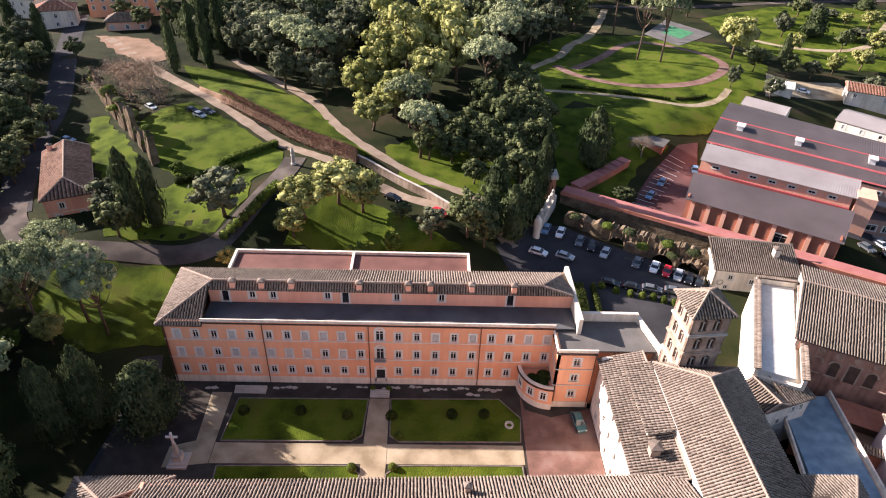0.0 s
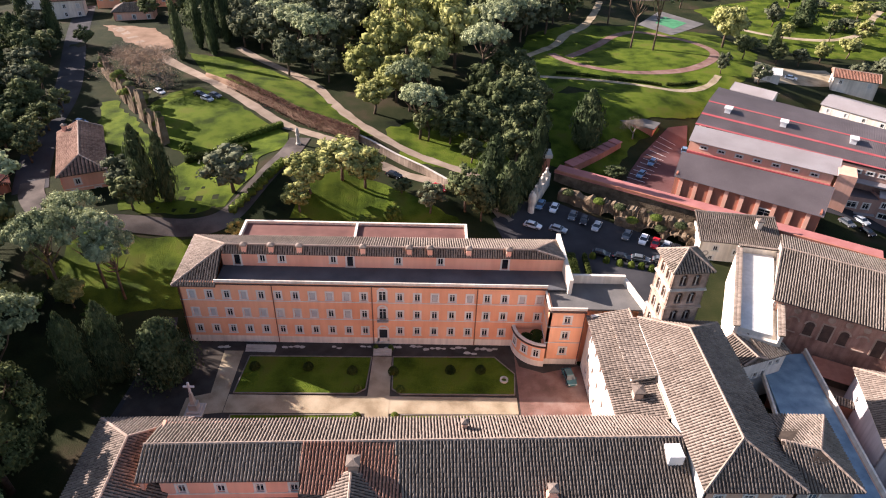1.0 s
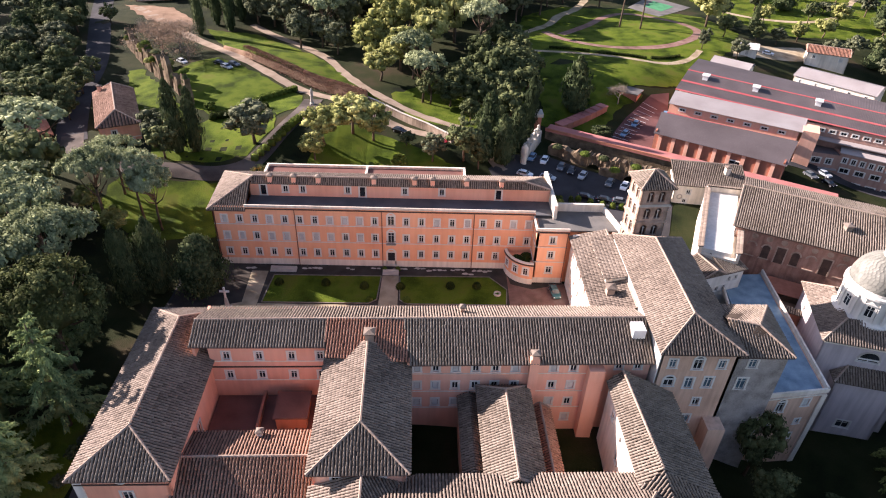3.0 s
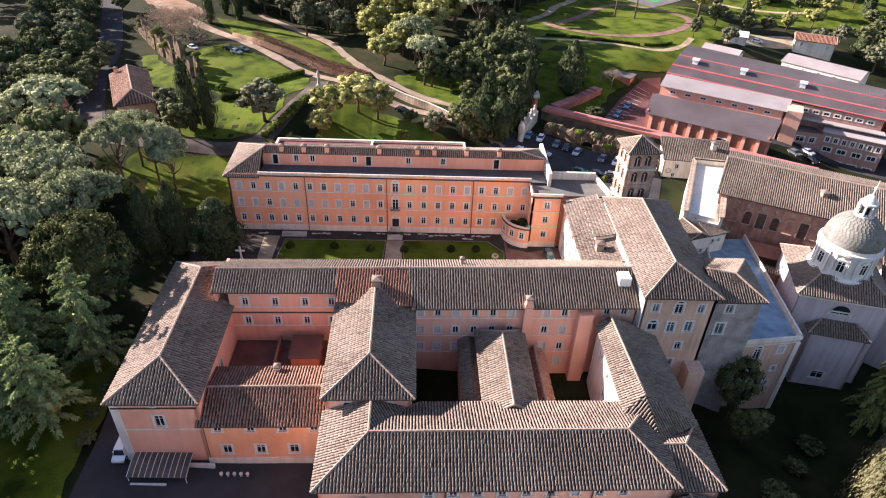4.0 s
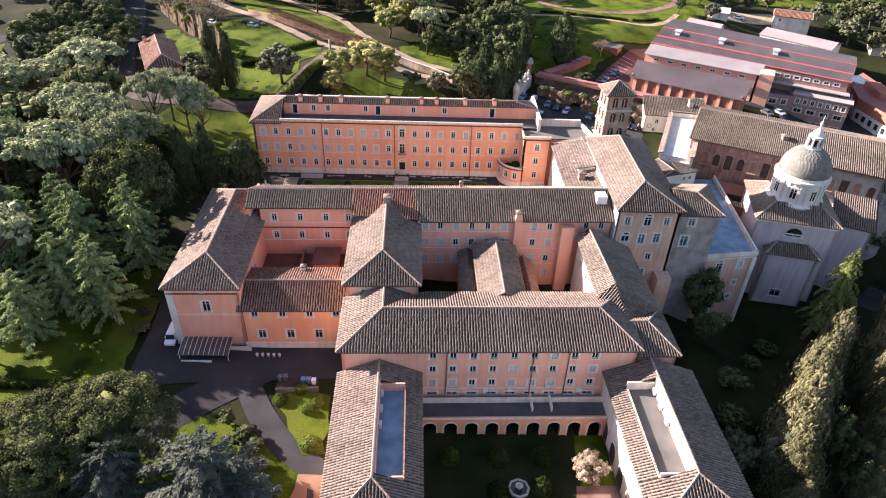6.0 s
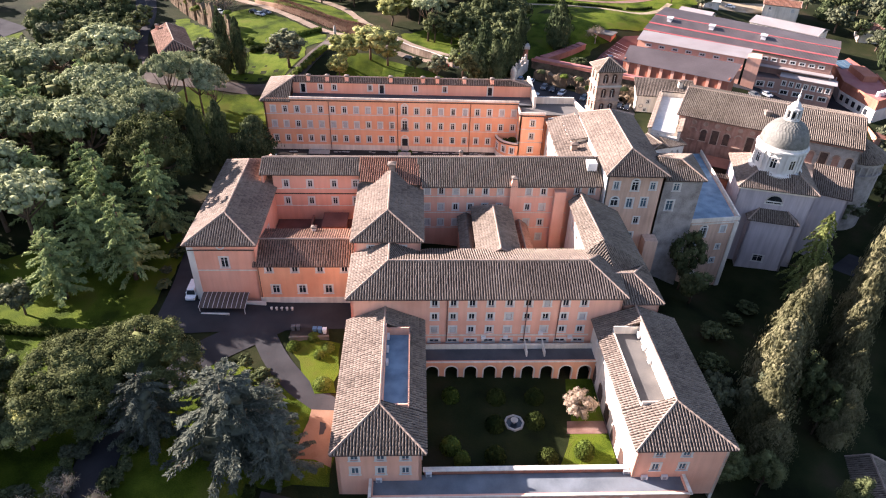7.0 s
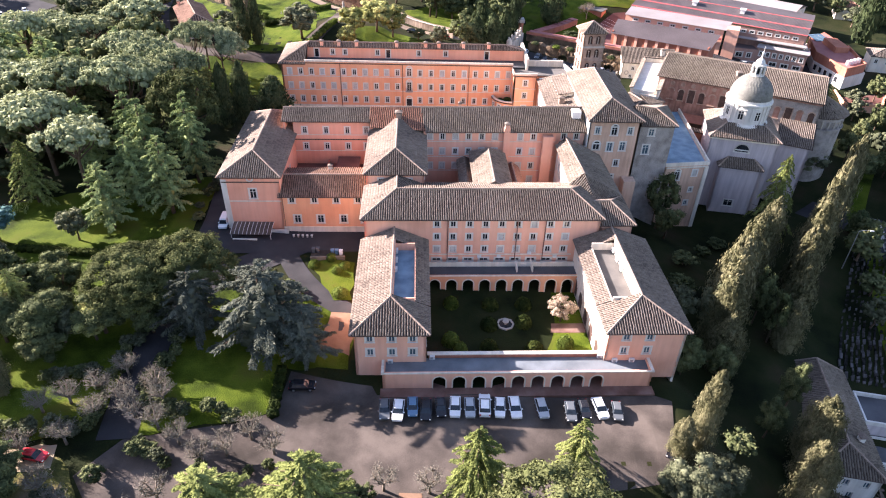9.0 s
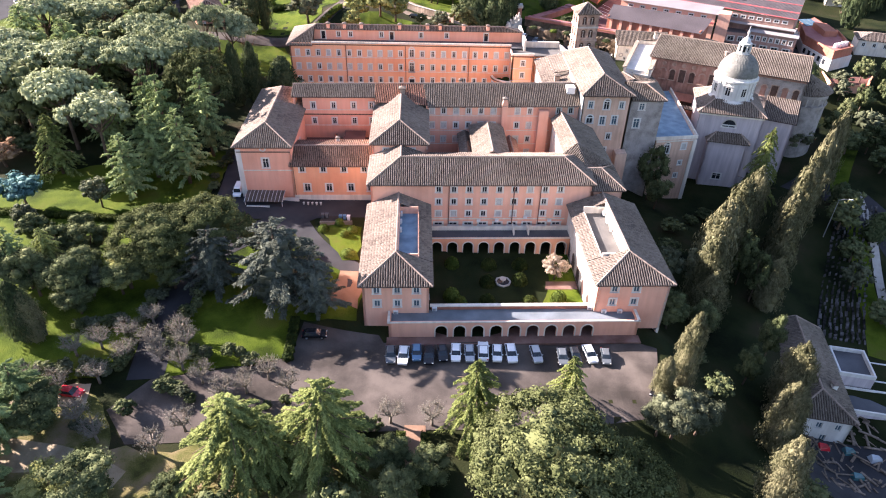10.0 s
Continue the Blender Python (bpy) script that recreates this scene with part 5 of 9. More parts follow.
def bell_tower():
    T = Building("bell_tower", (41.4, 190.8), "square brick bell tower with arcaded storeys and pyramid roof", "tower")
    K = turned(41.4, 190.7, 5.5)
    h = 2.85
    ze = 33.9
    levels = [16.0, 19.7, 23.4, 27.0, 30.5, ze]
    T.part("shaft", MB().prism([K(-h, -h), K(h, -h), K(h, h), K(-h, h)], 0, 16.0), TOWERBRICK)
    for j in range(5):
        z0, z1 = levels[j], levels[j + 1]
        # solid dark body that paints the storey's inner shade behind the bays
        core = MB().prism([K(-h + .55, -h + .55), K(h - .55, -h + .55), K(h - .55, h - .55), K(-h + .55, h - .55)], z0, z1)
        T.part("core", core, GUTTER_AND_SHADE)
        for side in range(4):
            S = lambda u, k, z, s=side: K(*((u, -h + k), (h - k, u), (-u, h - k), (-h + k, -u))[s], z)
            wallb = MB()
            bays = (-1.05, 1.05)
            r, spring = .62, z0 + 2.1
            zt = z1 - .42
            edges = [-h] + [e for c in bays for e in (c - r, c + r)] + [h]
            for i in range(0, len(edges), 2):
                wallb.hexa([S(edges[i], 0, z0), S(edges[i + 1], 0, z0), S(edges[i + 1], .5, z0), S(edges[i], .5, z0)],
                           [S(edges[i], 0, zt), S(edges[i + 1], 0, zt), S(edges[i + 1], .5, zt), S(edges[i], .5, zt)])
            for c in bays:
                n = 6
                wallb.hexa([S(c - r, 0, z0), S(c + r, 0, z0), S(c + r, .5, z0), S(c - r, .5, z0)], [S(c - r, 0, z0 + .5), S(c + r, 0, z0 + .5), S(c + r, .5, z0 + .5), S(c - r, .5, z0 + .5)])
                for i in range(n):
                    a0, a1 = math.pi * i / n, math.pi * (i + 1) / n
                    x0, x1 = c - r * math.cos(a0), c - r * math.cos(a1)
                    y0, y1 = spring + r * math.sin(a0), spring + r * math.sin(a1)
                    wallb.hexa([S(x0, 0, y0), S(x1, 0, y1), S(x1, .5, y1), S(x0, .5, y0)], [S(x0, 0, zt), S(x1, 0, zt), S(x1, .5, zt), S(x0, .5, zt)])
            T.part("arcade_face", wallb, TOWERBRICK)
            for c in bays:
                T.part("colonnette", MB().tube([S(c, .2, z0 + .5), S(c, .2, spring)], [.11, .1], 8).box(-.2, .2, -.2, .2, 0, .14, Matrix.Translation(S(c, .2, spring))), STONE)
        g = h + .22
        T.part("cornice", MB().prism([K(-g, -g), K(g, -g), K(g, g), K(-g, g)], z1 - .42, z1 - .2).prism([K(-g + .1, -g + .1), K(g - .1, -g + .1), K(g - .1, g - .1), K(-g + .1, g - .1)], z1 - .2, z1), STONE if j % 2 else TOWERBRICK)
    g = h + .55
    A, Bq, C, D, ap = K(-g, -g, ze), K(g, -g, ze), K(g, g, ze), K(-g, g, ze), K(0, 0, ze + 2.3)
    T.roof([[A, Bq, ap], [Bq, C, ap], [C, D, ap], [D, A, ap]], TILE_OLD, [(A, ap), (Bq, ap), (C, ap), (D, ap)], pitch=.45)


bell_tower()


def domed_chapel():
    K_ = Building("domed_chapel", (81, 177), "pale domed chapel with white drum, dark scaled dome and lantern", "chapel")
    K = turned(81.7, 177.7, -14)
    ze = 13.2
    s = 8.2
    for a, b in ((K(-s, -s), K(s, -s)), (K(s, -s), K(s, s))):
        K_.wall(a, b, -12, ze, LILAC, [(8.2, 9.7, 3.4, .5, "open")])
        K_.arch_head(a, b, 8.2, 9.95, 3.4, STONE)
    K_.wall(K(s, s), K(-s, s), -12, ze, LILAC)
    K_.wall(K(-s, s), K(-s, -s), -12, ze, LILAC, [(4, 10, .9, 1.3, "open")])
    for a, b in ((K(-s, -s), K(s, -s)), (K(s, -s), K(s, s)), (K(-s, s), K(-s, -s))):
        K_.band(a, b, ze - .7, ze - .1, CREAM, .3, "cornice")
    A, Bq, C, D = (K(x * (s + .6), y * (s + .6), ze) for x, y in ((-1, -1), (1, -1), (1, 1), (-1, 1)))
    q = 4.6
    a, b, c, d = (K(x * q, y * q, ze + 2.6) for x, y in ((-1, -1), (1, -1), (1, 1), (-1, 1)))
    K_.roof([[A, Bq, b, a], [Bq, C, c, b], [C, D, d, c], [D, A, a, d]], TILE, [(A, a), (Bq, b), (C, c), (D, d)])
    # projecting side bay with its own small roof
    K_.wall(K(-4.6, -s - 2.6), K(5.6, -s - 2.6), -12, 6.2, LILAC, [(4.6, -4.2, 2.2, 1.8, "open")])
    K_.wall(K(5.6, -s - 2.6), K(5.6, -s), -12, 6.2, LILAC)
    K_.wall(K(-4.6, -s), K(-4.6, -s - 2.6), -12, 6.2, LILAC)
    P, Qq, R, S = K(-5.1, -s - 3.1, 6.2), K(6.1, -s - 3.1, 6.2), K(3.6, -s, 8.0), K(-2.6, -s, 8.0)
    K_.roof([[P, Qq, R, S], [K(-5.1, -s, 6.2), P, S], [Qq, K(6.1, -s, 6.2), R]], TILE_OLD, [(P, S), (Qq, R)])
    cx, cy = K(0, 0)
    cy += 0
    K_.part("drum", MB().lathe(cx, cy, [(5.9, 14.2), (5.9, 15.4), (5.5, 15.6), (5.2, 15.9), (5.2, 20.4), (5.45, 20.5), (5.75, 20.7), (5.75, 21.2), (5.3, 21.3), (5.3, 21.9)], 48), WHITE)
    for i in range(8):
        ang = radians(-14 + 22.5 + 45 * i)
        m = Matrix.Translation((cx + 5.22 * math.cos(ang), cy + 5.22 * math.sin(ang), 18.1)) @ Matrix.Rotation(ang + math.pi / 2, 4, "Z")
        ms = window_meshes(1.3, 2.3)
        wo = part("window", ms[0], WHITE, K_.root, matrix=m)
        part("pane", ms[2], GLASS, wo, matrix=Matrix.Translation((0, -.21, 0)))
        part("sash", ms[1], FRAME, wo, matrix=Matrix.Translation((0, -.2, 0)))
        ped = MB().hexa([(-1.1, -.25, 1.45), (1.1, -.25, 1.45), (1.1, .1, 1.45), (-1.1, .1, 1.45)], [(-.1, -.2, 1.95), (.1, -.2, 1.95), (.1, .1, 1.95), (-.1, .1, 1.95)])
        part("pediment", ped, WHITE, wo)
        for off in (-.23, .23):
            a = radians(-14 + 45 * i) + off * .55
            px, py = cx + 5.3 * math.cos(a), cy + 5.3 * math.sin(a)
            K_.part("pilaster", MB().box(-.28, .28, -.16, .2, 15.9, 20.4, Matrix.Translation((px, py, 0)) @ Matrix.Rotation(a + math.pi / 2, 4, "Z")), WHITE)
    prof = [(5.15 * math.cos(t), 21.9 + 5.6 * math.sin(t)) for t in (math.pi / 2 * .86 * i / 12 for i in range(13))]
    K_.part("dome", MB().lathe(cx, cy, prof, 48), LEAD)
    sc = MB()
    for j in range(15):
        t = math.pi / 2 * .84 * j / 15
        t2 = t + math.pi / 2 * .84 / 15 * 1.1
        r, z, r2, z2 = 5.22 * math.cos(t), 21.9 + 5.66 * math.sin(t), 5.17 * math.cos(t2), 21.9 + 5.62 * math.sin(t2)
        n = max(8, int(r * 9))
        for i in range(n):
            a = math.tau * (i + .5 * (j % 2)) / n
            w = math.tau / n * .44
            sc.face((cx + r * math.cos(a - w), cy + r * math.sin(a - w), z), (cx + (r + .03) * math.cos(a), cy + (r + .03) * math.sin(a), z - .12), (cx + r * math.cos(a + w), cy + r * math.sin(a + w), z),
                    (cx + r2 * math.cos(a + w), cy + r2 * math.sin(a + w), z2), (cx + r2 * math.cos(a - w), cy + r2 * math.sin(a - w), z2))
    K_.part("scale_tiles", sc, LEAD, kind="stuff")
    K_.part("lantern", MB().lathe(cx, cy, [(1.7, 27.1), (1.7, 27.5), (1.25, 27.6), (1.25, 29.6), (1.6, 29.75), (1.6, 30.0), (1.2, 30.1), (1.1, 30.6), (.7, 31.2), (.2, 31.6), (.16, 32.2), (.32, 32.5), (.3, 32.9), (.06, 33.2), (.05, 34.4), (.01, 34.5)], 24), WHITE)
    for i in range(8):
        a = math.tau * (i + .5) / 8
        m = Matrix.Translation((cx + 1.27 * math.cos(a), cy + 1.27 * math.sin(a), 28.6)) @ Matrix.Rotation(a + math.pi / 2, 4, "Z")
        K_.part("lantern_window", MB().box(-.26, .26, -.02, .02, -.75, .75, m), GLASS)
        b = a + math.tau / 16
        K_.part("lantern_rib", MB().box(-.16, .16, -.35, .1, -1.0, 1.1, Matrix.Translation((cx + 1.35 * math.cos(b), cy + 1.35 * math.sin(b), 28.6)) @ Matrix.Rotation(b + math.pi / 2, 4, "Z")), WHITE)


domed_chapel()
# link roofs between chapel and basilica
X_ = Building("link_building", (93, 183), "low tiled link between chapel and basilica")
XW = turned(*LW(17.4, -18.6), LD)
for k in (((-4, -5.4), (4, -5.4)), ((4, -5.4), (4, 4.8)), ((-4, 4.8), (-4, -5.4))):
    X_.wall(XW(*k[0]), XW(*k[1]), -12, 9.6, LILAC)
X_.roof([[XW(-4.6, -6, 9.7), XW(4.6, -6, 9.7), XW(4.6, 4.8, 12.6), XW(-4.6, 4.8, 12.6)]], TILE, gutter=[(XW(-4.6, -6, 9.7), XW(4.6, -6, 9.7))])

# lodge beside the drive
LO = Building("lodge", (-84, 253), "pink two-storey lodge with hipped tiled roof")
OW = turned(-85.9, 255.2, 25)
LO.wall(OW(-5.0, -12.6), OW(4.6, -12.6), 9, 17.9, SALMON, [(3.4, 15.9, 1, 1.4, "open"), (2.2, 12.9, 1, 1.5, "open"), (7.2, 12.9, 1, 1.5, "open")])
LO.wall(OW(4.6, -12.6), OW(4.6, 13), 9, 17.9, SALMON, rows_of(spaced(4, 22, 5), (15.6, 12.4), 1, 1.4))
LO.wall(OW(4.6, 13), OW(-5, 13), 9, 17.9, SALMON)
LO.wall(OW(-5, 13), OW(-5, -12.6), 9, 17.9, SALMON)
LO.band(OW(-5.0, -12.6), OW(4.6, -12.6), 14.2, 14.4, CREAM)
LO.band(OW(-5.0, -12.6), OW(4.6, -12.6), 9, 11.2, CREAM, .06, "plinth")
f, c, g = hip(-5, 4.6, -12.6, 13, 18, 20.4, OW, "y", None, .01, .6)
LO.roof(f, TILE_BROWN, c, pitch=.8)
LO.chimney(*OW(-3.5, 11.5), 18.5, 20.8, .9)
SH = Building("garden_shed", (-103, 246), "low shed with red roof beside the drive")
SW2 = turned(-104, 247, 35)
for k in (((-2.2, -6), (2.2, -6)), ((2.2, -6), (2.2, 6)), ((2.2, 6), (-2.2, 6)), ((-2.2, 6), (-2.2, -6))):
    SH.wall(SW2(*k[0]), SW2(*k[1]), 8, 14.8, REDWALL)
f, c, g = hip(-2.2, 2.2, -6, 6, 14.9, 16.0, SW2, "y", .01, .01, .4)
SH.roof(f, TILE_RED)


def slab(A, Bp, C, D, up, n=10):
    """One sheet of even thickness over four corners that need not lie in one plane."""
    b = MB()
    for i in range(n + 1):
        p, q = A.lerp(Bp, i / n), D.lerp(C, i / n)
        b.v += [tuple(p), tuple(q), tuple(q + up), tuple(p + up)]
    b.f += [(3, 2, 1, 0), tuple(4 * n + k for k in range(4))]
    b.f += [(4 * i + k, 4 * i + (k + 1) % 4, 4 * i + 4 + (k + 1) % 4, 4 * i + 4 + k) for i in range(n) for k in range(4)]
    return b


def ribbed(B, A, Bp, C, D, material, n):
    """A sheet roof with standing ribs; A to Bp is the eaves."""
    A, Bp, C, D = (Vector(p) for p in (A, Bp, C, D))
    up = Vector((0, 0, .12))
    ro = B.part("roof", slab(A - up, Bp - up, C - up, D - up, up), material)
    b = MB()
    for i in range(n + 1):
        t = i / n
        b.bar(A.lerp(Bp, t) + up * .2, D.lerp(C, t) + up * .2, .08, .07)
    part("rib", b, material, ro)
    return ro


# covered ramp beside the red car park
RP = Building("covered_ramp", (48, 271), "long low covered ramp with red roof")
ra, rb, rn = Vector((39.6, 264.0)), Vector((56.4, 278.4)), Vector((-2.3, 2.7)) * .75
for i in range(8):
    p, q = ra.lerp(rb, i / 8), ra.lerp(rb, (i + .94) / 8)
    z = ground(p.x, p.y)
    RP.part("wall", MB().prism([(p.x, p.y), (q.x, q.y), (q.x + rn.x, q.y + rn.y), (p.x + rn.x, p.y + rn.y)], z - 1, z + 2.2), REDWALL)
    RP.part("roof", MB().prism([(p.x - rn.x * .1, p.y - rn.y * .1), (q.x - rn.x * .1, q.y - rn.y * .1), (q.x + rn.x * 1.1, q.y + rn.y * 1.1), (p.x + rn.x * 1.1, p.y + rn.y * 1.1)], z + 2.2, z + 2.42), REDROOF)
# halls beyond the lane
HB = Building("exhibition_hall", (80, 250), "brick-red hall with grey ribbed metal roof")
a, b, c, d = (63.6, 254.2), (93.1, 235.4), (100.1, 245.5), (68.1, 263.6)
HB.wall((64.2, 254.7), (93.0, 236.2), 3, 14.8, REDWALL, [(22.5, 11.2, 3.0, 2.6, "open")])
HB.wall((93.0, 236.2), (99.2, 245.6), 0, 15.6, REDWALL)
HB.wall((68.4, 262.8), (64.2, 254.7), 3, 15.6, REDWALL)
e = (Vector((93.0, 236.2)) - Vector((64.2, 254.7))).normalized()
n = Vector((e.y, -e.x))
for i in range(9):
    p = Vector((64.2, 254.7)) + e * (1.2 + 3.75 * i)
    q = p + e * 1.0
    HB.part("pier", MB().prism([(p.x, p.y), (q.x, q.y), (q.x + n.x * .3, q.y + n.y * .3), (p.x + n.x * .3, p.y + n.y * .3)], 4, 14.7), SALMON)
ribbed(HB, (*a, 15.0), (*b, 15.0), (*c, 17.5), (*d, 17.5), SHEET, 95)
HB2 = Building("exhibition_hall", (105, 275), "large hall with grey ribbed metal roof and red bands")
HB2.wall((73.2, 272.0), (104.2, 253.2), 4, 17.1, SALMON, rows_of(spaced(4, 32, 7), (15.6,), 1.6, .7, "open"))
HB2.wall((92, 303.6), (73.2, 272.0), 4, 17.1, SALMON)
HB2.part("gutter_band", MB().prism([(72.6, 271.0), (103.6, 252.2), (103.9, 252.8), (72.9, 271.6)], 13.6, 14.3), SHEET_RED)
ribbed(HB2, (72.6, 271.3, 17.2), (104.6, 252.2, 17.2), (109.6, 260.2, 18.0), (77.0, 279.6, 18.2), SHEET_PALE, 66)
r0, r1, e0, e1, k0, k1 = (84.6, 292, 21.0), (137.6, 257, 20.0), (77, 280, 18.4), (132, 247.8, 17.0), (92, 304, 20.6), (143, 266.6, 19.4)
ribbed(HB2, e0, e1, r1, r0, SHEET, 150)
ribbed(HB2, k1, k0, r0, r1, SHEET, 150)
HB2.wall((109, 261.2), (131.8, 248.4), 2, 16.9, SHADEDWALL, rows_of(spaced(2.5, 23, 8), (15.4,), 1.4, .8, "open"))
HB2.wall((131.8, 248.4), (142.8, 266.4), 0, 17.0, SHADEDWALL)
e0v, e1v, r0v, r1v = (Vector(q) for q in (e0, e1, r0, r1))
for t0, t1 in ((-.015, .03), (.40, .46), (.93, .96)):
    up = Vector((0, 0, .13))
    HB2.part("red_band", slab(e0v.lerp(r0v, t0), e1v.lerp(r1v, t0), e1v.lerp(r1v, t1), e0v.lerp(r0v, t1), up), SHEET_RED)
for t in (.10, .34, .62):
    p = e0v.lerp(r0v, .72).lerp(e1v.lerp(r1v, .72), t)
    vo = HB2.part("roof_vent", MB().box(-.8, .8, -1, 1, -.6, 1.0, Matrix.Translation(p) @ Matrix.Rotation(radians(-31), 4, "Z")), PLANTMETAL)
    part("cap", MB().box(-1.1, 1.1, -1.3, 1.3, 1.1, 1.4, Matrix.Translation(p) @ Matrix.Rotation(radians(-31), 4, "Z")), PLANTMETAL, vo)
HB2.part("stair_tower", MB().prism([(104.8, 252.6), (108.6, 250.6), (111.2, 256), (107.4, 258)], 2, 17.6), SALMON)
HB3 = Building("office_building", (120, 248), "salmon office building with pale flat canopies and window rows")
HB3.wall((109.6, 253.4), (117.4, 251.2), -4, 10.8, SHADEDWALL, [(2.2, 8.6, 2.2, 1.6, "open"), (5.6, 8.6, 1.4, 1.6, "open"), (3.4, 4.6, 4.0, 3.2, "open")])
HB3.wall((117.4, 251.2), (131.4, 243.0), -4, 11.6, SHADEDWALL, rows_of(spaced(1.4, 14.8, 7), (9.6,), 1.0, 1.5, "open") + rows_of(spaced(2.2, 14, 4), (6.6, 2.8), 2.2, 1.3, "open"))
HB3.wall((131.4, 243.0), (137, 252), -6, 11.6, SHADEDWALL)
HB3.wall((117.4, 256), (117.4, 251.2), -4, 11.6, SHADEDWALL)
HB3.part("canopy", MB().hexa([(116.8, 251.0, 11.7), (131.8, 242.2, 11.7), (133.4, 245.2, 12.3), (118.4, 254.0, 12.3)], [(116.8, 251.0, 11.9), (131.8, 242.2, 11.9), (133.4, 245.2, 12.5), (118.4, 254.0, 12.5)]), SHEET_PALE)
HB3.part("flat_roof", MB().prism([(109.8, 253.6), (117.2, 251.4), (120, 256), (112.5, 259)], 10.8, 11.0), SHEET)
HB3.part("flat_roof", MB().prism([(118.4, 254.1), (133.4, 245.3), (134.0, 246.6), (120.5, 255)], 11.7, 12.0), SHEET)
HB3.part("upper_storey", MB().prism([(110.6, 259.4), (131.4, 247.6), (132, 248.4), (111, 260.4)], 11.0, 13.4), SHADEDWALL)
HB3.part("canopy", MB().prism([(109.4, 257.6), (131.4, 244.9), (132.6, 247.6), (110.6, 260.2)], 13.4, 13.65), SHEET_PALE)
HB3.part("balcony_slab", MB().prism([(109.4, 252.4), (117.2, 250.2), (117.4, 251.1), (109.6, 253.3)], 6.4, 6.7), SHEET_PALE)
WR = Building("annex_building", (147, 250), "white building with red upper storey and roof tanks")
WR.part("wall", MB().prism([(139.6, 252), (141.4, 233.8), (152, 239.6), (157, 261), (158, 282), (146, 272)], -4, 7.0), WHITE)
WR.part("upper_wall", MB().prism([(139.9, 252.6), (141.7, 234.4), (151.6, 240), (156.4, 261), (157.4, 281), (146.2, 271)], 7.0, 9.3), REDWALL)
WR.part("terrace", MB().prism([(140.6, 252.4), (142.2, 235.6), (150.8, 240.6), (155.6, 261), (156.6, 279.6), (146.6, 269.6)], 9.3, 9.36), REDROOF)
for a, b in (((139.9, 252.6), (141.7, 234.4)), ((141.7, 234.4), (151.6, 240)), ((151.6, 240), (156.4, 261)), ((146.2, 271), (139.9, 252.6))):
    d = (Vector(b) - Vector(a)).normalized() * .35
    WR.part("parapet", MB().prism([a, b, (b[0] - d.y, b[1] + d.x), (a[0] - d.y, a[1] + d.x)], 9.36, 10.2), REDWALL)
for i in range(5):
    WR.part("window", MB().box(-.05, .05, -.7, .7, 4.4, 6.2, Matrix.Translation((139.75 + .29 * i, 250.0 - 3.1 * i, 0)) @ Matrix.Rotation(radians(5.6), 4, "Z")), GLASS)
for i in range(4):
    x, y = 145.6 + 1.7 * i, 241.0 + .9 * i
    WR.part("roof_tank", MB().lathe(x, y, [(.02, 11.0), (.7, 10.8), (.78, 9.36)], 14), PLANTMETAL)
WR.part("skylight_house", MB().prism([(147.6, 254), (152.6, 254), (153.6, 265), (149, 266)], 9.36, 11.4), REDWALL)
for i in range(3):
    x, y = 147.4 + 2.0 * i, 267.2 + .4 * i
    WR.part("solar_panel", MB().hexa([(x, y, 9.5), (x + 1.8, y + .4, 9.5), (x + 1.2, y + 7, 10.2), (x - .6, y + 6.6, 10.2)], [(x, y, 9.6), (x + 1.8, y + .4, 9.6), (x + 1.2, y + 7, 10.3), (x - .6, y + 6.6, 10.3)]), GLASS_SKY)
LT = Building("terraced_house", (146, 228), "low orange house with planted roof terrace")
LT.part("wall", MB().prism([(139, 233), (136.2, 221), (148, 218.6), (157, 231.4), (152, 239)], -6, 2.4), SALMON)
LT.part("terrace", MB().prism([(140, 232), (137.2, 222), (147.6, 219.8), (155.8, 231.2), (151.6, 237.6)], 2.4, 2.5), DECK_RED)
for a, b in (((136.2, 221), (148, 218.6)), ((148, 218.6), (157, 231.4)), ((139, 233), (136.2, 221))):
    d = (Vector(b) - Vector(a)).normalized() * .35
    LT.part("parapet", MB().prism([a, b, (b[0] - d.y, b[1] + d.x), (a[0] - d.y, a[1] + d.x)], 2.5, 3.4), ORANGE)
for x, y, w, d, h, deg, m, rf, lab in ((168, 252, 15, 9, 5, -20, CREAM, CANOPY, "house with dark sheet roof below the tall cypress"), (181, 310, 9, 7, 5, -15, CREAM, TILE_RED, "small cream house with brown tiled roof"),
                                       (192, 262, 14, 9, 5, 12, ORANGE, TILE_OLD, "ochre house with tiled roof")):
    S = turned(x, y, deg)
    G = Building("house", (x, y), lab)
    zg = ground(x, y)
    G.wall(S(-w / 2, -d / 2), S(w / 2, -d / 2), zg - 3, zg + h, m, rows_of(spaced(2, w - 2, int(w / 3.5)), (zg + h - 1.8,), 1, 1.4))
    for p, q in (((w / 2, -d / 2), (w / 2, d / 2)), ((w / 2, d / 2), (-w / 2, d / 2)), ((-w / 2, d / 2), (-w / 2, -d / 2))):
        G.wall(S(*p), S(*q), zg - 3, zg + h, m)
    f, c, g = hip(-w / 2, w / 2, -d / 2, d / 2, zg + h, zg + h + 1.8, S, "x", None, None, .5)
    G.roof(f, rf, c)
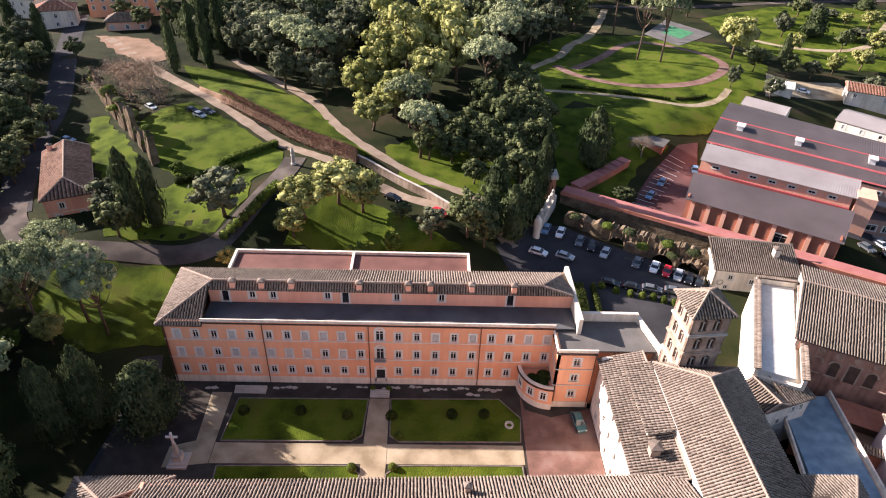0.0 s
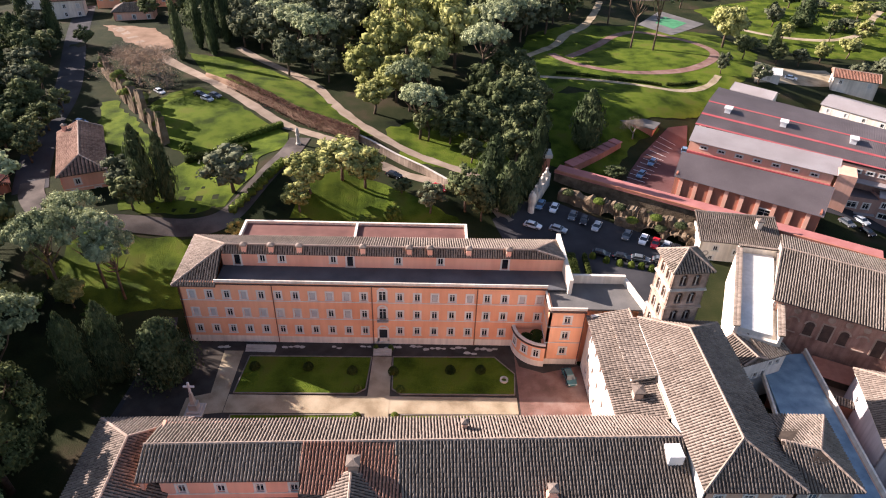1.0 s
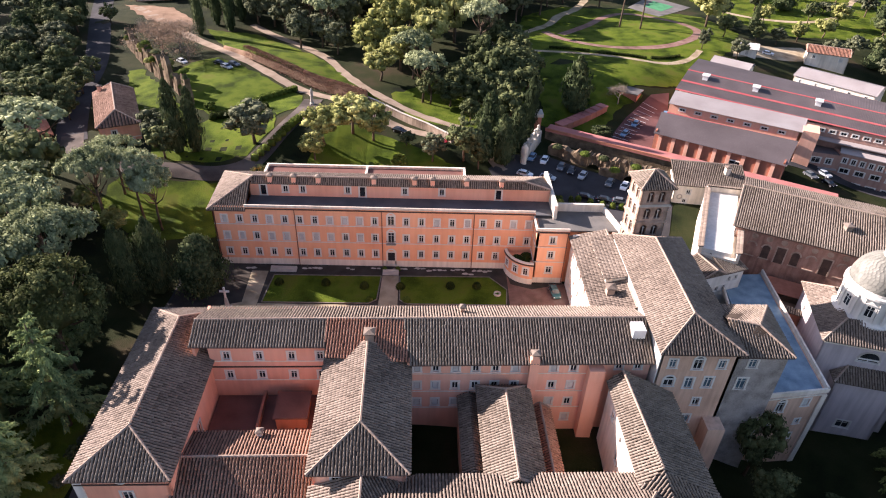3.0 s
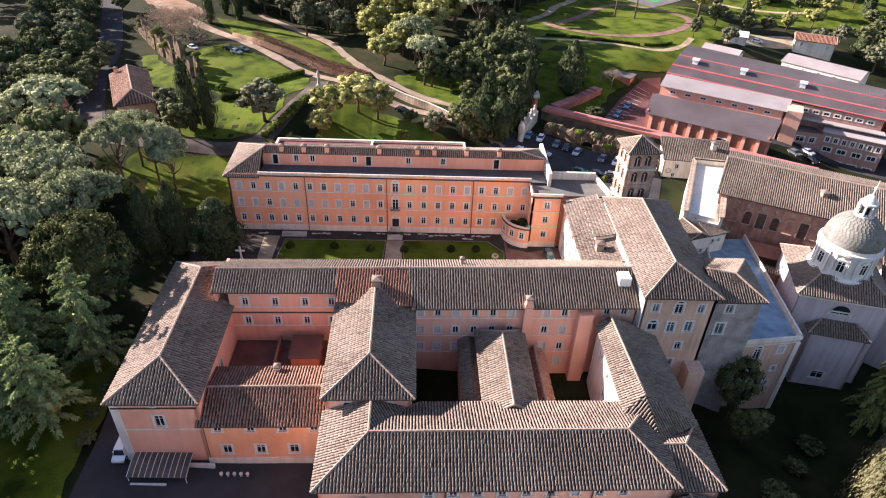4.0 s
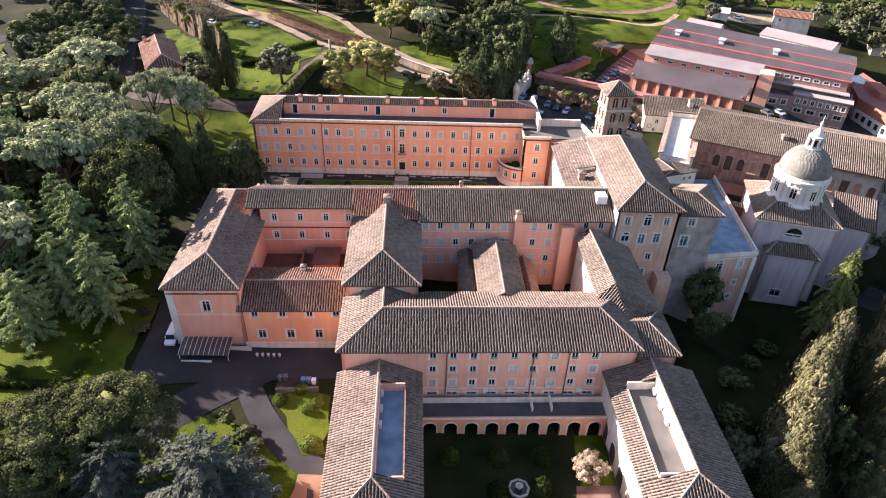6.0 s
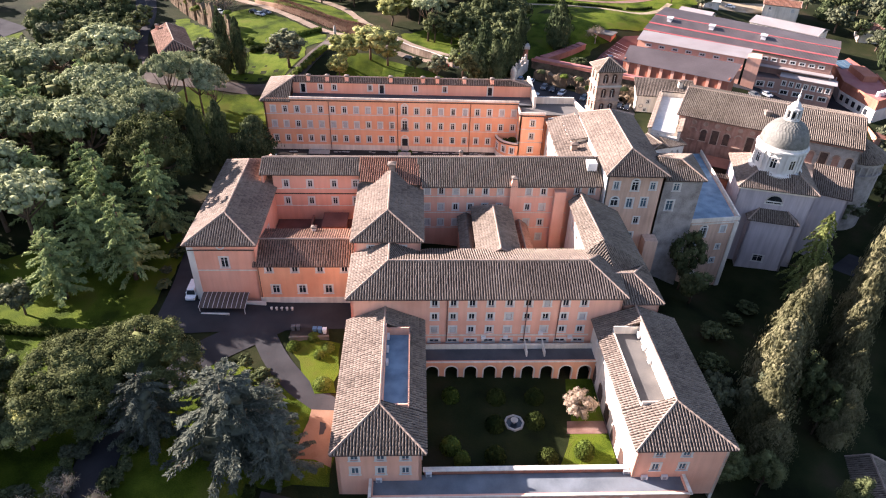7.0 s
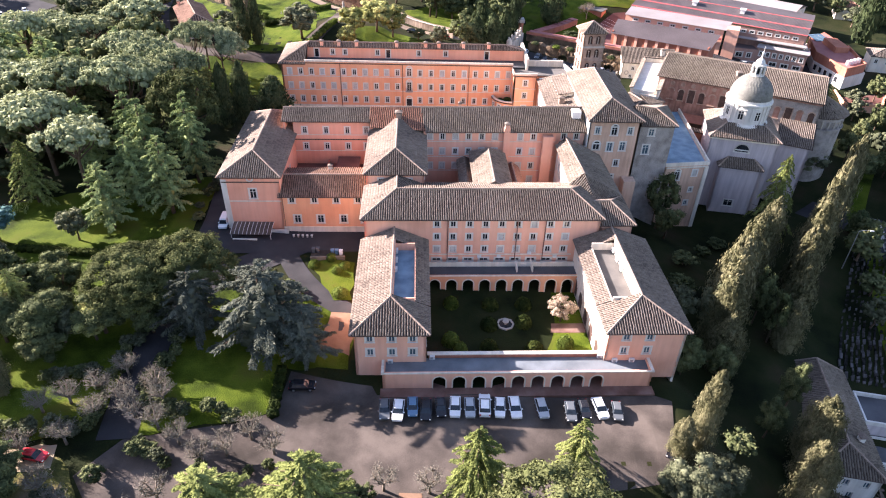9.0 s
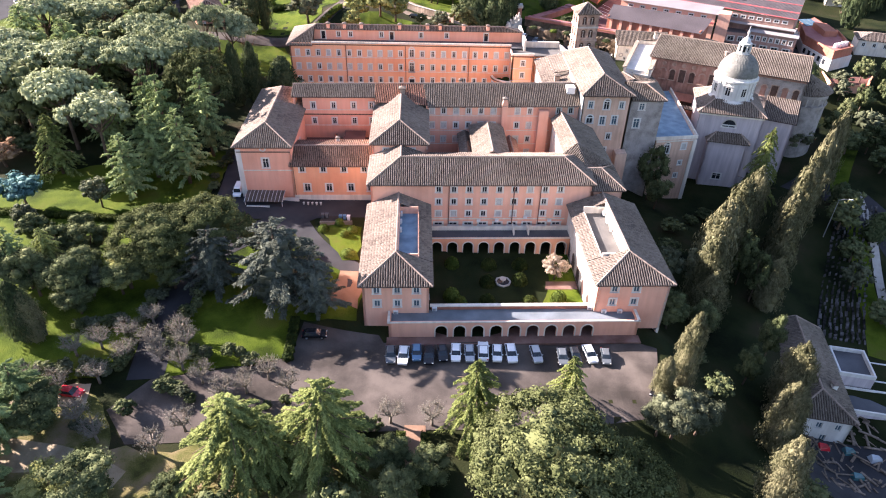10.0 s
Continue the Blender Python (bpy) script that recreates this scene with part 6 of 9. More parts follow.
# plain sheds at the edge of the park
for i, (x, y, w, d, z, deg, m, rf, lab) in enumerate(((108, 312, 13, 7, 16.5, -40, CREAM, SHEET_PALE, "pale shed with low gabled roof"), (141, 300, 26, 12, 15.5, -45, CREAM, SHEET_PALE, "long pale shed with gabled roof"),
                                                     (119, 326, 6, 5, 18.5, -20, WHITE, WHITE, "small white hut by the park"), (150, 327, 14, 9, 17.5, -25, CREAM, TILE_RED, "cream house with red tiled roof"))):
    S = turned(x, y, deg)
    G = Building("shed", (x, y), lab)
    for k in (((-w / 2, -d / 2), (w / 2, -d / 2)), ((w / 2, -d / 2), (w / 2, d / 2)), ((w / 2, d / 2), (-w / 2, d / 2)), ((-w / 2, d / 2), (-w / 2, -d / 2))):
        G.wall(S(*k[0]), S(*k[1]), ground(x, y) - 4, z, m, rows_of(spaced(2.5, w - 2.5, max(1, int(w / 5))), (z - 1.6,), .9, 1.2) if k[0][1] < 0 and k[1][1] < 0 else ())
    f, c, g = hip(-w / 2, w / 2, -d / 2, d / 2, z, z + 1.6, S, "x", .01, .01, .4)
    if rf is TILE_RED:
        G.roof(f, rf, c)
    else:
        ribbed(G, *f[0], rf, int(w * 1.2))
        ribbed(G, *f[1], rf, int(w * 1.2))
# pavilion by the red parking
PV = Building("garden_pavilion", (62, 290), "small orange pavilion with grey flat roof")
PW = turned(64, 289, -34)
for k in (((-5, -2.5), (5, -2.5)), ((5, -2.5), (5, 2.5)), ((5, 2.5), (-5, 2.5)), ((-5, 2.5), (-5, -2.5))):
    PV.wall(PW(*k[0]), PW(*k[1]), 8, 14.5, REDWALL)
PV.part("flat_roof", MB().prism([PW(-5.4, -2.9), PW(5.4, -2.9), PW(5.4, 2.9), PW(-5.4, 2.9)], 14.5, 14.8), DECK_LIGHT)

# lane walls with ruined arches along the square
RW = Building("ruined_arches", (50, 243), "ruined ancient brick arches below a red-roofed lane wall", "ruin")


def ruin_arch(p, q, z0, z1, centres, r):
    p, q = Vector(p), Vector(q)
    d = (q - p).normalized()
    n = Vector((-d.y, d.x))
    L = (q - p).length
    b = MB()

    def at(u, k, z):
        w = p + d * u + n * k
        return (w.x, w.y, z)
    rng = random.Random(3)
    us = sorted({0, L, *[c + r * math.cos(math.pi * i / 8) for c in centres for i in range(9)], *[i * 1.2 for i in range(int(L / 1.2))]})

    def soffit(u):
        return max([z0] + [z0 + 2.2 + math.sqrt(max(0, r * r - (u - ct) ** 2)) for ct in centres if abs(u - ct) < r - 1e-4])
    tops = [z1 + rng.uniform(-.7, .6) for _ in us]
    push = [rng.uniform(-.25, .25) for _ in us]
    for i in range(len(us) - 1):
        s0, s1 = us[i], us[i + 1]
        m = (s0 + s1) / 2
        under = any(abs(m - ct) < r for ct in centres)
        lo0, lo1 = (soffit(s0), soffit(s1)) if under else (z0, z0)
        if under and lo0 == z0:
            lo0 = z0 + 2.2
        if under and lo1 == z0:
            lo1 = z0 + 2.2
        b.face(at(s0, push[i], lo0), at(s1, push[i + 1], lo1), at(s1, .3 + push[i + 1], tops[i + 1]), at(s0, .3 + push[i], tops[i]))
        b.face(at(s0, .3 + push[i], tops[i]), at(s1, .3 + push[i + 1], tops[i + 1]), at(s1, 2.6, tops[i + 1]), at(s0, 2.6, tops[i]))
        b.face(at(s1, 2.6, lo1), at(s0, 2.6, lo0), at(s0, 2.6, tops[i]), at(s1, 2.6, tops[i + 1]))
        if under:
            b.face(at(s0, push[i], lo0), at(s0, 2.6, lo0), at(s1, 2.6, lo1), at(s1, push[i + 1], lo1))
    for ct in centres:
        for sg in (-1, 1):
            b.face(at(ct + sg * r, -.1, z0), at(ct + sg * r, 2.6, z0), at(ct + sg * r, 2.6, z0 + 2.25), at(ct + sg * r, -.1, z0 + 2.25))
    return b


RW.part("wall", ruin_arch((33.5, 250.2), (63, 233), 6, 12.2, (13.5, 18.8, 24, 29), 1.9), RUIN)
RW.part("wall", ruin_arch((46, 240.5), (64, 230.4), 6, 10.4, (9, 15), 2.4), RUIN)
LN = Building("lane_building", (60, 248), "long low building with red flat roof along the lane", "building")
LN.part("wall", MB().prism([(34, 259.5), (60, 244.5), (100, 221.5), (102, 225), (62, 248.3), (36, 263)], 5, 12.6), RUIN)
LN.part("roof", MB().prism([(33.8, 259.1), (60, 244), (100, 221), (102.2, 225.2), (62.2, 248.6), (36, 263.4)], 12.6, 12.9), REDROOF)
for a, b in (((33.8, 259.1), (60, 244)), ((60, 244), (100, 221))):
    LN.part("parapet", MB().prism([a, b, (b[0] + .25, b[1] + .4), (a[0] + .25, a[1] + .4)], 12.9, 13.5), REDWALL)
# old house at the square with a round window
AN = Building("old_house", (72, 230), "old cream house with tiled roof and round window")
AW = turned(62.2, 227.8, -8)
AN.wall(AW(0, 0), AW(17, 0), 3, 13.2, CREAM, [(3.5, 11.2, .9, 1.2, "open"), (3.0, 8.6, .8, 1.0, "open"), (8, 10.5, .9, 1.2, "open"), (12, 10.5, .9, 1.2, "open")])
AN.wall(AW(17, 0), AW(17, 8), 3, 13.2, CREAM)
AN.wall(AW(0, 8), AW(0, 0), 3, 13.2, CREAM)
A, Bq, C, D = AW(-.5, -.5, 13.2), AW(17.5, -.5, 13.2), AW(17.5, 8.6, 15.6), AW(-.5, 8.6, 15.6)
AN.roof([[A, Bq, C, D]], TILE_OLD, [(C, D)])
AN.part("round_window", MB().lathe(0, 0, [(.45, 0), (.75, 0), (.75, .1), (.45, .1), (.45, 0)], 16), STONE).matrix_basis = Matrix.Translation((*AW(1.6, -.06), 9.8)) @ Matrix.Rotation(math.pi / 2, 4, "X")
AN.chimney(*AW(13, 5), 14.4, 16.8, 1.2, CREAM)
# gate pillar and carved white wall at the square
GP = Building("gate_lodge", (29, 256), "white baroque gate wall with red pier", "gate")
GP.part("wall", MB().prism([(25.2, 243.5), (26.3, 243), (32.5, 257), (31.4, 257.6)], 8, 13.6), STONE)
for i in range(5):
    x, y = 25.7 + 1.35 * i, 243.2 + 3.05 * i
    GP.part("pier", MB().box(x - .55, x + .55, y - .55, y + .55, 8, 14.6), STONE)
    GP.part("finial", MB().lathe(x, y, [(.5, 14.6), (.6, 14.8), (.3, 15.2), (.42, 15.7), (.05, 16.2)], 10), STONE)
GP.part("scroll", MB().lathe(25.9, 243.2, [(.9, 9), (.7, 12), (1.0, 13.5), (.9, 14.8), (.4, 15.6), (.05, 15.9)], 12), CREAM)
GP.part("pier", MB().box(29.8, 32.6, 260.5, 263.5, 9, 16.2), REDWALL)
GP.part("cap", MB().box(29.4, 33.0, 260.1, 263.9, 16.2, 17.2), STONE)
# ruined aqueduct
AQ = Building("ruined_aqueduct", (-85, 290), "ruined ancient aqueduct piers with ivy on top", "ruin")
def ruin_pier(x, y, l, h, w=2.0, lean=.4):
    m = Matrix.Translation((x, y, ground(x, y) - 1)) @ Matrix.Rotation(radians(126), 4, "Z")
    rng = random.Random(int(x * 3))
    b = MB()
    n = max(3, int(l / .7))
    for i in range(n + 1):
        u = -l / 2 + l * i / n + rng.uniform(-.1, .1)
        top = h + 1 + rng.uniform(-1.6, .6) - (1.6 if i in (0, n) else 0)
        for k, zz in ((0, 0), (.3, top * .45), (.5, top * .8), (.62, top)):
            for sg in (-1, 1):
                b.v.append(tuple(m @ Vector((u, sg * (w / 2 * (1 - k * .45) + rng.uniform(-.18, .18)), zz + rng.uniform(-.15, .15) * (zz > 0)))))
    for i in range(n):
        o = 8 * i
        for k in range(3):
            b.f.append((o + 2 * k, o + 8 + 2 * k, o + 10 + 2 * k, o + 2 + 2 * k))
            b.f.append((o + 9 + 2 * k, o + 1 + 2 * k, o + 3 + 2 * k, o + 11 + 2 * k))
        b.f.append((o + 6, o + 14, o + 15, o + 7))
    for o in (0, 8 * n):
        for k in range(3):
            b.f.append((o + 2 * k, o + 2 * k + 1, o + 2 * k + 3, o + 2 * k + 2))
    AQ.part("pier", b, RUIN)


for q in ((-70.5, 267.8, 3.4, 9.2), (-75.6, 274.6, 4.2, 6.0), (-80.6, 281.3, 6.0, 8.6), (-87, 290, 8, 7.6), (-93.4, 299, 7, 8.4), (-99.5, 307.5, 8, 6.2), (-106, 317, 9, 7)):
    ruin_pier(*q)
# white house at the foot of the slope
ZH = Building("hillside_house", (77, 100), "white plastered house with tiled roof at the foot of the slope")
ZW = turned(76.4, 101.5, -12)
zz = -12.6
ZH.wall(ZW(-5, -13), ZW(5.6, -13), -26, zz, WHITE, rows_of((2, 5, 8.4), (-14.8,), 1, 1.5, "sky") + [(6.6, -18, 1, 1.5, "sky"), (3, -19.5, 2.2, 3, "open")])
ZH.wall(ZW(5.6, -13), ZW(5.6, 13), -26, zz, WHITE)
ZH.wall(ZW(-5, 13), ZW(-5, -13), -26, zz, WHITE, rows_of(spaced(4, 22, 5), (-15,), 1, 1.5))
ZH.wall(ZW(5.6, 13), ZW(-5, 13), -26, zz, WHITE)
f, c, g = hip(-5, 5.6, -13, 13, zz, zz + 2.6, ZW, "y", 5.5, .01, .6)
ZH.roof(f, TILE_OLD, c, gutter=g)
ZH.chimney(*ZW(3.2, -6), -12, -9.8, 1.0, WHITE)
ZT = Building("terrace_house", (94, 104), "white house with roof terraces and parapets at the slope foot")
for u0, u1, v0, v1, z in ((7, 14, 1, 9, -14.0), (7.4, 19, -6, .6, -17.2), (12, 21, 3, 9, -17.0)):
    ZT.part("body", MB().prism([ZW(u0, v0), ZW(u1, v0), ZW(u1, v1), ZW(u0, v1)], -28, z), LILAC)
    ZT.part("terrace", MB().prism([ZW(u0 + .4, v0 + .4), ZW(u1 - .4, v0 + .4), ZW(u1 - .4, v1 - .4), ZW(u0 + .4, v1 - .4)], z, z + .06), DECK)
    for q in ((u0, u1, v0, v0 + .35), (u0, u1, v1 - .35, v1), (u0, u0 + .35, v0 + .35, v1 - .35), (u1 - .35, u1, v0 + .35, v1 - .35)):
        ZT.part("parapet", MB().prism([ZW(q[0], q[2]), ZW(q[1], q[2]), ZW(q[1], q[3]), ZW(q[0], q[3])], z, z + .9), WHITE)

# ---- ground surfaces ----
drape("car_park", [(-24, 98.5), (-10, 96.5), (-9, 94.5), (37.5, 95.5), (41, 94), (38.5, 84), (36, 79), (20, 76), (-4, 75), (-30, 73), (-47, 72), (-52, 78), (-47, 84), (-30, 87.5), (-25, 90)], ASPHALT_LIGHT, .06,
      "worn asphalt car park in front of the arcade", "car park")
strip("drive", [(-48, 84), (-49, 96), (-49, 108), (-46, 118), (-38, 126), (-31, 131), (-24, 135.5), (-14.5, 136.5)], 6.0, ASPHALT, .09, "dark asphalt drive under trees", "road")
strip("drive", [(-31, 131), (-27, 124), (-22, 118), (-16, 113), (-15, 108)], 4.2, ASPHALT, .1, "dark asphalt drive beside the wing", "road")
strip("drive", [(-46, 118), (-48, 130), (-48.5, 142), (-49.5, 156), (-50, 172), (-48, 190), (-50, 204)], 5.0, ASPHALT, .08, "narrow asphalt drive beside the west block", "road")
drape("yard", [(-50, 139.5), (-50, 128), (-36, 130), (-14, 131.5), (-14, 139.2), (-32, 139)], ASPHALT, .12, "dark asphalt yard below the orange wall", "yard")
drape("bare_ground", [(-72, 71), (-64, 72.4), (-56, 71.5), (-50, 70), (-45, 67.4), (-46, 64.6), (-52, 65.6), (-58, 67), (-66, 66.2), (-72, 66)], GRAVEL, .07, "pale sandy ground under bare trees", "ground")
strip("drive", [(-56, 81), (-66, 79), (-80, 74), (-95, 66)], 4.5, GRAVEL, .08, "pale gravel drive with bare trees", "road")
drape("lawn", [(-46.5, 116), (-46, 85), (-38, 86.2), (-30, 87.8), (-25.4, 90), (-25, 99), (-14.5, 100), (-14.5, 112), (-20, 116), (-30, 122), (-38, 124)], GRASS, .05, "sunny mown lawn with tree shadows", "lawn")
drape("lawn", [(-52, 128), (-52.4, 108), (-52, 88), (-56, 84), (-75, 82), (-120, 90), (-125, 130), (-90, 150), (-52, 160)], GRASS, .04, "shaded lawn under pines", "lawn")
drape("lawn", [(-24.5, 127.5), (-16, 127.5), (-15.5, 116.5), (-19, 116.2), (-22, 121)], GRASS, .16, "small kerbed lawn with shrubs", "lawn")
drape("bare_ground", [(-19, 113), (-14.8, 113), (-14.6, 103), (-20, 104)], CLAYEARTH, .12, "reddish bare ground beside the wing", "ground")
strip("path", [(-2.7, 76), (-2.8, 66), (-3, 52), (-4, 36)], 3.4, CLAYEARTH, .08, "reddish earth path between hedges")
drape("rough_grass", [(-78, 88), (-62, 83), (-53, 79), (-49, 71), (-30, 72), (-4, 73.5), (-4, 50), (-30, 46), (-62, 50), (-78, 68)], DRYGRASS, .03, "dry winter grass with bare patches under trees", "lawn")
# cloister garden
drape("cloister_lawn", [W(-1.4, 101), W(29, 101), W(29, 122), W(-1.4, 122)], GRASS, .0, "shaded cloister lawn", "lawn", level=.12)
for q in ([(12.2, 101), (15.4, 101), (15.4, 122), (12.2, 122)], [(-1.2, 109.8), (12, 109.8), (12, 112.4), (-1.2, 112.4)], [(15.6, 109.8), (29, 109.8), (29, 112.4), (15.6, 112.4)]):
    drape("path", [W(*p) for p in q], REDPAVING, .0, "reddish paved cloister path", "path", level=.17)
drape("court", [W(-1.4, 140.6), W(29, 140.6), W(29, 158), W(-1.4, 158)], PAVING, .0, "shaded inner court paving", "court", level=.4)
drape("court", [W(-32, 149.3), W(-14, 149.3), W(-14, 160.4), W(-32, 160.4)], DECK_RED, .0, "red-paved roof court", "court", level=9.6)
# formal garden between the ranges
shrub_spots = []
drape("garden_court", [(-50, 170.5), (-50, 201), (-43.7, 199.4), (22, 199.4), (29.4, 194), (29.4, 170), (-34, 169.5)], PAVING, .0, "stone-paved terrace along the facade, building shade darkened into its colour", "paving", level=7.0)
GARDEN = thing("formal_garden", (-7, 188, 7.0), "formal lawn parterres with pale gravel walk and stone kerbs", "garden")
# garden things are laid above the paving in thin layers
drape("gravel_walk", [(-33, 181.9), (16.8, 182.3), (16.8, 186.0), (-33, 185.9)], GRAVEL, .0, "pale gravel garden walk", "path", level=7.06)
drape("gravel_walk", [(-9.0, 171), (-5.6, 171), (-5.3, 181.9), (-5.5, 195.6), (-9.0, 195.6), (-9.3, 181.9)], GRAVEL, .0, "pale gravel cross walk", "path", level=7.09)
drape("gravel_walk", [(-40, 181.0), (-33.1, 181.9), (-33.1, 196.6), (-36.6, 196.6), (-36.2, 186.2), (-40, 185)], GRAVEL, .0, "pale gravel walk beside the garden", "path", level=7.045)
BEDS = ([(-32.3, 186.2), (-11.2, 186.4), (-9.6, 187.6), (-9.2, 195.4), (-31.6, 195.2)], [(-5.3, 195.5), (-5.0, 187.6), (-3.4, 186.4), (16.5, 186.6), (17.0, 191.6), (13.6, 195.8)],
        [(-31.6, 181.4), (-11.2, 181.7), (-9.3, 180.2), (-9.1, 171), (-31, 171)], [(-3.2, 181.8), (16.3, 182.0), (16.6, 171), (-5.4, 171), (-5.2, 180.2)])
for bed in BEDS:
    drape("garden_lawn", bed, GRASS, .0, "mown garden lawn edged with stone", "lawn", level=7.14)
    kb = MB()
    for a, b in zip(bed, bed[1:] + bed[:1]):
        kb.bar((*a, 7.14), (*b, 7.14), .2, .16)
    part("stone_kerb", kb, KERB, GARDEN)
for x, y, n in ((-7.3, 195.9, 3.4), (-30, 196.4, 5.5)):
    st = MB()
    for i in range(4):
        st.box(x - n / 2, x + n / 2, y + .35 * i, y + .35 * i + .36, 7.0, 7.15 + .14 * i)
    part("steps", st, STONE, GARDEN)
prng = random.Random(8)
for x, y, n in ((-24, 197.9, 4), (-16, 198, 2), (-10.5, 198.2, 2), (-5.4, 198.1, 3), (-1.1, 198.3, 2), (2.6, 197.9, 4), (7, 198.2, 3), (12.2, 198, 4), (9.2, 196.8, 2), (-37, 197.6, 2)):
    for i in range(n):
        px, py, rr = x + 1.1 * (i - (n - 1) / 2), y + prng.uniform(-.25, .25), prng.uniform(.5, .8)
        drape("worn_paving", [(px + rr * prng.uniform(.6, 1.2) * math.cos(math.tau * k / 9), py + rr * .55 * prng.uniform(.5, 1.2) * math.sin(math.tau * k / 9)) for k in range(9)], STONE, .0, "pale worn patch in the dark paving", "paving", level=7.03 + .002 * i)
for x, y in ((-30, 192.3), (-20.4, 192.4), (-12.4, 191.6), (-5.0, 191.6), (5.3, 192.1), (10.8, 192.2)):
    shrub_spots.append((x, y))
well = thing("stone_well", (14.9, 190, 7.14), "small round stone well curb on the lawn", "well")
part("curb", MB().lathe(14.9, 190, [(.5, 7.14), (.5, 7.5), (.75, 7.5), (.75, 7.1)], 16), STONE, well)
drape("brick_court", [(17.4, 197), (18, 193.6), (22.3, 192), (29.3, 194), (29.3, 170.5), (17.2, 170.5), (17.2, 186)], REDPAVING, .0, "reddish brick-paved entrance court", "paving", level=7.05)
# roads and paths to the north
drape("square", [(24, 247), (33, 249), (62, 231.5), (62, 226), (57, 212), (50, 203), (40, 203.5), (38, 214), (27, 216), (20, 226), (16, 238)], ASPHALT, .06, "dark asphalt square with parked cars", "square")
drape("red_car_park", [(52.5, 256.5), (60, 250), (66, 257), (76.5, 280), (80, 292), (73, 289), (62, 276), (56, 266)], REDASPHALT, .08, "red asphalt car park", "car park")
drape("lawn", [(38, 266), (50, 262), (58, 277), (70, 288), (62, 292), (36, 279), (33, 268)], GRASS, .07, "shaded grass beside the red car park", "lawn")
drape("asphalt_yard", [(98, 252), (118, 246), (135, 236), (150, 250), (128, 268), (112, 262)], ASPHALT, .06, "asphalt yard with parked cars", "yard")
drape("asphalt_yard", [(112, 322), (150, 330), (150, 345), (122, 345)], GRAVEL, .06, "gravel yard beside the sheds", "yard")
# one drive in two tones: dark for the shaded stretch, pale for the sunlit one
strip("drive", [(-150, 400), (-122, 326), (-113, 300), (-107, 276), (-99, 254), (-94, 243)], 8.0, ASPHALT, .08, "shaded asphalt drive past the lodge", "road")
strip("drive", [(-96, 248), (-92, 240), (-84, 232), (-74, 230.5), (-62, 231.5), (-52, 232.5), (-45, 236), (-39, 246), (-35, 258), (-34, 268)], 5.6, ASPHALT_LIGHT, .11, "asphalt drive in front of the lodge, sunlight painted as paler asphalt", "road")
drape("lawn", [(-72, 264), (-66, 254), (-74, 244), (-80, 262), (-92, 285), (-88, 288)], GRASS, .1, "bright lawn beside the aqueduct", "lawn")
drape("lawn", [(-69, 266), (-84, 288), (-80, 300), (-72, 304), (-60, 293), (-46, 279), (-38, 272), (-37, 262), (-46, 250)], GRASS, .08, "lawn below the aqueduct with long shadows", "lawn")
drape("lawn", [(-100.3, 297.3), (-96.2, 299.2), (-83.6, 279.4), (-70.9, 264.1), (-79, 258), (-92.5, 276.2)], GRASS, .11, "bright lawn between the drive and the aqueduct", "lawn")
drape("bare_slope", [(-128, 366), (-106, 362), (-90, 342), (-98, 336), (-112, 346)], EARTH, .1, "pale bare earth slope below far houses", "ground")
drape("lawn", [(-73, 246), (-66, 256), (-52, 263), (-42, 258), (-41.5, 248), (-47, 238.5), (-58, 236), (-70, 235)], GRASS, .05, "shaded grass beside the lodge", "lawn")
drape("lawn", [(-74, 227.5), (-52, 229), (-47, 222), (-47, 207), (-62, 205), (-78, 215)], GRASS, .06, "lawn beside the drive", "lawn")
drape("lawn", [(-31, 234), (-29, 246), (-20, 251), (-10, 248), (0, 241), (9, 234.5), (-11, 233)], GRASS, .06, "garden lawn behind the long building", "lawn")
strip("track", [(-121, 362), (-97, 336), (-78, 319), (-59.3, 297.3), (-44.2, 281.2), (-33, 272.5), (-20.3, 263.6), (-4.5, 252.5), (14, 244), (20, 238)], 3.4, TRACK, .1, "pale earth track beside the excavation", "road")
strip("track", [(-70, 345), (-39, 312), (-28, 294), (-17, 279), (-4, 266), (10, 256), (22, 250)], 3.2, TRACK, .1, "reddish earth track", "road")
drape("lawn", [(-86, 337), (-68, 312), (-52, 296), (-36, 284), (-20, 272), (-15, 274), (-24, 289), (-36, 305), (-50, 319), (-66, 334)], GRASS, .08, "grass verge between the tracks", "lawn")
drape("lawn", [(-6, 262), (20, 250), (28, 256), (20, 275), (0, 290), (-12, 280)], GRASS, .06, "shaded park lawn", "lawn")
drape("lawn", [(30, 270), (34, 300), (46, 312), (66, 300), (82, 296), (100, 312), (115, 330), (130, 360), (122, 385), (95, 395), (60, 392), (40, 372), (30, 335), (20, 300)], GRASS, .05, "wide park lawn crossed by paths", "lawn")
drape("lawn", [(33.5, 291), (36.7, 278), (50.7, 276.7), (59.5, 289.3), (80, 295), (86, 298.7), (61, 305), (40, 307)], GRASS, .07, "sunny park lawn beside the red car park", "lawn")
drape("lawn", [(130, 395), (150, 360), (190, 360), (240, 390), (250, 450), (170, 450), (128, 430)], GRASS, .05, "far park lawn", "lawn")
strip("park_path", [(24, 327), (36, 345), (49, 361), (56, 376), (66, 390), (76, 415), (84, 440)], 3.4, GRAVEL, .09, "pale park path")
strip("park_path", [(46, 350), (52, 338), (65, 328.5), (81, 329.5), (94, 332.5), (105, 343), (108.5, 355), (102.5, 371), (88, 383.5), (76, 376), (66, 362), (52, 346)], 3.6, REDPAVING, .1, "brown looping park path")
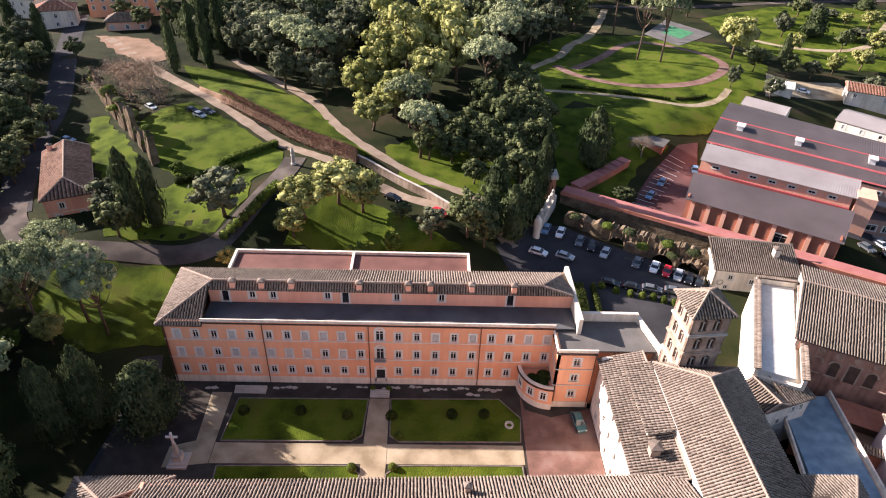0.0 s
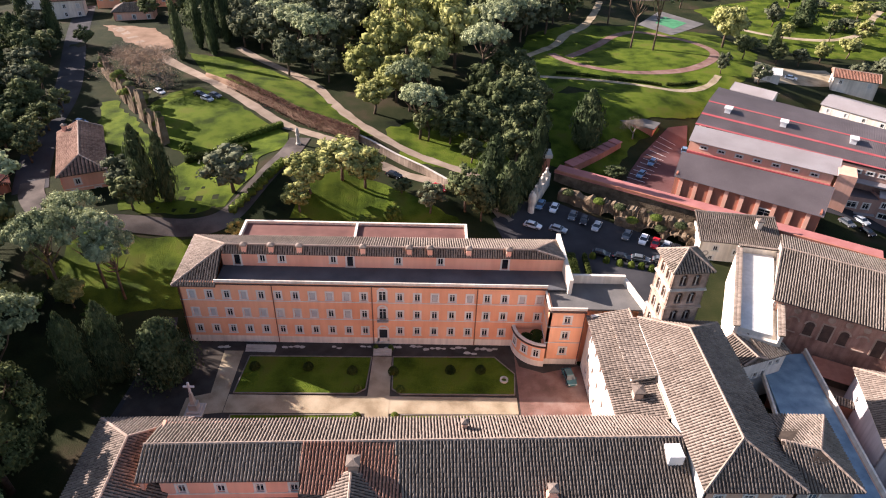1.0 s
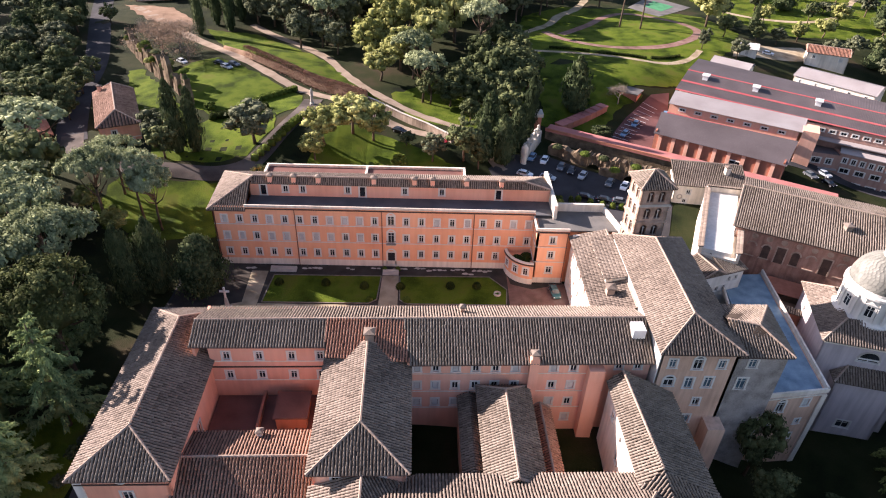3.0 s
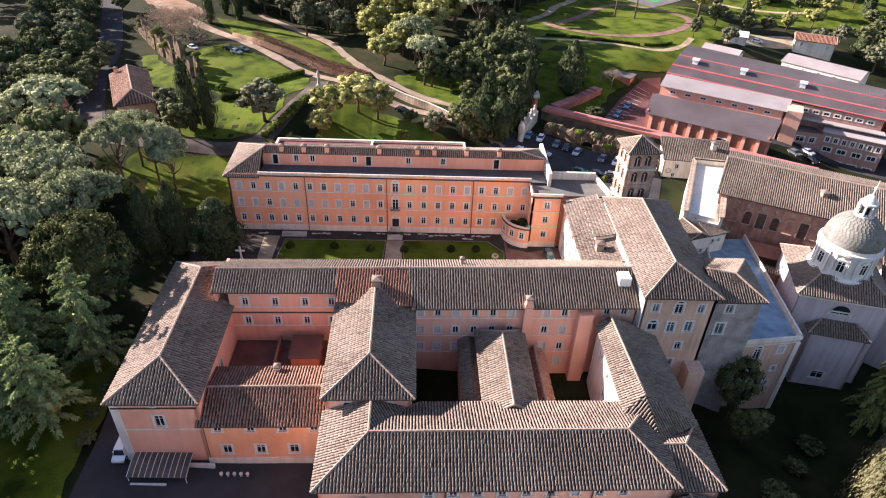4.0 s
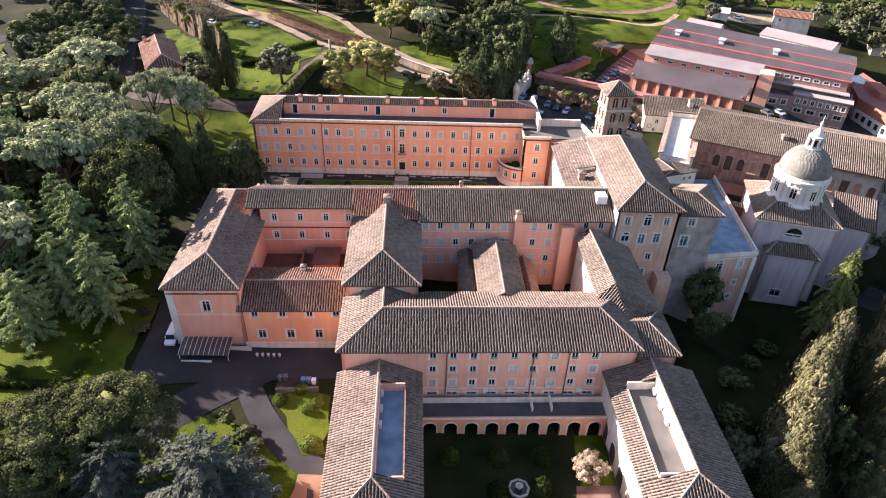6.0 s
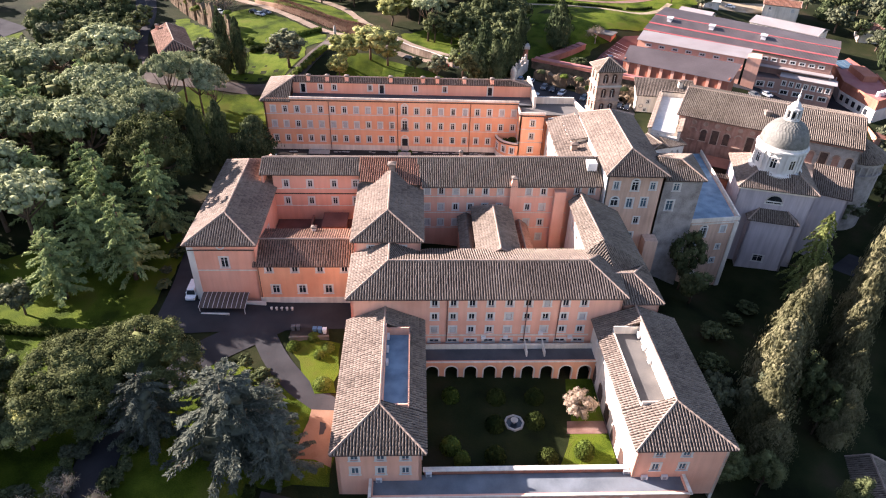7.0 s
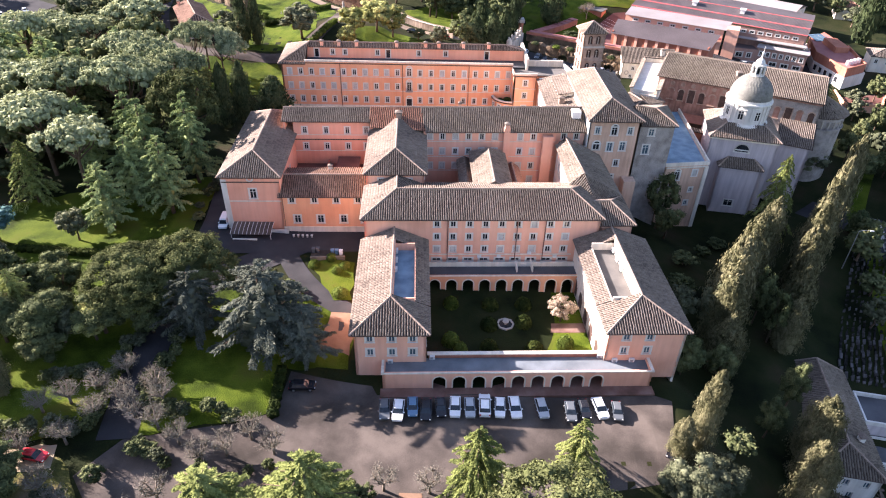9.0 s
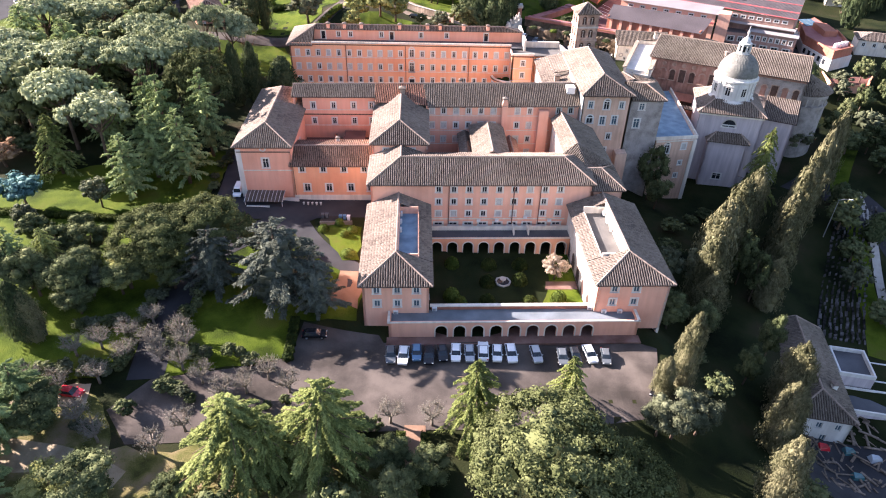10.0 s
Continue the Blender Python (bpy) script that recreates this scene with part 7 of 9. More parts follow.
strip("park_path", [(38, 322), (62, 316), (80, 313), (94, 318), (101, 326)], 2.2, GRAVEL, .1, "narrow pale path with low hedges")
strip("park_path", [(135, 400), (150, 388), (170, 384), (190, 392), (205, 412), (220, 430)], 3.0, GRAVEL, .09, "winding pale path")
strip("park_path", [(-330, 470), (-100, 452), (80, 446), (240, 470), (340, 480)], 5.0, ASPHALT_LIGHT, .1, "far park road", "road")
drape("play_court", [(92, 398), (110, 426), (124, 404), (101, 379)], DECK_LIGHT, .12, "pale playground court", "playground")
drape("play_surface", [(101, 402), (109, 415), (116, 404), (106, 392)], pm("green_play_surface", [(.03, .16, .07), (.06, .24, .11)], .4, .8, .1, 6), .16, "green playground surface", "playground")
drape("asphalt_lane", [(100, 170), (112, 160), (118, 120), (112, 60), (120, 60), (128, 120), (122, 165), (108, 176)], ASPHALT, .06, "lane below the slope", "road")
drape("yard", [(66, 90), (88, 86), (110, 96), (112, 70), (80, 64), (62, 74)], ASPHALT, .05, "shaded yard at the slope foot", "yard")


drape("lawn", [(-132, 205), (-150, 222), (-166, 262), (-150, 280), (-140, 250), (-126, 214)], GRASS, .06, "sunny grass slope beside a car park", "lawn")
drape("far_car_park", [(-166, 240), (-180, 262), (-176, 300), (-150, 285), (-158, 262)], ASPHALT, .1, "far asphalt car park with parked cars", "car park")
strip("lawn", [(97, 108), (104, 123), (109, 142), (116, 168), (130, 190)], 4.5, GRASS, .1, "grass strip along the lane", "lawn")
strip("path", [(101, 108), (107.5, 123), (113, 142), (120, 166)], 2.0, STONE, .12, "pale path along the lane", "path")

# ---- trees ----
def leaf_cloud(P, size, rng, long=1.0, way=None, face=None):
    """Small bent leaf sprays at the places P, one island each; face: the way each spray is turned, way: the way it points."""
    n = len(P)
    if face is None:
        face = rng.normal(size=(n, 3))
    face = face / (np.linalg.norm(face, axis=1)[:, None] + 1e-9) + rng.normal(0, .42, (n, 3))
    face /= np.linalg.norm(face, axis=1)[:, None]
    a = rng.normal(size=(n, 3)) * (1 if way is None else .35)
    if way is not None:
        a += way
    a -= (a * face).sum(1)[:, None] * face
    a /= np.linalg.norm(a, axis=1)[:, None] + 1e-9
    b = np.cross(face, a)
    s = size * rng.uniform(.6, 1.3, n)[:, None]
    v = np.stack([P - a * s * long - b * s * .5, P + a * s * long - b * s * .35, P + a * s * long * .1 + b * s * .72 + face * s * .25], 1)
    f = np.arange(n * 3).reshape(n, 3)
    return v.reshape(-1, 3), f


def cores(centres, radii, squash=.8, f=.72):
    """Dense inner bodies of the leaf clumps, so that a crown is not seen through."""
    V, Fc = [], []
    unit = np.array([[x, y, z] for z in (-1, 1) for x, y in ((-1, -1), (1, -1), (1, 1), (-1, 1))], float) * .66
    tri = np.array([[3, 2, 1, 0], [4, 5, 6, 7], [0, 1, 5, 4], [1, 2, 6, 5], [2, 3, 7, 6], [3, 0, 4, 7]])
    tri = np.concatenate([tri[:, :3], tri[:, [0, 2, 3]]])
    for i, (c, r) in enumerate(zip(centres, radii)):
        a = i * 1.7
        rot = np.array([[math.cos(a), -math.sin(a), 0], [math.sin(a), math.cos(a), 0], [0, 0, squash]])
        V.append(c + unit @ rot.T * r * f)
        Fc.append(tri + 8 * i)
    return np.concatenate(V), np.concatenate(Fc)


def clumps(centres, radii, per, rng, shell=.62, heart=None):
    """Places on round clumps, and the way the leaves there are turned: out of the clump and out of the crown's heart."""
    out, turn = [], []
    for c, r in zip(centres, radii):
        d = rng.normal(size=(per, 3))
        d /= np.linalg.norm(d, axis=1)[:, None]
        d[:, 2] = np.where(d[:, 2] < -.3, -d[:, 2] * .5, d[:, 2])
        rad = r * (shell + (1 - shell) * rng.random(per))
        p = c + d * rad[:, None] * np.array([1, 1, .8])
        out.append(p)
        if heart is not None:
            q = p - np.asarray(heart)
            d = d + .7 * q / (np.linalg.norm(q, axis=1)[:, None] + 1e-9)
        turn.append(d)
    return np.concatenate(out), np.concatenate(turn)


def limbs(b, base, top, r, targets, rng, n=5):
    """Trunk from base to top, and limbs to the targets."""
    base, top = Vector(base), Vector(top)
    mid = base.lerp(top, .5) + Vector((rng.normal() * .15, rng.normal() * .15, 0))
    b.tube([base, mid, top], [r, r * .8, r * .6], 7)
    for t in targets:
        t = Vector(t)
        s = base.lerp(top, rng.uniform(.7, 1.0))
        m = s.lerp(t, .5) + Vector((0, 0, -.1 * (t - s).length))
        b.tube([s, m, t], [r * .42, r * .28, r * .08], n)


def tree_meshes(kind, seed, fine=1.0):
    """Trunk and crown of one tree, of height 1 and crown radius 1 before scaling (height 10 m, radius 5 m)."""
    rng = np.random.default_rng(seed)
    b = MB()
    H, R = 10.0, 5.0
    fine *= 1.3
    big = fine ** -.4
    core = None
    if kind == "pine":
        k = 120
        ang, rad = np.arange(k) * 2.39996 + rng.normal(0, .2, k), R * np.sqrt(rng.random(k)) * (.84 + .1 * rng.random(k))
        lob = 1 + .12 * np.sin(ang * 3 + seed) + .08 * np.sin(ang * 5 + 2 * seed)
        z = H * .68 + 2.5 * np.sqrt(np.clip(1 - (rad / R) ** 2, 0, 1)) + rng.normal(0, .18, k)
        C = np.stack([rad * lob * np.cos(ang), rad * lob * np.sin(ang), z], 1)
        cr = rng.uniform(.62, 1.0, k)
        P, D = clumps(C, cr, int(58 * fine), rng, heart=(0, 0, H * .62))
        P[:, 2] = np.maximum(P[:, 2], H * .66 + rng.random(len(P)) * .5)
        V, Fc = leaf_cloud(P, .155 * big, rng, face=D)
        core = cores(C, cr, .7, .6)
        limbs(b, (0, 0, 0), (.2, .1, H * .58), .30, C[rng.choice(k, 11)] - [0, 0, .6], rng)
    elif kind == "dome":
        k = 190
        u = rng.uniform(-.12, 1, k)
        ang = np.arange(k) * 2.39996 + rng.normal(0, .15, k)
        w = np.sqrt(np.clip(1 - u ** 2, 0, 1)) * (1 + .10 * np.sin(ang * 3 + seed) + .07 * np.sin(ang * 5 + u * 6))
        q = rng.uniform(.84, .95, k)
        C = np.stack([R * w * q * np.cos(ang), R * w * q * np.sin(ang), H * .52 + H * .44 * np.maximum(u, u * .5) * q], 1)
        cr = rng.uniform(.55, .9, k)
        P, D = clumps(C, cr, int(60 * fine), rng, .62, (0, 0, H * .5))
        V, Fc = leaf_cloud(P, .14 * big, rng, face=D)
        core = cores(C, cr, .8, .5)
        inner = cores(np.array([[0, 0, H * .62], [0, 0, H * .74]]), [R * .66, R * .42], .42, 1.0)
        core = (np.concatenate([core[0], inner[0]]), np.concatenate([core[1], inner[1] + len(core[0])]))
        limbs(b, (0, 0, 0), (.2, .1, H * .5), .34, C[rng.choice(k, 9)], rng)
    elif kind in ("cypress", "cypress_dark"):
        k = 150
        t = (np.arange(k) + rng.random(k)) / k
        prof = np.clip(t / .10, 0, 1) ** .6 * (1 - t ** 2.3) ** .62
        ang = np.arange(k) * 2.39996 + rng.normal(0, .3, k)
        r = R * prof * (.66 + .12 * np.sin(ang * 2 + t * 9 + seed)) * rng.uniform(.82, 1.22, k)
        C = np.stack([r * np.cos(ang), r * np.sin(ang), .3 + t * H * .93], 1)
        cr = (.30 + .24 * rng.random(k)) * R * np.maximum(prof, .3) * .8
        P, D = clumps(C, cr, int(42 * fine), rng, .5, (0, 0, H * .3))
        P[:, 2] = P[:, 2].clip(.2) + .35 * np.abs(P[:, 2] - np.repeat(C[:, 2], int(42 * fine))) * (kind == "cypress")
        D[:, 2] *= .5
        V, Fc = leaf_cloud(P, .2 * big, rng, long=1.3, way=np.tile([0, 0, 1.0], (len(P), 1)), face=D)
        zc = np.linspace(.6, H * .86, 9)
        core = cores(np.stack([zc * 0, zc * 0, zc], 1), R * .95 * (1 - (zc / H) ** 2.3) ** .62 * np.minimum(1, zc / 1.0), .28, .78)
        b.tube([(0, 0, 0), (0, 0, H * .5), (0, 0, H * .9)], [.5, .35, .1], 6)
    elif kind in ("cedar", "cedar_light", "cedar_blue"):
        pts, tops, ways = [], [], []
        droopy = kind == "cedar_light"
        nb = 92
        taper = .42 if kind == "cedar_blue" else .62 if droopy else .55
        for i in range(nb):
            t = (i + rng.random() * .8) / nb
            h = H * (.10 + .87 * t) if droopy else H * (.14 + .82 * (round(t * 9) + rng.normal() * .16) / 9)
            L = (R * (1 - t) ** taper + .2) * rng.uniform(.55, 1.15)
            a = i * 2.4 + rng.normal() * .25
            m = int((42 + L * 36) * fine * (1.0 if droopy else .66))
            s = rng.random(m) ** .7
            fan = (.07 + .15 * np.sin(s * math.pi * .9)) * L * .42
            side = rng.uniform(-1, 1, m) * fan
            rise = ((.34 * s - .66 * s ** 2.0) if droopy else (.22 * s - .24 * s ** 2.2)) * L
            x, y = s * L * math.cos(a) - side * math.sin(a), s * L * math.sin(a) + side * math.cos(a)
            pts.append(np.stack([x, y, h + rise - np.abs(side) * (.8 if droopy else .3) + rng.normal(0, .04, m)], 1))
            d = np.stack([np.full(m, math.cos(a)) - np.sign(side) * .7 * math.sin(a), np.full(m, math.sin(a)) + np.sign(side) * .7 * math.cos(a), -(.8 if droopy else .25) * s], 1)
            ways.append(d)
            if i % 3 == 0:
                tops.append((L * .85 * math.cos(a), L * .85 * math.sin(a), h + .03 * L))
        P, D = np.concatenate(pts), np.concatenate(ways)
        V, Fc = leaf_cloud(P, (.12 if droopy else .15) * big, rng, long=1.9, way=D, face=np.stack([P[:, 0] * .14, P[:, 1] * .14, np.ones(len(P))], 1))
        b.tube([(0, 0, 0), (.05, 0, H * .5), (0, 0, H * .97)], [.36, .24, .05], 7)
        for q in tops:
            b.tube([(0, 0, q[2] - .05), q], [.07, .02], 4)
        zc = np.linspace(H * .2, H * .72, 6)
        core = cores(np.stack([zc * 0, zc * 0, zc], 1), R * (.62 if kind == 'cedar_blue' else .38) * (1 - zc / H) ** (.5 if kind == 'cedar_blue' else .8), .5, .9)
    elif kind == "pollard":
        tips = []
        b.tube([(0, 0, 0), (.08, .05, 1.6), (0, .1, 3.4)], [.5, .42, .45], 7)
        for i in range(9):
            a = math.tau * i / 9 + rng.normal() * .2
            e = Vector((3.0 * math.cos(a) * rng.uniform(.7, 1), 3.0 * math.sin(a) * rng.uniform(.7, 1), rng.uniform(5, 7)))
            b.tube([(0, .1, 3.3), e * .5 + Vector((0, 0, 1.6)), e], [.3, .24, .24], 5)
            tips.append(e)
        P = []
        for e in tips:
            for _ in range(16):
                d = Vector(rng.normal(size=3)).normalized()
                d.z = abs(d.z) * .9 + .1
                q = e + d * rng.uniform(1.4, 3.0)
                b.tube([e, e.lerp(q, .5), q], [.07, .05, .02], 3)
                P += [tuple(e.lerp(q, rng.uniform(.3, 1.05)) + Vector(rng.normal(size=3)) * .4) for _ in range(9)]
        V, Fc = leaf_cloud(np.array(P), .12, rng, long=1.6)
    elif kind in ("bare", "bare_warm"):
        P = []

        def grow(p, d, L, r, n):
            q = p + d * L
            b.tube([p, p.lerp(q, .5) + Vector(rng.normal(size=3)) * L * .04, q], [r, r * .8, r * .6], 5 if r > .06 else 3)
            if n == 0:
                P.append(tuple(q))
                return
            for _ in range(3 if n > 1 else 4):
                e = (d + Vector(rng.normal(size=3)) * .52)
                e.z = e.z * .8 + .14
                grow(q, e.normalized(), L * rng.uniform(.62, .85), r * .6, n - 1)
        grow(Vector((0, 0, 0)), Vector((0, 0, 1)), 2.6, .26, 5)
        P = np.repeat(np.array(P), 9, 0) + rng.normal(0, .5, (len(P) * 9, 3))
        V, Fc = leaf_cloud(P, .045, rng, long=6.0)
    else:
        k = 54
        d = rng.normal(size=(k, 3))
        d /= np.linalg.norm(d, axis=1)[:, None]
        rad = rng.uniform(.45, .86, k)
        C = d * rad[:, None] * np.array([R * .95, R * .95, H * .36]) + np.array([0, 0, H * .61])
        C *= 1 + rng.normal(0, .05, (k, 1))
        cr = rng.uniform(1.0, 1.7, k)
        P, D = clumps(C, cr, int(75 * fine), rng, heart=(0, 0, H * .55))
        V, Fc = leaf_cloud(P, .21 * big, rng, face=D)
        core = cores(C, cr, .8, .62)
        limbs(b, (0, 0, 0), (.1, .1, H * .42), .33, C[rng.choice(k, 9)], rng)
    if core is not None:
        Fc = np.concatenate([Fc, core[1] + len(V)])
        V = np.concatenate([V, core[0]])
    tm = b.mesh("trunk")
    tm.shade_smooth()
    return tm, raw_mesh("crown", V, Fc)


TREE_KINDS = {
    "dome": (L_DOME, BARK, "umbrella pine with dense rounded grey-green crown", 2), "pine": (L_PINE, BARK, "umbrella pine with flat dense crown and bare trunk", 4), "cypress": (L_CYP, BARK, "tall sunlit olive-green cypress column", 3),
    "cypress_dark": (L_CYPD, BARK, "dark dense cypress column", 3), "cedar": (L_CEDAR, BARK, "deodar cedar with drooping green branches", 3),
    "cedar_light": (L_CEDARL, BARK, "sunlit yellow-green deodar cedar with drooping branches", 3), "cedar_blue": (L_BLUE, BARK, "blue-grey atlas cedar with layered branches", 2),
    "broad_light": (L_LIGHT, BARK, "tall tree with sunlit yellow-green crown", 4), "broad_dark": (L_DARK, BARK, "dark evergreen oak with dense crown", 4),
    "broad_grey": (L_GREY, BARK, "grey-green evergreen tree with rounded crown", 3), "broad": (L_MID, BARK, "small mid-green leafy tree", 2),
    "broad_teal": (L_TEAL, BARK, "blue-green tree with dense rounded crown", 1), "broad_autumn": (L_AUTUMN, BARK, "small tree with rusty autumn leaves", 1), "pollard": (TWIG_GREY, TWIG, "pollarded bare tree with knuckled limbs", 3),
    "bare": (TWIG, TWIG, "leafless tree with spreading brown twigs", 2), "bare_warm": (TWIG_WARM, TWIG, "leafless tan-twigged tree with wide crown", 2)}
TREE_CACHE = {}
TCOUNT = [0]
PLANTED = []


def plant(kind, *places):
    leaf, bark, label, variants = TREE_KINDS[kind]
    for x, y, h, r in places:
        i = TCOUNT[0] = TCOUNT[0] + 1
        far = 2 if h < 4 or y > 225 or x < -75 or y > 150 and x > 100 else 0 if y < 118 else 1
        PLANTED.append((x, y, r))
        key = (kind, i % variants, far)
        if key not in TREE_CACHE:
            TREE_CACHE[key] = tree_meshes(kind, 100 + 17 * (i % variants) + sum(map(ord, kind)), (1.55, .6, .22)[far])
        tm, cm = TREE_CACHE[key]
        to = new("tree" if h >= 4 else "shrub")
        to.matrix_basis = Matrix.Translation((x, y, ground(x, y) - .15)) @ Matrix.Rotation(i * 2.399, 4, "Z") @ Matrix.Diagonal((r / 5, r / 5, h / 10, 1))
        if h >= 4:
            tagged(to, label, "tree", "trees of the park" if y > 210 else "trees of the grounds")
        else:
            tagged(to, "low rounded evergreen shrub at the edge of the drive", "shrub", "shrubs along the drives")
        part("trunk", tm, bark, to)
        part("crown", cm, leaf, to)



def inside(x, y, poly):
    hit = False
    for (a, b), (c, d) in zip(poly, poly[1:] + poly[:1]):
        if (b > y) != (d > y) and x < (c - a) * (y - b) / (d - b) + a:
            hit = not hit
    return hit


LEAF_SLOTS = [L_DARK, L_GREY, L_LIGHT, L_PINE, L_CYPD, L_CEDAR, L_MID, BARK]
FAR_TREES = {}


def grove(label, poly, spacing, kinds, heights, spread, seed, keep=.6, fine=.2):
    """A stretch of woodland: many trees at about one spacing, clear of those that stand already, as one body."""
    rng = random.Random(seed)
    xs, ys = [p[0] for p in poly], [p[1] for p in poly]
    area = (max(xs) - min(xs)) * (max(ys) - min(ys))
    V, Fq, slot, off = [], [], [], 0
    for _ in range(int(area / spacing ** 2 * 4)):
        x, y = rng.uniform(min(xs), max(xs)), rng.uniform(min(ys), max(ys))
        if not inside(x, y, poly) or any((x - a) ** 2 + (y - b) ** 2 < (keep * (spacing * .6 + r)) ** 2 for a, b, r in PLANTED):
            continue
        kind, var = rng.choice(kinds), rng.randrange(3)
        h, r = rng.uniform(*heights), rng.uniform(*spread)
        PLANTED.append((x, y, r))
        key = (kind, var, fine)
        if key not in FAR_TREES:
            tm, cm = tree_meshes(kind, 300 + 31 * var + sum(map(ord, kind)), fine * .78)
            cv = np.empty(len(cm.vertices) * 3, np.float32)
            cm.vertices.foreach_get("co", cv)
            cf = np.empty(len(cm.loops), np.int32)
            cm.loops.foreach_get("vertex_index", cf)
            tv, tf = np.array([(q.co.x, q.co.y, q.co.z) for q in tm.vertices]), np.array([t for q in tm.polygons if len(q.vertices) == 4 for t in (q.vertices[:3], (q.vertices[0], q.vertices[2], q.vertices[3]))])
            cv, cf = cv.reshape(-1, 3), cf.reshape(-1, 3)
            FAR_TREES[key] = (np.concatenate([cv, tv]), np.concatenate([cf, tf + len(cv)]), len(cf), len(tf))
            bpy.data.meshes.remove(tm)
            bpy.data.meshes.remove(cm)
        v, f, nc, nt = FAR_TREES[key]
        a = rng.uniform(0, math.tau)
        rot = np.array([[math.cos(a) * r / 5, -math.sin(a) * r / 5, 0], [math.sin(a) * r / 5, math.cos(a) * r / 5, 0], [0, 0, h / 10]])
        V.append(v @ rot.T + np.array([x, y, ground(x, y) - .2]))
        Fq.append(f + off)
        off += len(v)
        slot += [LEAF_SLOTS.index(TREE_KINDS[kind][0])] * nc + [len(LEAF_SLOTS) - 1] * nt
    me = raw_mesh("woodland", np.concatenate(V), np.concatenate(Fq))
    for m in LEAF_SLOTS:
        me.materials.append(m)
    me.polygons.foreach_set("material_index", np.array(slot, np.int32))
    me.update()
    tagged(new("woodland", me), label, "woodland", kind="stuff")


plant("pine", (-107.6, 225.3, 15, 7), (-92.4, 178, 20, 8.5), (-85.5, 199.6, 19, 8), (-77, 194, 19, 7.5), (-71.7, 220.7, 15, 5.5), (-70.3, 207.5, 20, 6), (-64.4, 212.4, 18, 5.5), (-59.6, 209.5, 16, 5), (-76.4, 174, 23.5, 9), (-67.5, 183, 22, 8), (-5.5, 291.5, 16, 6.5), (-2, 275.6, 16, 7), (21.6, 331.2, 21, 9))
plant("pine", (17.4, 309.6, 20, 8), (-37.6, 322.4, 19, 8), (-45.4, 335.9, 19, 8), (27.9, 357.2, 19, 8), (78.4, 358.2, 26, 6.5), (85.7, 353.7, 26, 6.5), (121.9, 432.2, 26, 6.5), (52.6, 390.1, 26, 6.5), (78.1, 396.3, 26, 6.5), (35.5, 399.1, 26, 6.5))
plant("cedar", (-83.2, 203.1, 17, 5.5), (-71.5, 160, 21.5, 7), (-94.4, 188.4, 18, 6.5), (-82.6, 160.8, 19, 7.5), (-67, 146.7, 17.5, 7.5), (-56.5, 156.6, 23, 6.5), (-66.2, 155, 22.5, 7.5), (-69.9, 138.5, 16, 7), (-58.7, 144.2, 19, 6.5), (-63.1, 76.5, 12, 6), (-66.8, 65.7, 13, 7))
plant("broad_light", (-76.3, 213.5, 8, 3.5), (-77.9, 204.1, 6, 3), (-67.7, 205.6, 7, 3.5), (-7.6, 327, 24, 10), (3.4, 343, 25, 11), (-14, 316, 20, 8.5), (-20.3, 304.7, 15, 7.5), (-9.7, 296.4, 15, 7), (0, 308, 18, 8), (-15.8, 289.6, 12, 6.5), (8.7, 323, 23, 9.5), (-14, 343, 24, 10), (-20.2, 246.5, 12, 6.8), (-27, 240.6, 11, 6.2), (-14.6, 245.4, 11, 5.8), (-28.8, 235.6, 8, 4.2), (115.7, 361.5, 18, 8), (166.1, 360.4, 9, 5), (152.1, 354.2, 8, 4), (181.6, 378.9, 11, 5), (195.8, 408.9, 10, 5))
plant("broad_light", (190, 417.6, 6, 3))
plant("broad_dark", (-132.9, 277.2, 13, 6), (-134.8, 266.6, 13, 6), (-126.6, 283.7, 13, 6), (-110.1, 263.2, 12, 6), (-121.7, 253.3, 10, 6), (-109.8, 249.5, 9, 5), (-114.6, 284.8, 13, 6), (-116.8, 258.6, 12, 6), (-121.2, 238.7, 9, 5), (-107.1, 239.5, 7, 4), (-101.4, 258.3, 9, 4), (-67, 235.8, 10, 4.5), (-58.4, 106.3, 9, 6), (-50.3, 107, 9, 5), (-75.2, 114.1, 9, 4.5), (-68.6, 114.3, 9, 4.5), (-76.5, 105, 9, 5), (-67.1, 103, 10, 6))
plant("broad_dark", (-81.7, 119, 8, 4), (-64.6, 98.7, 7, 4), (-48.9, 62.5, 8, 6), (-48.5, 77.4, 3, 2), (-6.1, 68.3, 6, 4), (-0.3, 66.5, 6, 4), (-36.5, 63, 5, 3), (-60, 74.4, 8, 5), (-5, 62.4, 7, 4), (68.7, 123, 14, 3), (70.5, 118.8, 14, 3), (54.8, 105.9, 11, 3.5), (66.3, 100.8, 13, 3), (59.8, 94.5, 10, 3), (58.8, 167.7, 11, 4.6))
plant("broad_dark", (47.4, 106.1, 9, 4), (134.9, 205.9, 9, 4), (142, 210.2, 10, 4), (132.5, 186.1, 10, 4), (126.2, 195.9, 10, 4), (9.6, 282.2, 13, 6), (22.2, 286.9, 16, 7), (28.8, 296.5, 15, 7), (16.4, 295.5, 14, 6), (32.7, 292.6, 13, 6), (22, 280.8, 12, 6), (13.9, 274.2, 11, 5), (0.4, 274.8, 11, 5), (18.4, 272.8, 9, 4), (25.9, 281.4, 12, 5), (-24.2, 367.9, 15, 7), (-44, 371.6, 17, 7), (-77.8, 369.5, 15, 6))
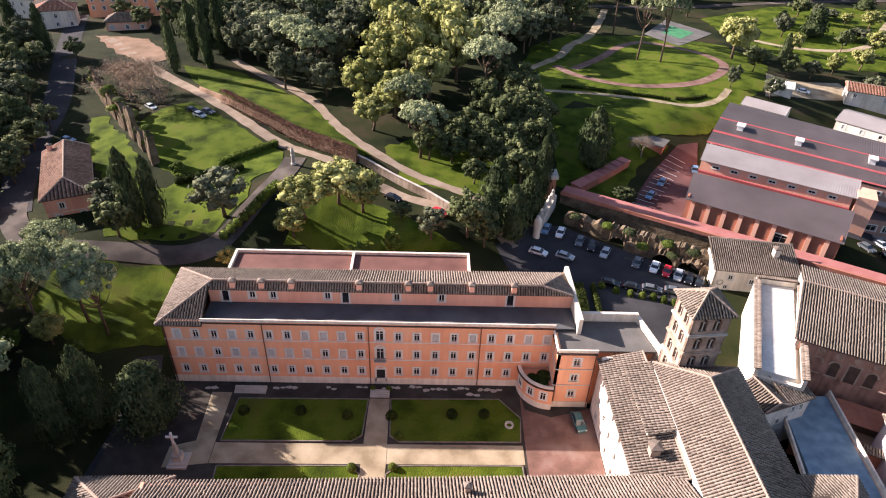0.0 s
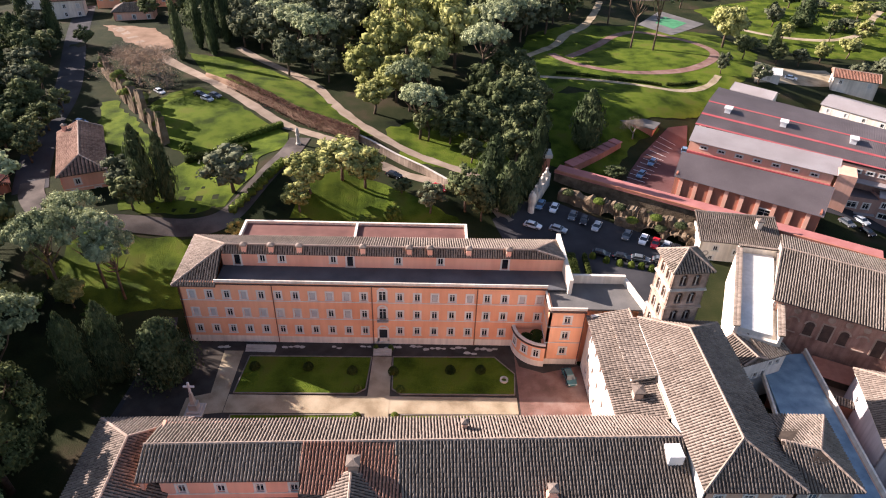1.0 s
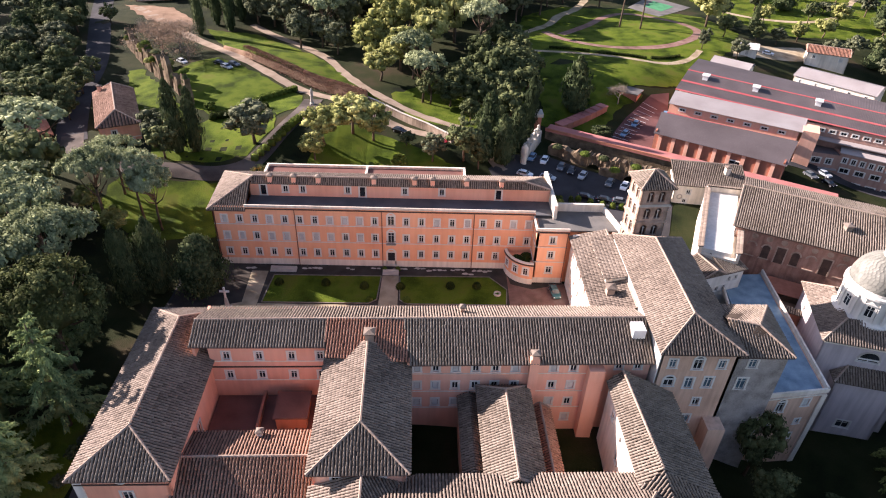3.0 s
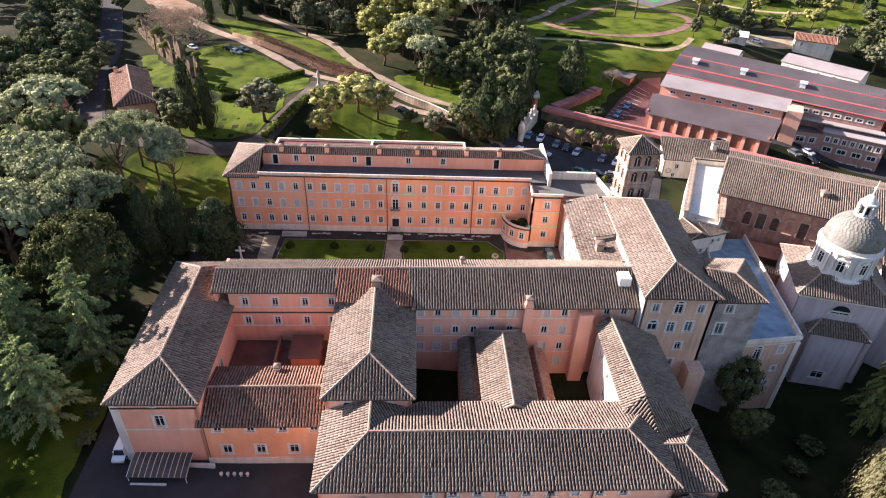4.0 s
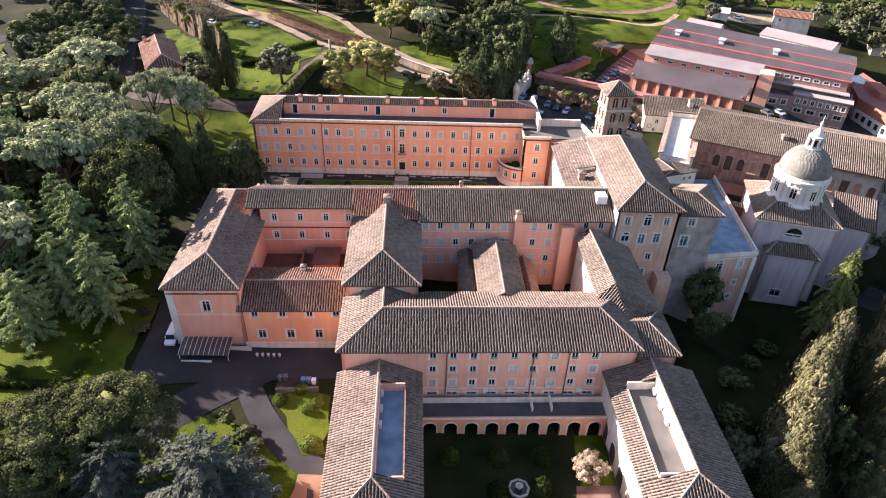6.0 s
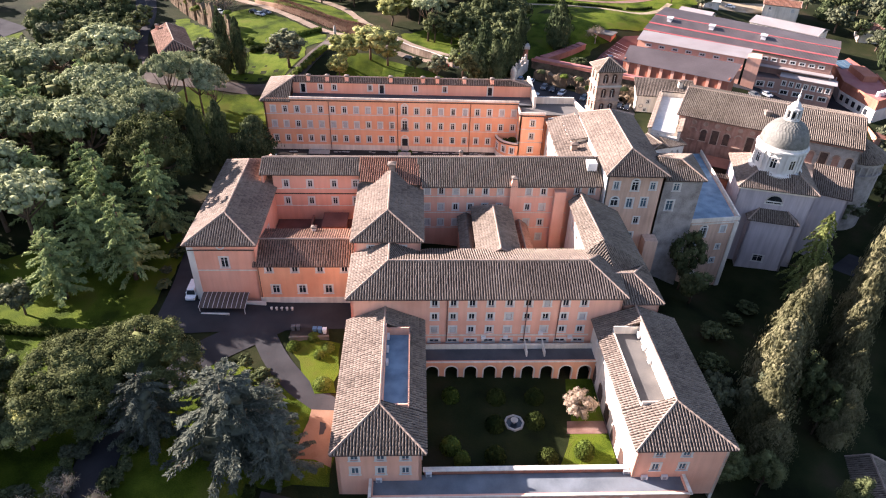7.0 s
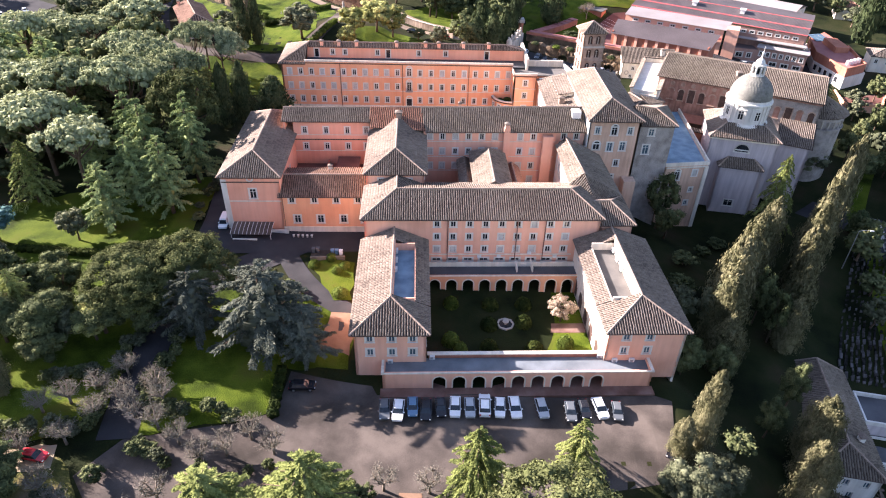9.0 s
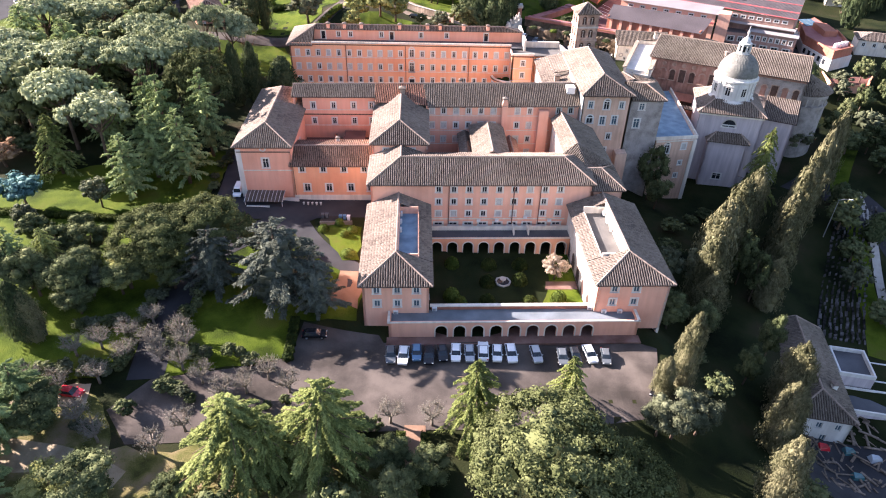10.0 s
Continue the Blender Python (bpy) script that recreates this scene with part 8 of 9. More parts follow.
plant("broad_dark", (-13.9, 374.2, 15, 7), (132.1, 349.1, 9, 4), (116.6, 344.5, 9, 4), (30.8, 319.9, 10, 5), (13.2, 236.9, 10, 4), (9.4, 238.4, 12, 5.4), (-136, 325.8, 12, 5), (-122.1, 305.3, 11, 5), (-115, 284.5, 11, 5), (-106, 276.7, 9, 5), (-108.1, 289.3, 8, 4), (-105.2, 266.8, 9, 5), (-132.8, 333.4, 10, 5), (-122.9, 340.4, 8, 4), (-100.6, 373.2, 12, 5), (-126.2, 389.7, 9, 5), (-112.6, 375.4, 9, 5), (51.2, 262.5, 4, 3.5))
plant("cypress_dark", (-57.0, 185.5, 19, 3.2), (-53.0, 189.3, 18, 3.4), (-64.8, 239.5, 20, 3.4), (-60.6, 241.0, 18, 2.9), (-44.6, 190.0, 14, 6), (45.5, 277.5, 18, 5.4), (29.4, 260.9, 19, 2.7), (-82.5, 341.7, 22, 2.6), (-76.1, 336.1, 23, 2.6), (-86, 331.2, 20, 2.6), (-75.1, 349.3, 22, 3), (-148.7, 351.5, 20, 3.5), (-136.5, 346.8, 18, 3), (138.2, 366.1, 12, 2.5))
plant("broad_grey", (-45.6, 242.6, 12, 7.6), (-69.6, 241, 11, 5.5), (-61.3, 344.8, 17, 7), (-46.4, 317.9, 14, 6), (-32.3, 311.6, 12, 5), (-59.7, 364.3, 16, 7), (-29.7, 359.3, 16, 7), (-67.8, 346.2, 14, 6), (-38.9, 320.3, 13, 6), (1.2, 236.5, 8, 4), (102.1, 327.5, 8, 3), (112.8, 320.5, 8, 4), (141, 348.8, 7, 4), (154.3, 331.6, 8, 4), (132.1, 384.9, 9, 4), (177.1, 419.3, 9, 4), (153.6, 401.5, 10, 5))
plant("broad", (-62.5, 261.5, 4, 2), (-7, 233, 5, 2.6))
plant("broad_grey", (43.4, 77.5, 9, 4), (36.3, 76.3, 7, 3.5))
plant("cedar_blue", (-29, 104.6, 18, 10.5), (-42.2, 107.6, 14, 7), (-21.6, 101.4, 12, 5.5))
plant("broad_grey", (-86.7, 124, 7, 3.4), (-75.5, 134, 8, 3.6))
plant("broad_autumn", (-106, 151, 8, 5))
plant("broad_teal", (-92, 133.5, 9, 5.2))
plant("cypress", (-69.1, 92, 11, 2.6), (77.1, 142.1, 20, 4.2), (73.2, 138, 18, 4.2), (69.5, 133.3, 20, 4.8), (65.8, 128.4, 18, 4.6), (62, 123.7, 20, 5), (59.4, 119, 17, 4.4), (57.7, 115.6, 18, 4.8), (57, 110.8, 14, 4.4), (42.6, 85.6, 17, 2.6), (38.7, 83.5, 9, 2.3), (111.1, 170.1, 24, 3.6), (101.8, 158.9, 23, 3.8), (97, 153, 20, 3.4), (91.6, 146.4, 20, 4.2), (88, 141.4, 21, 3.8), (84.2, 136.6, 19, 4.2), (81, 131, 18, 3.6), (77.4, 124.5, 17, 4), (73.4, 117.6, 14, 3.8), (67.2, 92, 17, 4.4), (64, 86, 13, 3.8), (59.2, 79.1, 16, 3.8), (53.4, 67.8, 16, 3.5))
plant("pollard", (-60.5, 81.2, 5.4, 2.5), (-55, 83.1, 5.4, 2.5), (-52.2, 87.6, 5.4, 2.5), (-50.6, 96.5, 5.4, 2.5), (-42.8, 90.6, 5.4, 2.5), (-42.2, 86.0, 5.4, 2.5), (-38.2, 83.5, 5.4, 2.5), (-30.6, 81.7, 5.4, 2.5), (-27.5, 84.6, 5.4, 2.5), (-23.6, 82.2, 5.4, 2.5), (-51.1, 72.3, 5.4, 2.5), (-55.0, 75.2, 5.4, 2.5), (-41.7, 70.5, 5.4, 2.5), (-38.5, 74.5, 5.4, 2.5), (-64.8, 81.4, 5.4, 2.5), (-34, 80.6, 5.4, 2.5), (-44.6, 93.4, 5.4, 2.5), (-48.6, 90.4, 5.4, 2.6), (-46.5, 88.0, 5.0, 2.6), (-61, 88.6, 5.2, 2.6), (-57.5, 90.4, 5.2, 2.6), (-53.4, 92.8, 5.2, 2.6), (-6.6, 76.4, 5.4, 2.5), (0, 76.1, 5.4, 2.5))
plant("cedar_light", (-28.6, 68.6, 15.5, 10.5), (-15.8, 69.4, 17.5, 10.5), (6.7, 75.5, 16, 6.4), (22.3, 81, 12, 4.5), (-23.5, 67, 13, 6), (85, 156.6, 23.4, 6.2))
plant("bare_warm", (-92, 308.6, 15, 11), (-82.4, 304.5, 15, 10.5))
plant("bare", (-88, 314, 14, 10), (-101.5, 321.2, 11, 6), (60.5, 282.4, 8, 5))
plant("dome", (-60.5, 167.5, 25, 9), (-53.2, 111.8, 15, 9), (-44.6, 114.6, 16, 8.5), (15.6, 62.0, 19, 11), (24.5, 59.7, 15, 7.5))
plant("cypress_dark", (16.5, 247.6, 16, 4.6), (19.8, 241.6, 14, 4.4), (14.4, 240.4, 12, 4), (24.6, 249.5, 13, 3.6))
plant("cedar", (-79.5, 107.4, 12, 4.5), (-64.4, 71.5, 12, 5.5), (-62.7, 60.3, 11, 6))
plant("cypress_dark", (-70.6, 92.2, 13, 3.6), (171, 277, 30, 5.5), (192, 300, 20, 5), (154, 222, 13, 2.4), *[(-131.5 + .55 * i, 201 + 6.2 * i, 11 + i % 3, 1.7) for i in range(9)])
plant("cedar_light", (-73.6, 108.6, 12, 4.6), (-90.6, 148, 16, 6))
plant("broad_light", (-59.3, 104.5, 8, 4.2), (-47.6, 60.5, 6, 4.8), (-53, 62.6, 6, 4.6))
plant("broad_grey", (-64.3, 103.5, 8, 4), (38.9, 76.2, 10, 4.2), (50.1, 119.5, 10, 3.6), (56.4, 118, 13, 3.4))
plant("broad_dark", (57, 157.2, 17, 4.6), (57, 150.5, 9, 4), (21.5, 274.2, 13, 6.5), (15.8, 279.3, 14, 6.5), (27.4, 287, 15, 7), (30, 275.7, 14, 6), (12, 262.5, 8, 4), (6.5, 274, 9, 5), (-81.6, 119.5, 7, 3), (-72.5, 119.6, 8, 3.4), (-73.5, 110.7, 7, 3.4))
plant("broad_dark", (-84, 106, 12, 5), (-96, 106, 12, 5), (-74, 103, 10, 4.5), (-66, 107, 9, 4))
plant("cedar", (-64.5, 173, 15, 5.5))
plant("broad", (-69, 207, 4, 2.6), (-63, 203.5, 3.6, 2.2), (-74, 203, 5, 3))
grove("umbrella pines and cedars beside the drive", [(-62, 150), (-66, 168), (-68, 200), (-74, 222), (-84, 226), (-100, 236), (-122, 226), (-128, 164), (-108, 157), (-84, 150), (-75, 142)], 11, ["pine", "pine", "cedar", "broad_dark"], (17, 22), (7, 9.5), 1, fine=.22)
grove("dark mixed woodland beyond the lodge drive", [(-113, 234), (-115, 262), (-119, 290), (-129, 318), (-142, 350), (-160, 350), (-140, 300), (-127, 250), (-122, 213)], 9, ["broad_dark", "broad_grey", "cypress_dark"], (9, 14), (5, 7), 2, fine=.18)
grove("distant dark woodland", [(-190, 400), (-190, 300), (-260, 220), (-260, 400)], 16, ["broad_dark", "broad_grey", "pine"], (11, 16), (6, 9), 22, fine=.07)
grove("dark evergreen woodland of the park", [(14, 274), (22, 260), (29, 266), (30, 300), (22, 322), (16, 300)], 10, ["broad_dark", "broad_dark", "pine"], (11, 16), (5, 8), 3, fine=.18)
grove("tall grey-green park woodland", [(-32, 318), (-28, 350), (20, 356), (34, 350), (46, 372), (62, 400), (-70, 400), (-66, 345), (-46, 330)], 11, ["broad_dark", "broad_grey", "pine", "broad_grey"], (13, 19), (6, 9), 33, fine=.12)
grove("dark woodland beyond the aqueduct", [(-82, 336), (-70, 350), (-60, 400), (-92, 404), (-92, 350)], 11, ["broad_dark", "cypress_dark", "broad_grey"], (12, 18), (5, 7.5), 4, fine=.18)
grove("far woodland along the park edge", [(-330, 405), (60, 405), (72, 425), (80, 455), (340, 480), (340, 580), (-330, 580)], 22, ["broad_dark", "broad_dark", "pine", "broad_grey", "broad_light"], (13, 20), (10, 14), 5, fine=.035)
grove("scattered small park trees", [(122, 350), (150, 352), (185, 345), (215, 345), (300, 380), (300, 470), (215, 450), (150, 420), (130, 390)], 23, ["broad_grey", "broad_light", "broad_dark", "broad_dark", "cypress_dark"], (5, 12), (3, 6.5), 6, fine=.11)
grove("trees behind the sheds", [(165, 300), (230, 290), (330, 330), (330, 380), (215, 340), (168, 340)], 13, ["broad_dark", "broad_grey", "cypress_dark"], (8, 13), (4, 6.5), 7, fine=.09)
grove("evergreen shrubs and small trees on the lawn", [(-125, 94), (-72, 96), (-66, 107), (-90, 107), (-104, 109), (-125, 110)], 9, ["broad_dark", "broad_dark", "broad_grey", "broad"], (6, 9), (3.5, 5), 8, fine=.22)
grove("undergrowth of dark evergreens below the pines", [(-84, 160), (-86, 202), (-100, 222), (-122, 222), (-126, 160), (-104, 152)], 8, ["broad_dark", "broad_dark", "broad_grey"], (6, 11), (3.6, 5.5), 31, keep=.3, fine=.09)
grove("thicket of evergreens and cedars", [(-110, 30), (-60, 30), (-46, 56), (-60, 58), (-70, 68), (-84, 72), (-110, 62)], 8.5, ["broad_dark", "cedar", "broad_dark", "broad_grey"], (5, 8), (3.5, 5.5), 9, fine=.21)
grove("dark evergreen thicket below the car park", [(-44, 34), (40, 34), (38, 66), (12, 70), (4, 66), (-10, 68), (-40, 68)], 8, ["broad_dark", "broad_dark", "broad"], (4, 7), (3, 4.5), 10, fine=.21)
grove("dark shrubs on the steep slope", [(46, 44), (60, 50), (62, 78), (58, 100), (66, 120), (92, 130), (96, 150), (84, 158), (60, 152), (50, 136), (48, 100), (44, 80)], 13, ["broad_dark"], (2, 4), (2, 3.5), 11, fine=.12)
grove("dark trees below the apse", [(100, 128), (112, 100), (114, 160), (108, 186), (118, 205), (140, 210), (150, 150), (140, 90), (128, 70), (135, 60), (200, 60), (200, 230), (130, 232), (114, 192)], 12, ["broad_dark", "broad_dark", "broad_grey", "cypress_dark"], (5, 10), (3.5, 5.5), 12, fine=.09)
grove("garden shrubs behind the long building", [(-44, 226), (-26, 230), (-12, 228), (10, 232), (12, 240), (-10, 247), (-24, 246), (-36, 236)], 12, ["broad_dark", "broad", "broad_light"], (3.5, 6), (2.5, 4), 13, fine=.24)


grove("dark trees and cypresses on the far slope", [(120, 196), (146, 216), (190, 236), (270, 244), (270, 120), (150, 120), (130, 160)], 10, ["broad_dark", "broad_grey", "cypress_dark", "broad_dark"], (7, 12), (3.5, 5.5), 41, fine=.05)
# rough shrubs that break the edges of drives and lawns
srng = random.Random(21)
for a, b, n in (((-53, 84), (-52, 112), 24), ((-46.2, 92), (-44, 112), 18), ((-45, 89.5), (-28, 88), 18), ((-72, 84), (-54, 85.5), 14), ((-64, 95), (-55, 97), 8), ((-62, 76), (-52, 74), 8), ((-44, 82), (-34, 78), 8), ((-57, 118), (-52, 128), 4), ((-52.5, 134), (-52.4, 160), 8), ((-26, 79), (-8, 74.5), 6), ((-33, 123), (-27, 117), 4)):
    for i in range(n):
        q = srng.random()
        plant("broad_dark" if srng.random() < .6 else "broad_grey", (a[0] + (b[0] - a[0]) * q + srng.uniform(-.9, .9), a[1] + (b[1] - a[1]) * q + srng.uniform(-.9, .9), srng.uniform(1.6, 3.2), srng.uniform(1.0, 1.9)))

# ---- vehicles ----
TYRE = pm("tyre_rubber", [(.015, .015, .015), (.03, .03, .03)], 2, .8, 0, 9)
CARGLASS = pm("car_glass", [(.015, .02, .025), (.03, .04, .05)], 2, .08, 0, 9, spec=.7)
PAINT = {n: pm("car_paint_" + n, [c, tuple(min(1, v * 1.15) for v in c)], 2, .25, 0, 9, spec=.6) for n, c in
         (("white", (.72, .74, .76)), ("silver", (.34, .37, .40)), ("black", (.012, .012, .015)), ("blue", (.10, .20, .32)), ("red", (.50, .02, .03)), ("grey", (.10, .11, .12)), ("teal", (.04, .12, .13)))}
LIGHTS = pm("headlamp_glass", [(.6, .6, .58), (.75, .75, .72)], 2, .2, 0, 9)
TAIL = pm("tail_lamp", [(.30, .01, .01), (.42, .02, .02)], 2, .3, 0, 9)


def car_master(paint, van=False):
    """One car, 4.2 m long along y, nose to -y."""
    up = 1.95 if van else 1.44
    root = new("car")
    b = MB()
    prof = [(-2.1, .32), (-2.1, .66), (-1.95, .78), (-.95, .92), (1.95, .92), (2.1, .70), (2.1, .32)]
    ws = [.76, .80, .84, .88, .86, .80, .78]
    L, R = [(-w, y, z) for (y, z), w in zip(prof, ws)], [(w, y, z) for (y, z), w in zip(prof, ws)]
    n = len(prof)
    b.v = L + R
    b.f = [(i, (i + 1) % n, n + (i + 1) % n, n + i) for i in range(n)] + [tuple(range(n)), tuple(range(2 * n - 1, n - 1, -1))]
    part("body", b, paint, root)
    y0, y1, t0, t1 = (-1.35, 2.0, -1.0, 1.9) if van else (-1.05, 1.75, -.35, 1.3)
    g = MB().hexa([(-.80, y0, .90), (.80, y0, .90), (.80, y1, .90), (-.80, y1, .90)], [(-.62, t0, up - .05), (.62, t0, up - .05), (.62, t1, up - .05), (-.62, t1, up - .05)])
    part("cabin", g, paint if van else CARGLASS, root)
    part("roof", MB().hexa([(-.64, t0 - .04, up - .06), (.64, t0 - .04, up - .06), (.64, t1 + .04, up - .06), (-.64, t1 + .04, up - .06)], [(-.56, t0 + .1, up), (.56, t0 + .1, up), (.56, t1 - .1, up), (-.56, t1 - .1, up)]), paint, root)
    if van:
        part("windscreen", MB().hexa([(-.72, -1.36, .98), (.72, -1.36, .98), (.72, -1.30, .98), (-.72, -1.30, .98)], [(-.6, -1.08, up - .25), (.6, -1.08, up - .25), (.6, -1.02, up - .25), (-.6, -1.02, up - .25)]), CARGLASS, root)
    for sx in (-1, 1):
        for y in (-1.3, 1.3):
            w = MB()
            w.tube([(sx * .68, y, .32), (sx * .87, y, .32)], [.32, .32], 14)
            wo = part("wheel", w, TYRE, root)
            part("rim", MB().tube([(sx * .86, y, .32), (sx * .885, y, .32)], [.2, .18], 10), METAL, wo)
        part("headlamp", MB().box(sx * .66 - .13, sx * .66 + .13, -2.11, -2.0, .60, .74), LIGHTS, root)
        part("tail_lamp", MB().box(sx * .68 - .1, sx * .68 + .1, 2.02, 2.12, .62, .82), TAIL, root)
        part("mirror", MB().box(sx * .98 - .09, sx * .98 + .09, -.85, -.7, .92, 1.04), paint, root)
    return root


MASTERS = {}


def park(colour, x, y, deg, group, scale=1.0, van=False, z=None):
    key = (colour, van)
    m = Matrix.Translation((x, y, (ground(x, y) if z is None else z) + .1)) @ Matrix.Rotation(radians(deg), 4, "Z")
    if key not in MASTERS:
        ob = MASTERS[key] = car_master(PAINT[colour], van)
        ob.matrix_basis = m
        ob.scale = (scale,) * 3
    else:
        ob = copy_thing(MASTERS[key], m)
        ob.scale = (scale,) * 3
    where = {"cars along the arcade": "in front of the arcade", "cars on the square": "on the asphalt square", "cars by the track": "on the grass by the track"}.get(group, "in a yard")
    tagged(ob, f"{colour} parked {'van' if van else 'hatchback car'} {where}", "van" if van else "car", group)


for i, (c, x, y) in enumerate((("grey", -7.5, 91.0), ("white", -5.2, 90.8), ("blue", -2.9, 91.6), ("black", -.7, 90.9), ("black", 1.7, 91.5), ("white", 4.1, 91.6), ("silver", 6.5, 91.5), ("white", 9.0, 92.0), ("white", 11.5, 91.7), ("white", 14.0, 91.8),
                                ("silver", 18.5, 91.9), ("grey", 23.2, 91.4), ("black", 25.6, 91.9), ("white", 28.2, 92.0), ("grey", 30.9, 91.3))):
    park(c, x, y, (4, -3, 2, 0, 5, -2, 1, 178, -4, 3, 6, -2, 2, 8, -5)[i], "cars along the arcade", (1, 1.04, .95, 1.05, .95, 1.02, .97, 1.1, .98, 1.08, 1, 1, .95, 1.05, .92)[i])
park("black", -21.5, 95.2, 92, "cars along the arcade", 1.05)
park("black", 38.4, 84.0, -35, "cars along the arcade")
park("white", -45.9, 139.8, 2, "cars beside the block", 1.12, True)
park("teal", 26.7, 190.6, 8, "cars in the entrance court", 1.0, z=7.0)
for c, x, y, d in (("blue", 28.6, 246.0, -22), ("white", 32.0, 245.3, -22), ("white", 25.6, 236.9, 62), ("silver", 31.6, 236.2, 62), ("grey", 36.2, 242.6, -22), ("black", 38.8, 241.0, -22), ("silver", 41.4, 238.6, -28),
                   ("grey", 47.9, 235.2, -28), ("white", 51.5, 233.6, -28), ("red", 53.9, 232.2, -28), ("silver", 56.1, 231.0, -28), ("black", 58.2, 230.0, -28), ("black", 60.2, 229.0, -28), ("black", 40.0, 227.4, 70), ("black", 44.6, 226.2, 70), ("grey", 48.6, 225.6, 72), ("grey", 53.4, 225.2, 74)):
    park(c, x, y, d, "cars on the square")
for c, x, y, d in (("blue", 63.8, 271.2, -34), ("blue", 58.8, 264.2, -34), ("blue", 75.2, 278.4, -20), ("grey", 107.5, 246, 20), ("black", 112, 243.8, 20), ("silver", 112.8, 248.3, 20), ("white", 129, 330, 60), ("blue", -160, 262, 40), ("white", -164, 270, 40), ("silver", -158, 276, 40), ("grey", -168, 258, 40)):
    park(c, x, y, d, "cars in the yards")
for c, x, y, d in (("red", 3.1, 245.2, 62), ("white", -83.6, 301.6, 50), ("black", -68.8, 295, 60), ("silver", -65.6, 291.6, 55), ("grey", -64, 294.2, 60), ("black", -8, 251.6, 60), ("blue", -99.3, 281.4, 70)):
    park(c, x, y, d, "cars by the track")
park("red", -58.6, 80.6, 80, "cars beside the drive")


# ---- garden things ----
def shrub(x, y, h, r, label, mat=None, z=None, group="clipped shrubs", name="shrub"):
    key = ("shrub", mat or L_HEDGE)
    if key not in TREE_CACHE:
        rng = np.random.default_rng(9)
        d = rng.normal(size=(1300, 3))
        d /= np.linalg.norm(d, axis=1)[:, None]
        d[:, 2] = np.abs(d[:, 2])
        V, Fc = leaf_cloud(d * rng.uniform(.82, 1.05, (1300, 1)), .10, rng, face=d)
        cv, cf = cores(np.array([[0, 0, .35]]), [1.0], .8, .8)
        TREE_CACHE[key] = raw_mesh("leaves", np.concatenate([V, cv]), np.concatenate([Fc, cf + len(V)]))
    to = new(name)
    to.matrix_basis = Matrix.Translation((x, y, ground(x, y) if z is None else z)) @ Matrix.Rotation(x * 5, 4, "Z") @ Matrix.Diagonal((r, r, h, 1))
    tagged(to, label, "shrub", group)
    part("leaves", TREE_CACHE[key], mat or L_HEDGE, to)


for x, y in ((11.0, 111.6), (17.6, 112.4), (10.6, 105.5), (18.8, 105.2), (11.6, 117.4), (18.2, 117.6)):
    shrub(x, y, 2.4, 1.7, "dark clipped round bush in the cloister garden", z=.1)
for x, y, r in ((3.8, 117.5, 1.6), (3.6, 107.2, 1.7), (5.4, 104.6, 1.3), (24.8, 106.6, 1.6)):
    shrub(x, y, 2.6, r, "bright green leafy shrub in the cloister garden", L_MID, .1)
for x, y in ((38, 226.5), (40.8, 225.0), (43.6, 224.0), (46.0, 223.4), (48.2, 223.0), (50.2, 222.2), (52.2, 221.4)):
    shrub(x, y, 1.5, .8, "round green shrub in a row beside parked cars", L_MID, group="shrubs on the square")
for x, y, r in ((-24.2, 126.4, 1.3), (-18, 126.2, 1.2), (-19.4, 124.5, 1.0), (-18, 118.2, 1.6), (-21, 128.6, 1.2)):
    shrub(x, y, 1.3, r, "light green shrub on the kerbed lawn", L_MID)
for x, y, r in ((-11, 187.4, .7), (-3.6, 187.4, .8), (-10.6, 181.2, .8), (-4.2, 181.4, .7), (-8.6, 197.6, .55), (-5.8, 197.6, .55)):
    shrub(x, y, 1.0, r, "small garden shrub beside the gravel walk", L_MID, 7.1)
for x, y in shrub_spots:
    shrub(x, y, 1.3, .95, "dark round shrub on the garden lawn", z=7.1)
for x, y, r in ((19.2, 196.6, 1.2), (20.8, 195.6, 1.0), (21.3, 197.4, 1.3)):
    shrub(x, y, .9, r, "dark planting on the round bay roof", z=11.4)


def hedge(pts, w, h, label, mat=L_HEDGE, seed=1, body=True):
    """A clipped hedge along a line."""
    rng = np.random.default_rng(seed)
    line = [Vector(p) for p in pts]
    V, C, R = [], [], []
    for a, b in zip(line, line[1:]):
        L = (b - a).length
        n = int(L * (w + 2 * h) * 22)
        t, s, z = rng.random(n), rng.uniform(-1, 1, n), rng.random(n)
        side = rng.random(n) < .55
        s = np.where(side, np.sign(s) * rng.uniform(.8, 1.05, n), s)
        z = np.where(side, z, rng.uniform(.9, 1.05, n))
        d = (b - a) / L
        x = a.x + d.x * L * t - d.y * s * w / 2
        y = a.y + d.y * L * t + d.x * s * w / 2
        V.append(np.stack([x, y, [ground(p, q) for p, q in zip(x, y)] + z * h], 1))
        k = max(1, int(L / w))
        for i in range(k):
            p = a.lerp(b, (i + .5) / k)
            C.append((p.x, p.y, ground(p.x, p.y) + h * .45))
            R.append(w * .72)
    v, f = leaf_cloud(np.concatenate(V), .17, rng)
    cv, cf = cores(np.array(C), R, h / w * .8, 1.0)
    if body:
        v, f = np.concatenate([v, cv]), np.concatenate([f, cf + len(v)])
    ob = part("hedge", raw_mesh("hedge", v, f), mat)
    tagged(ob, label, "hedge")


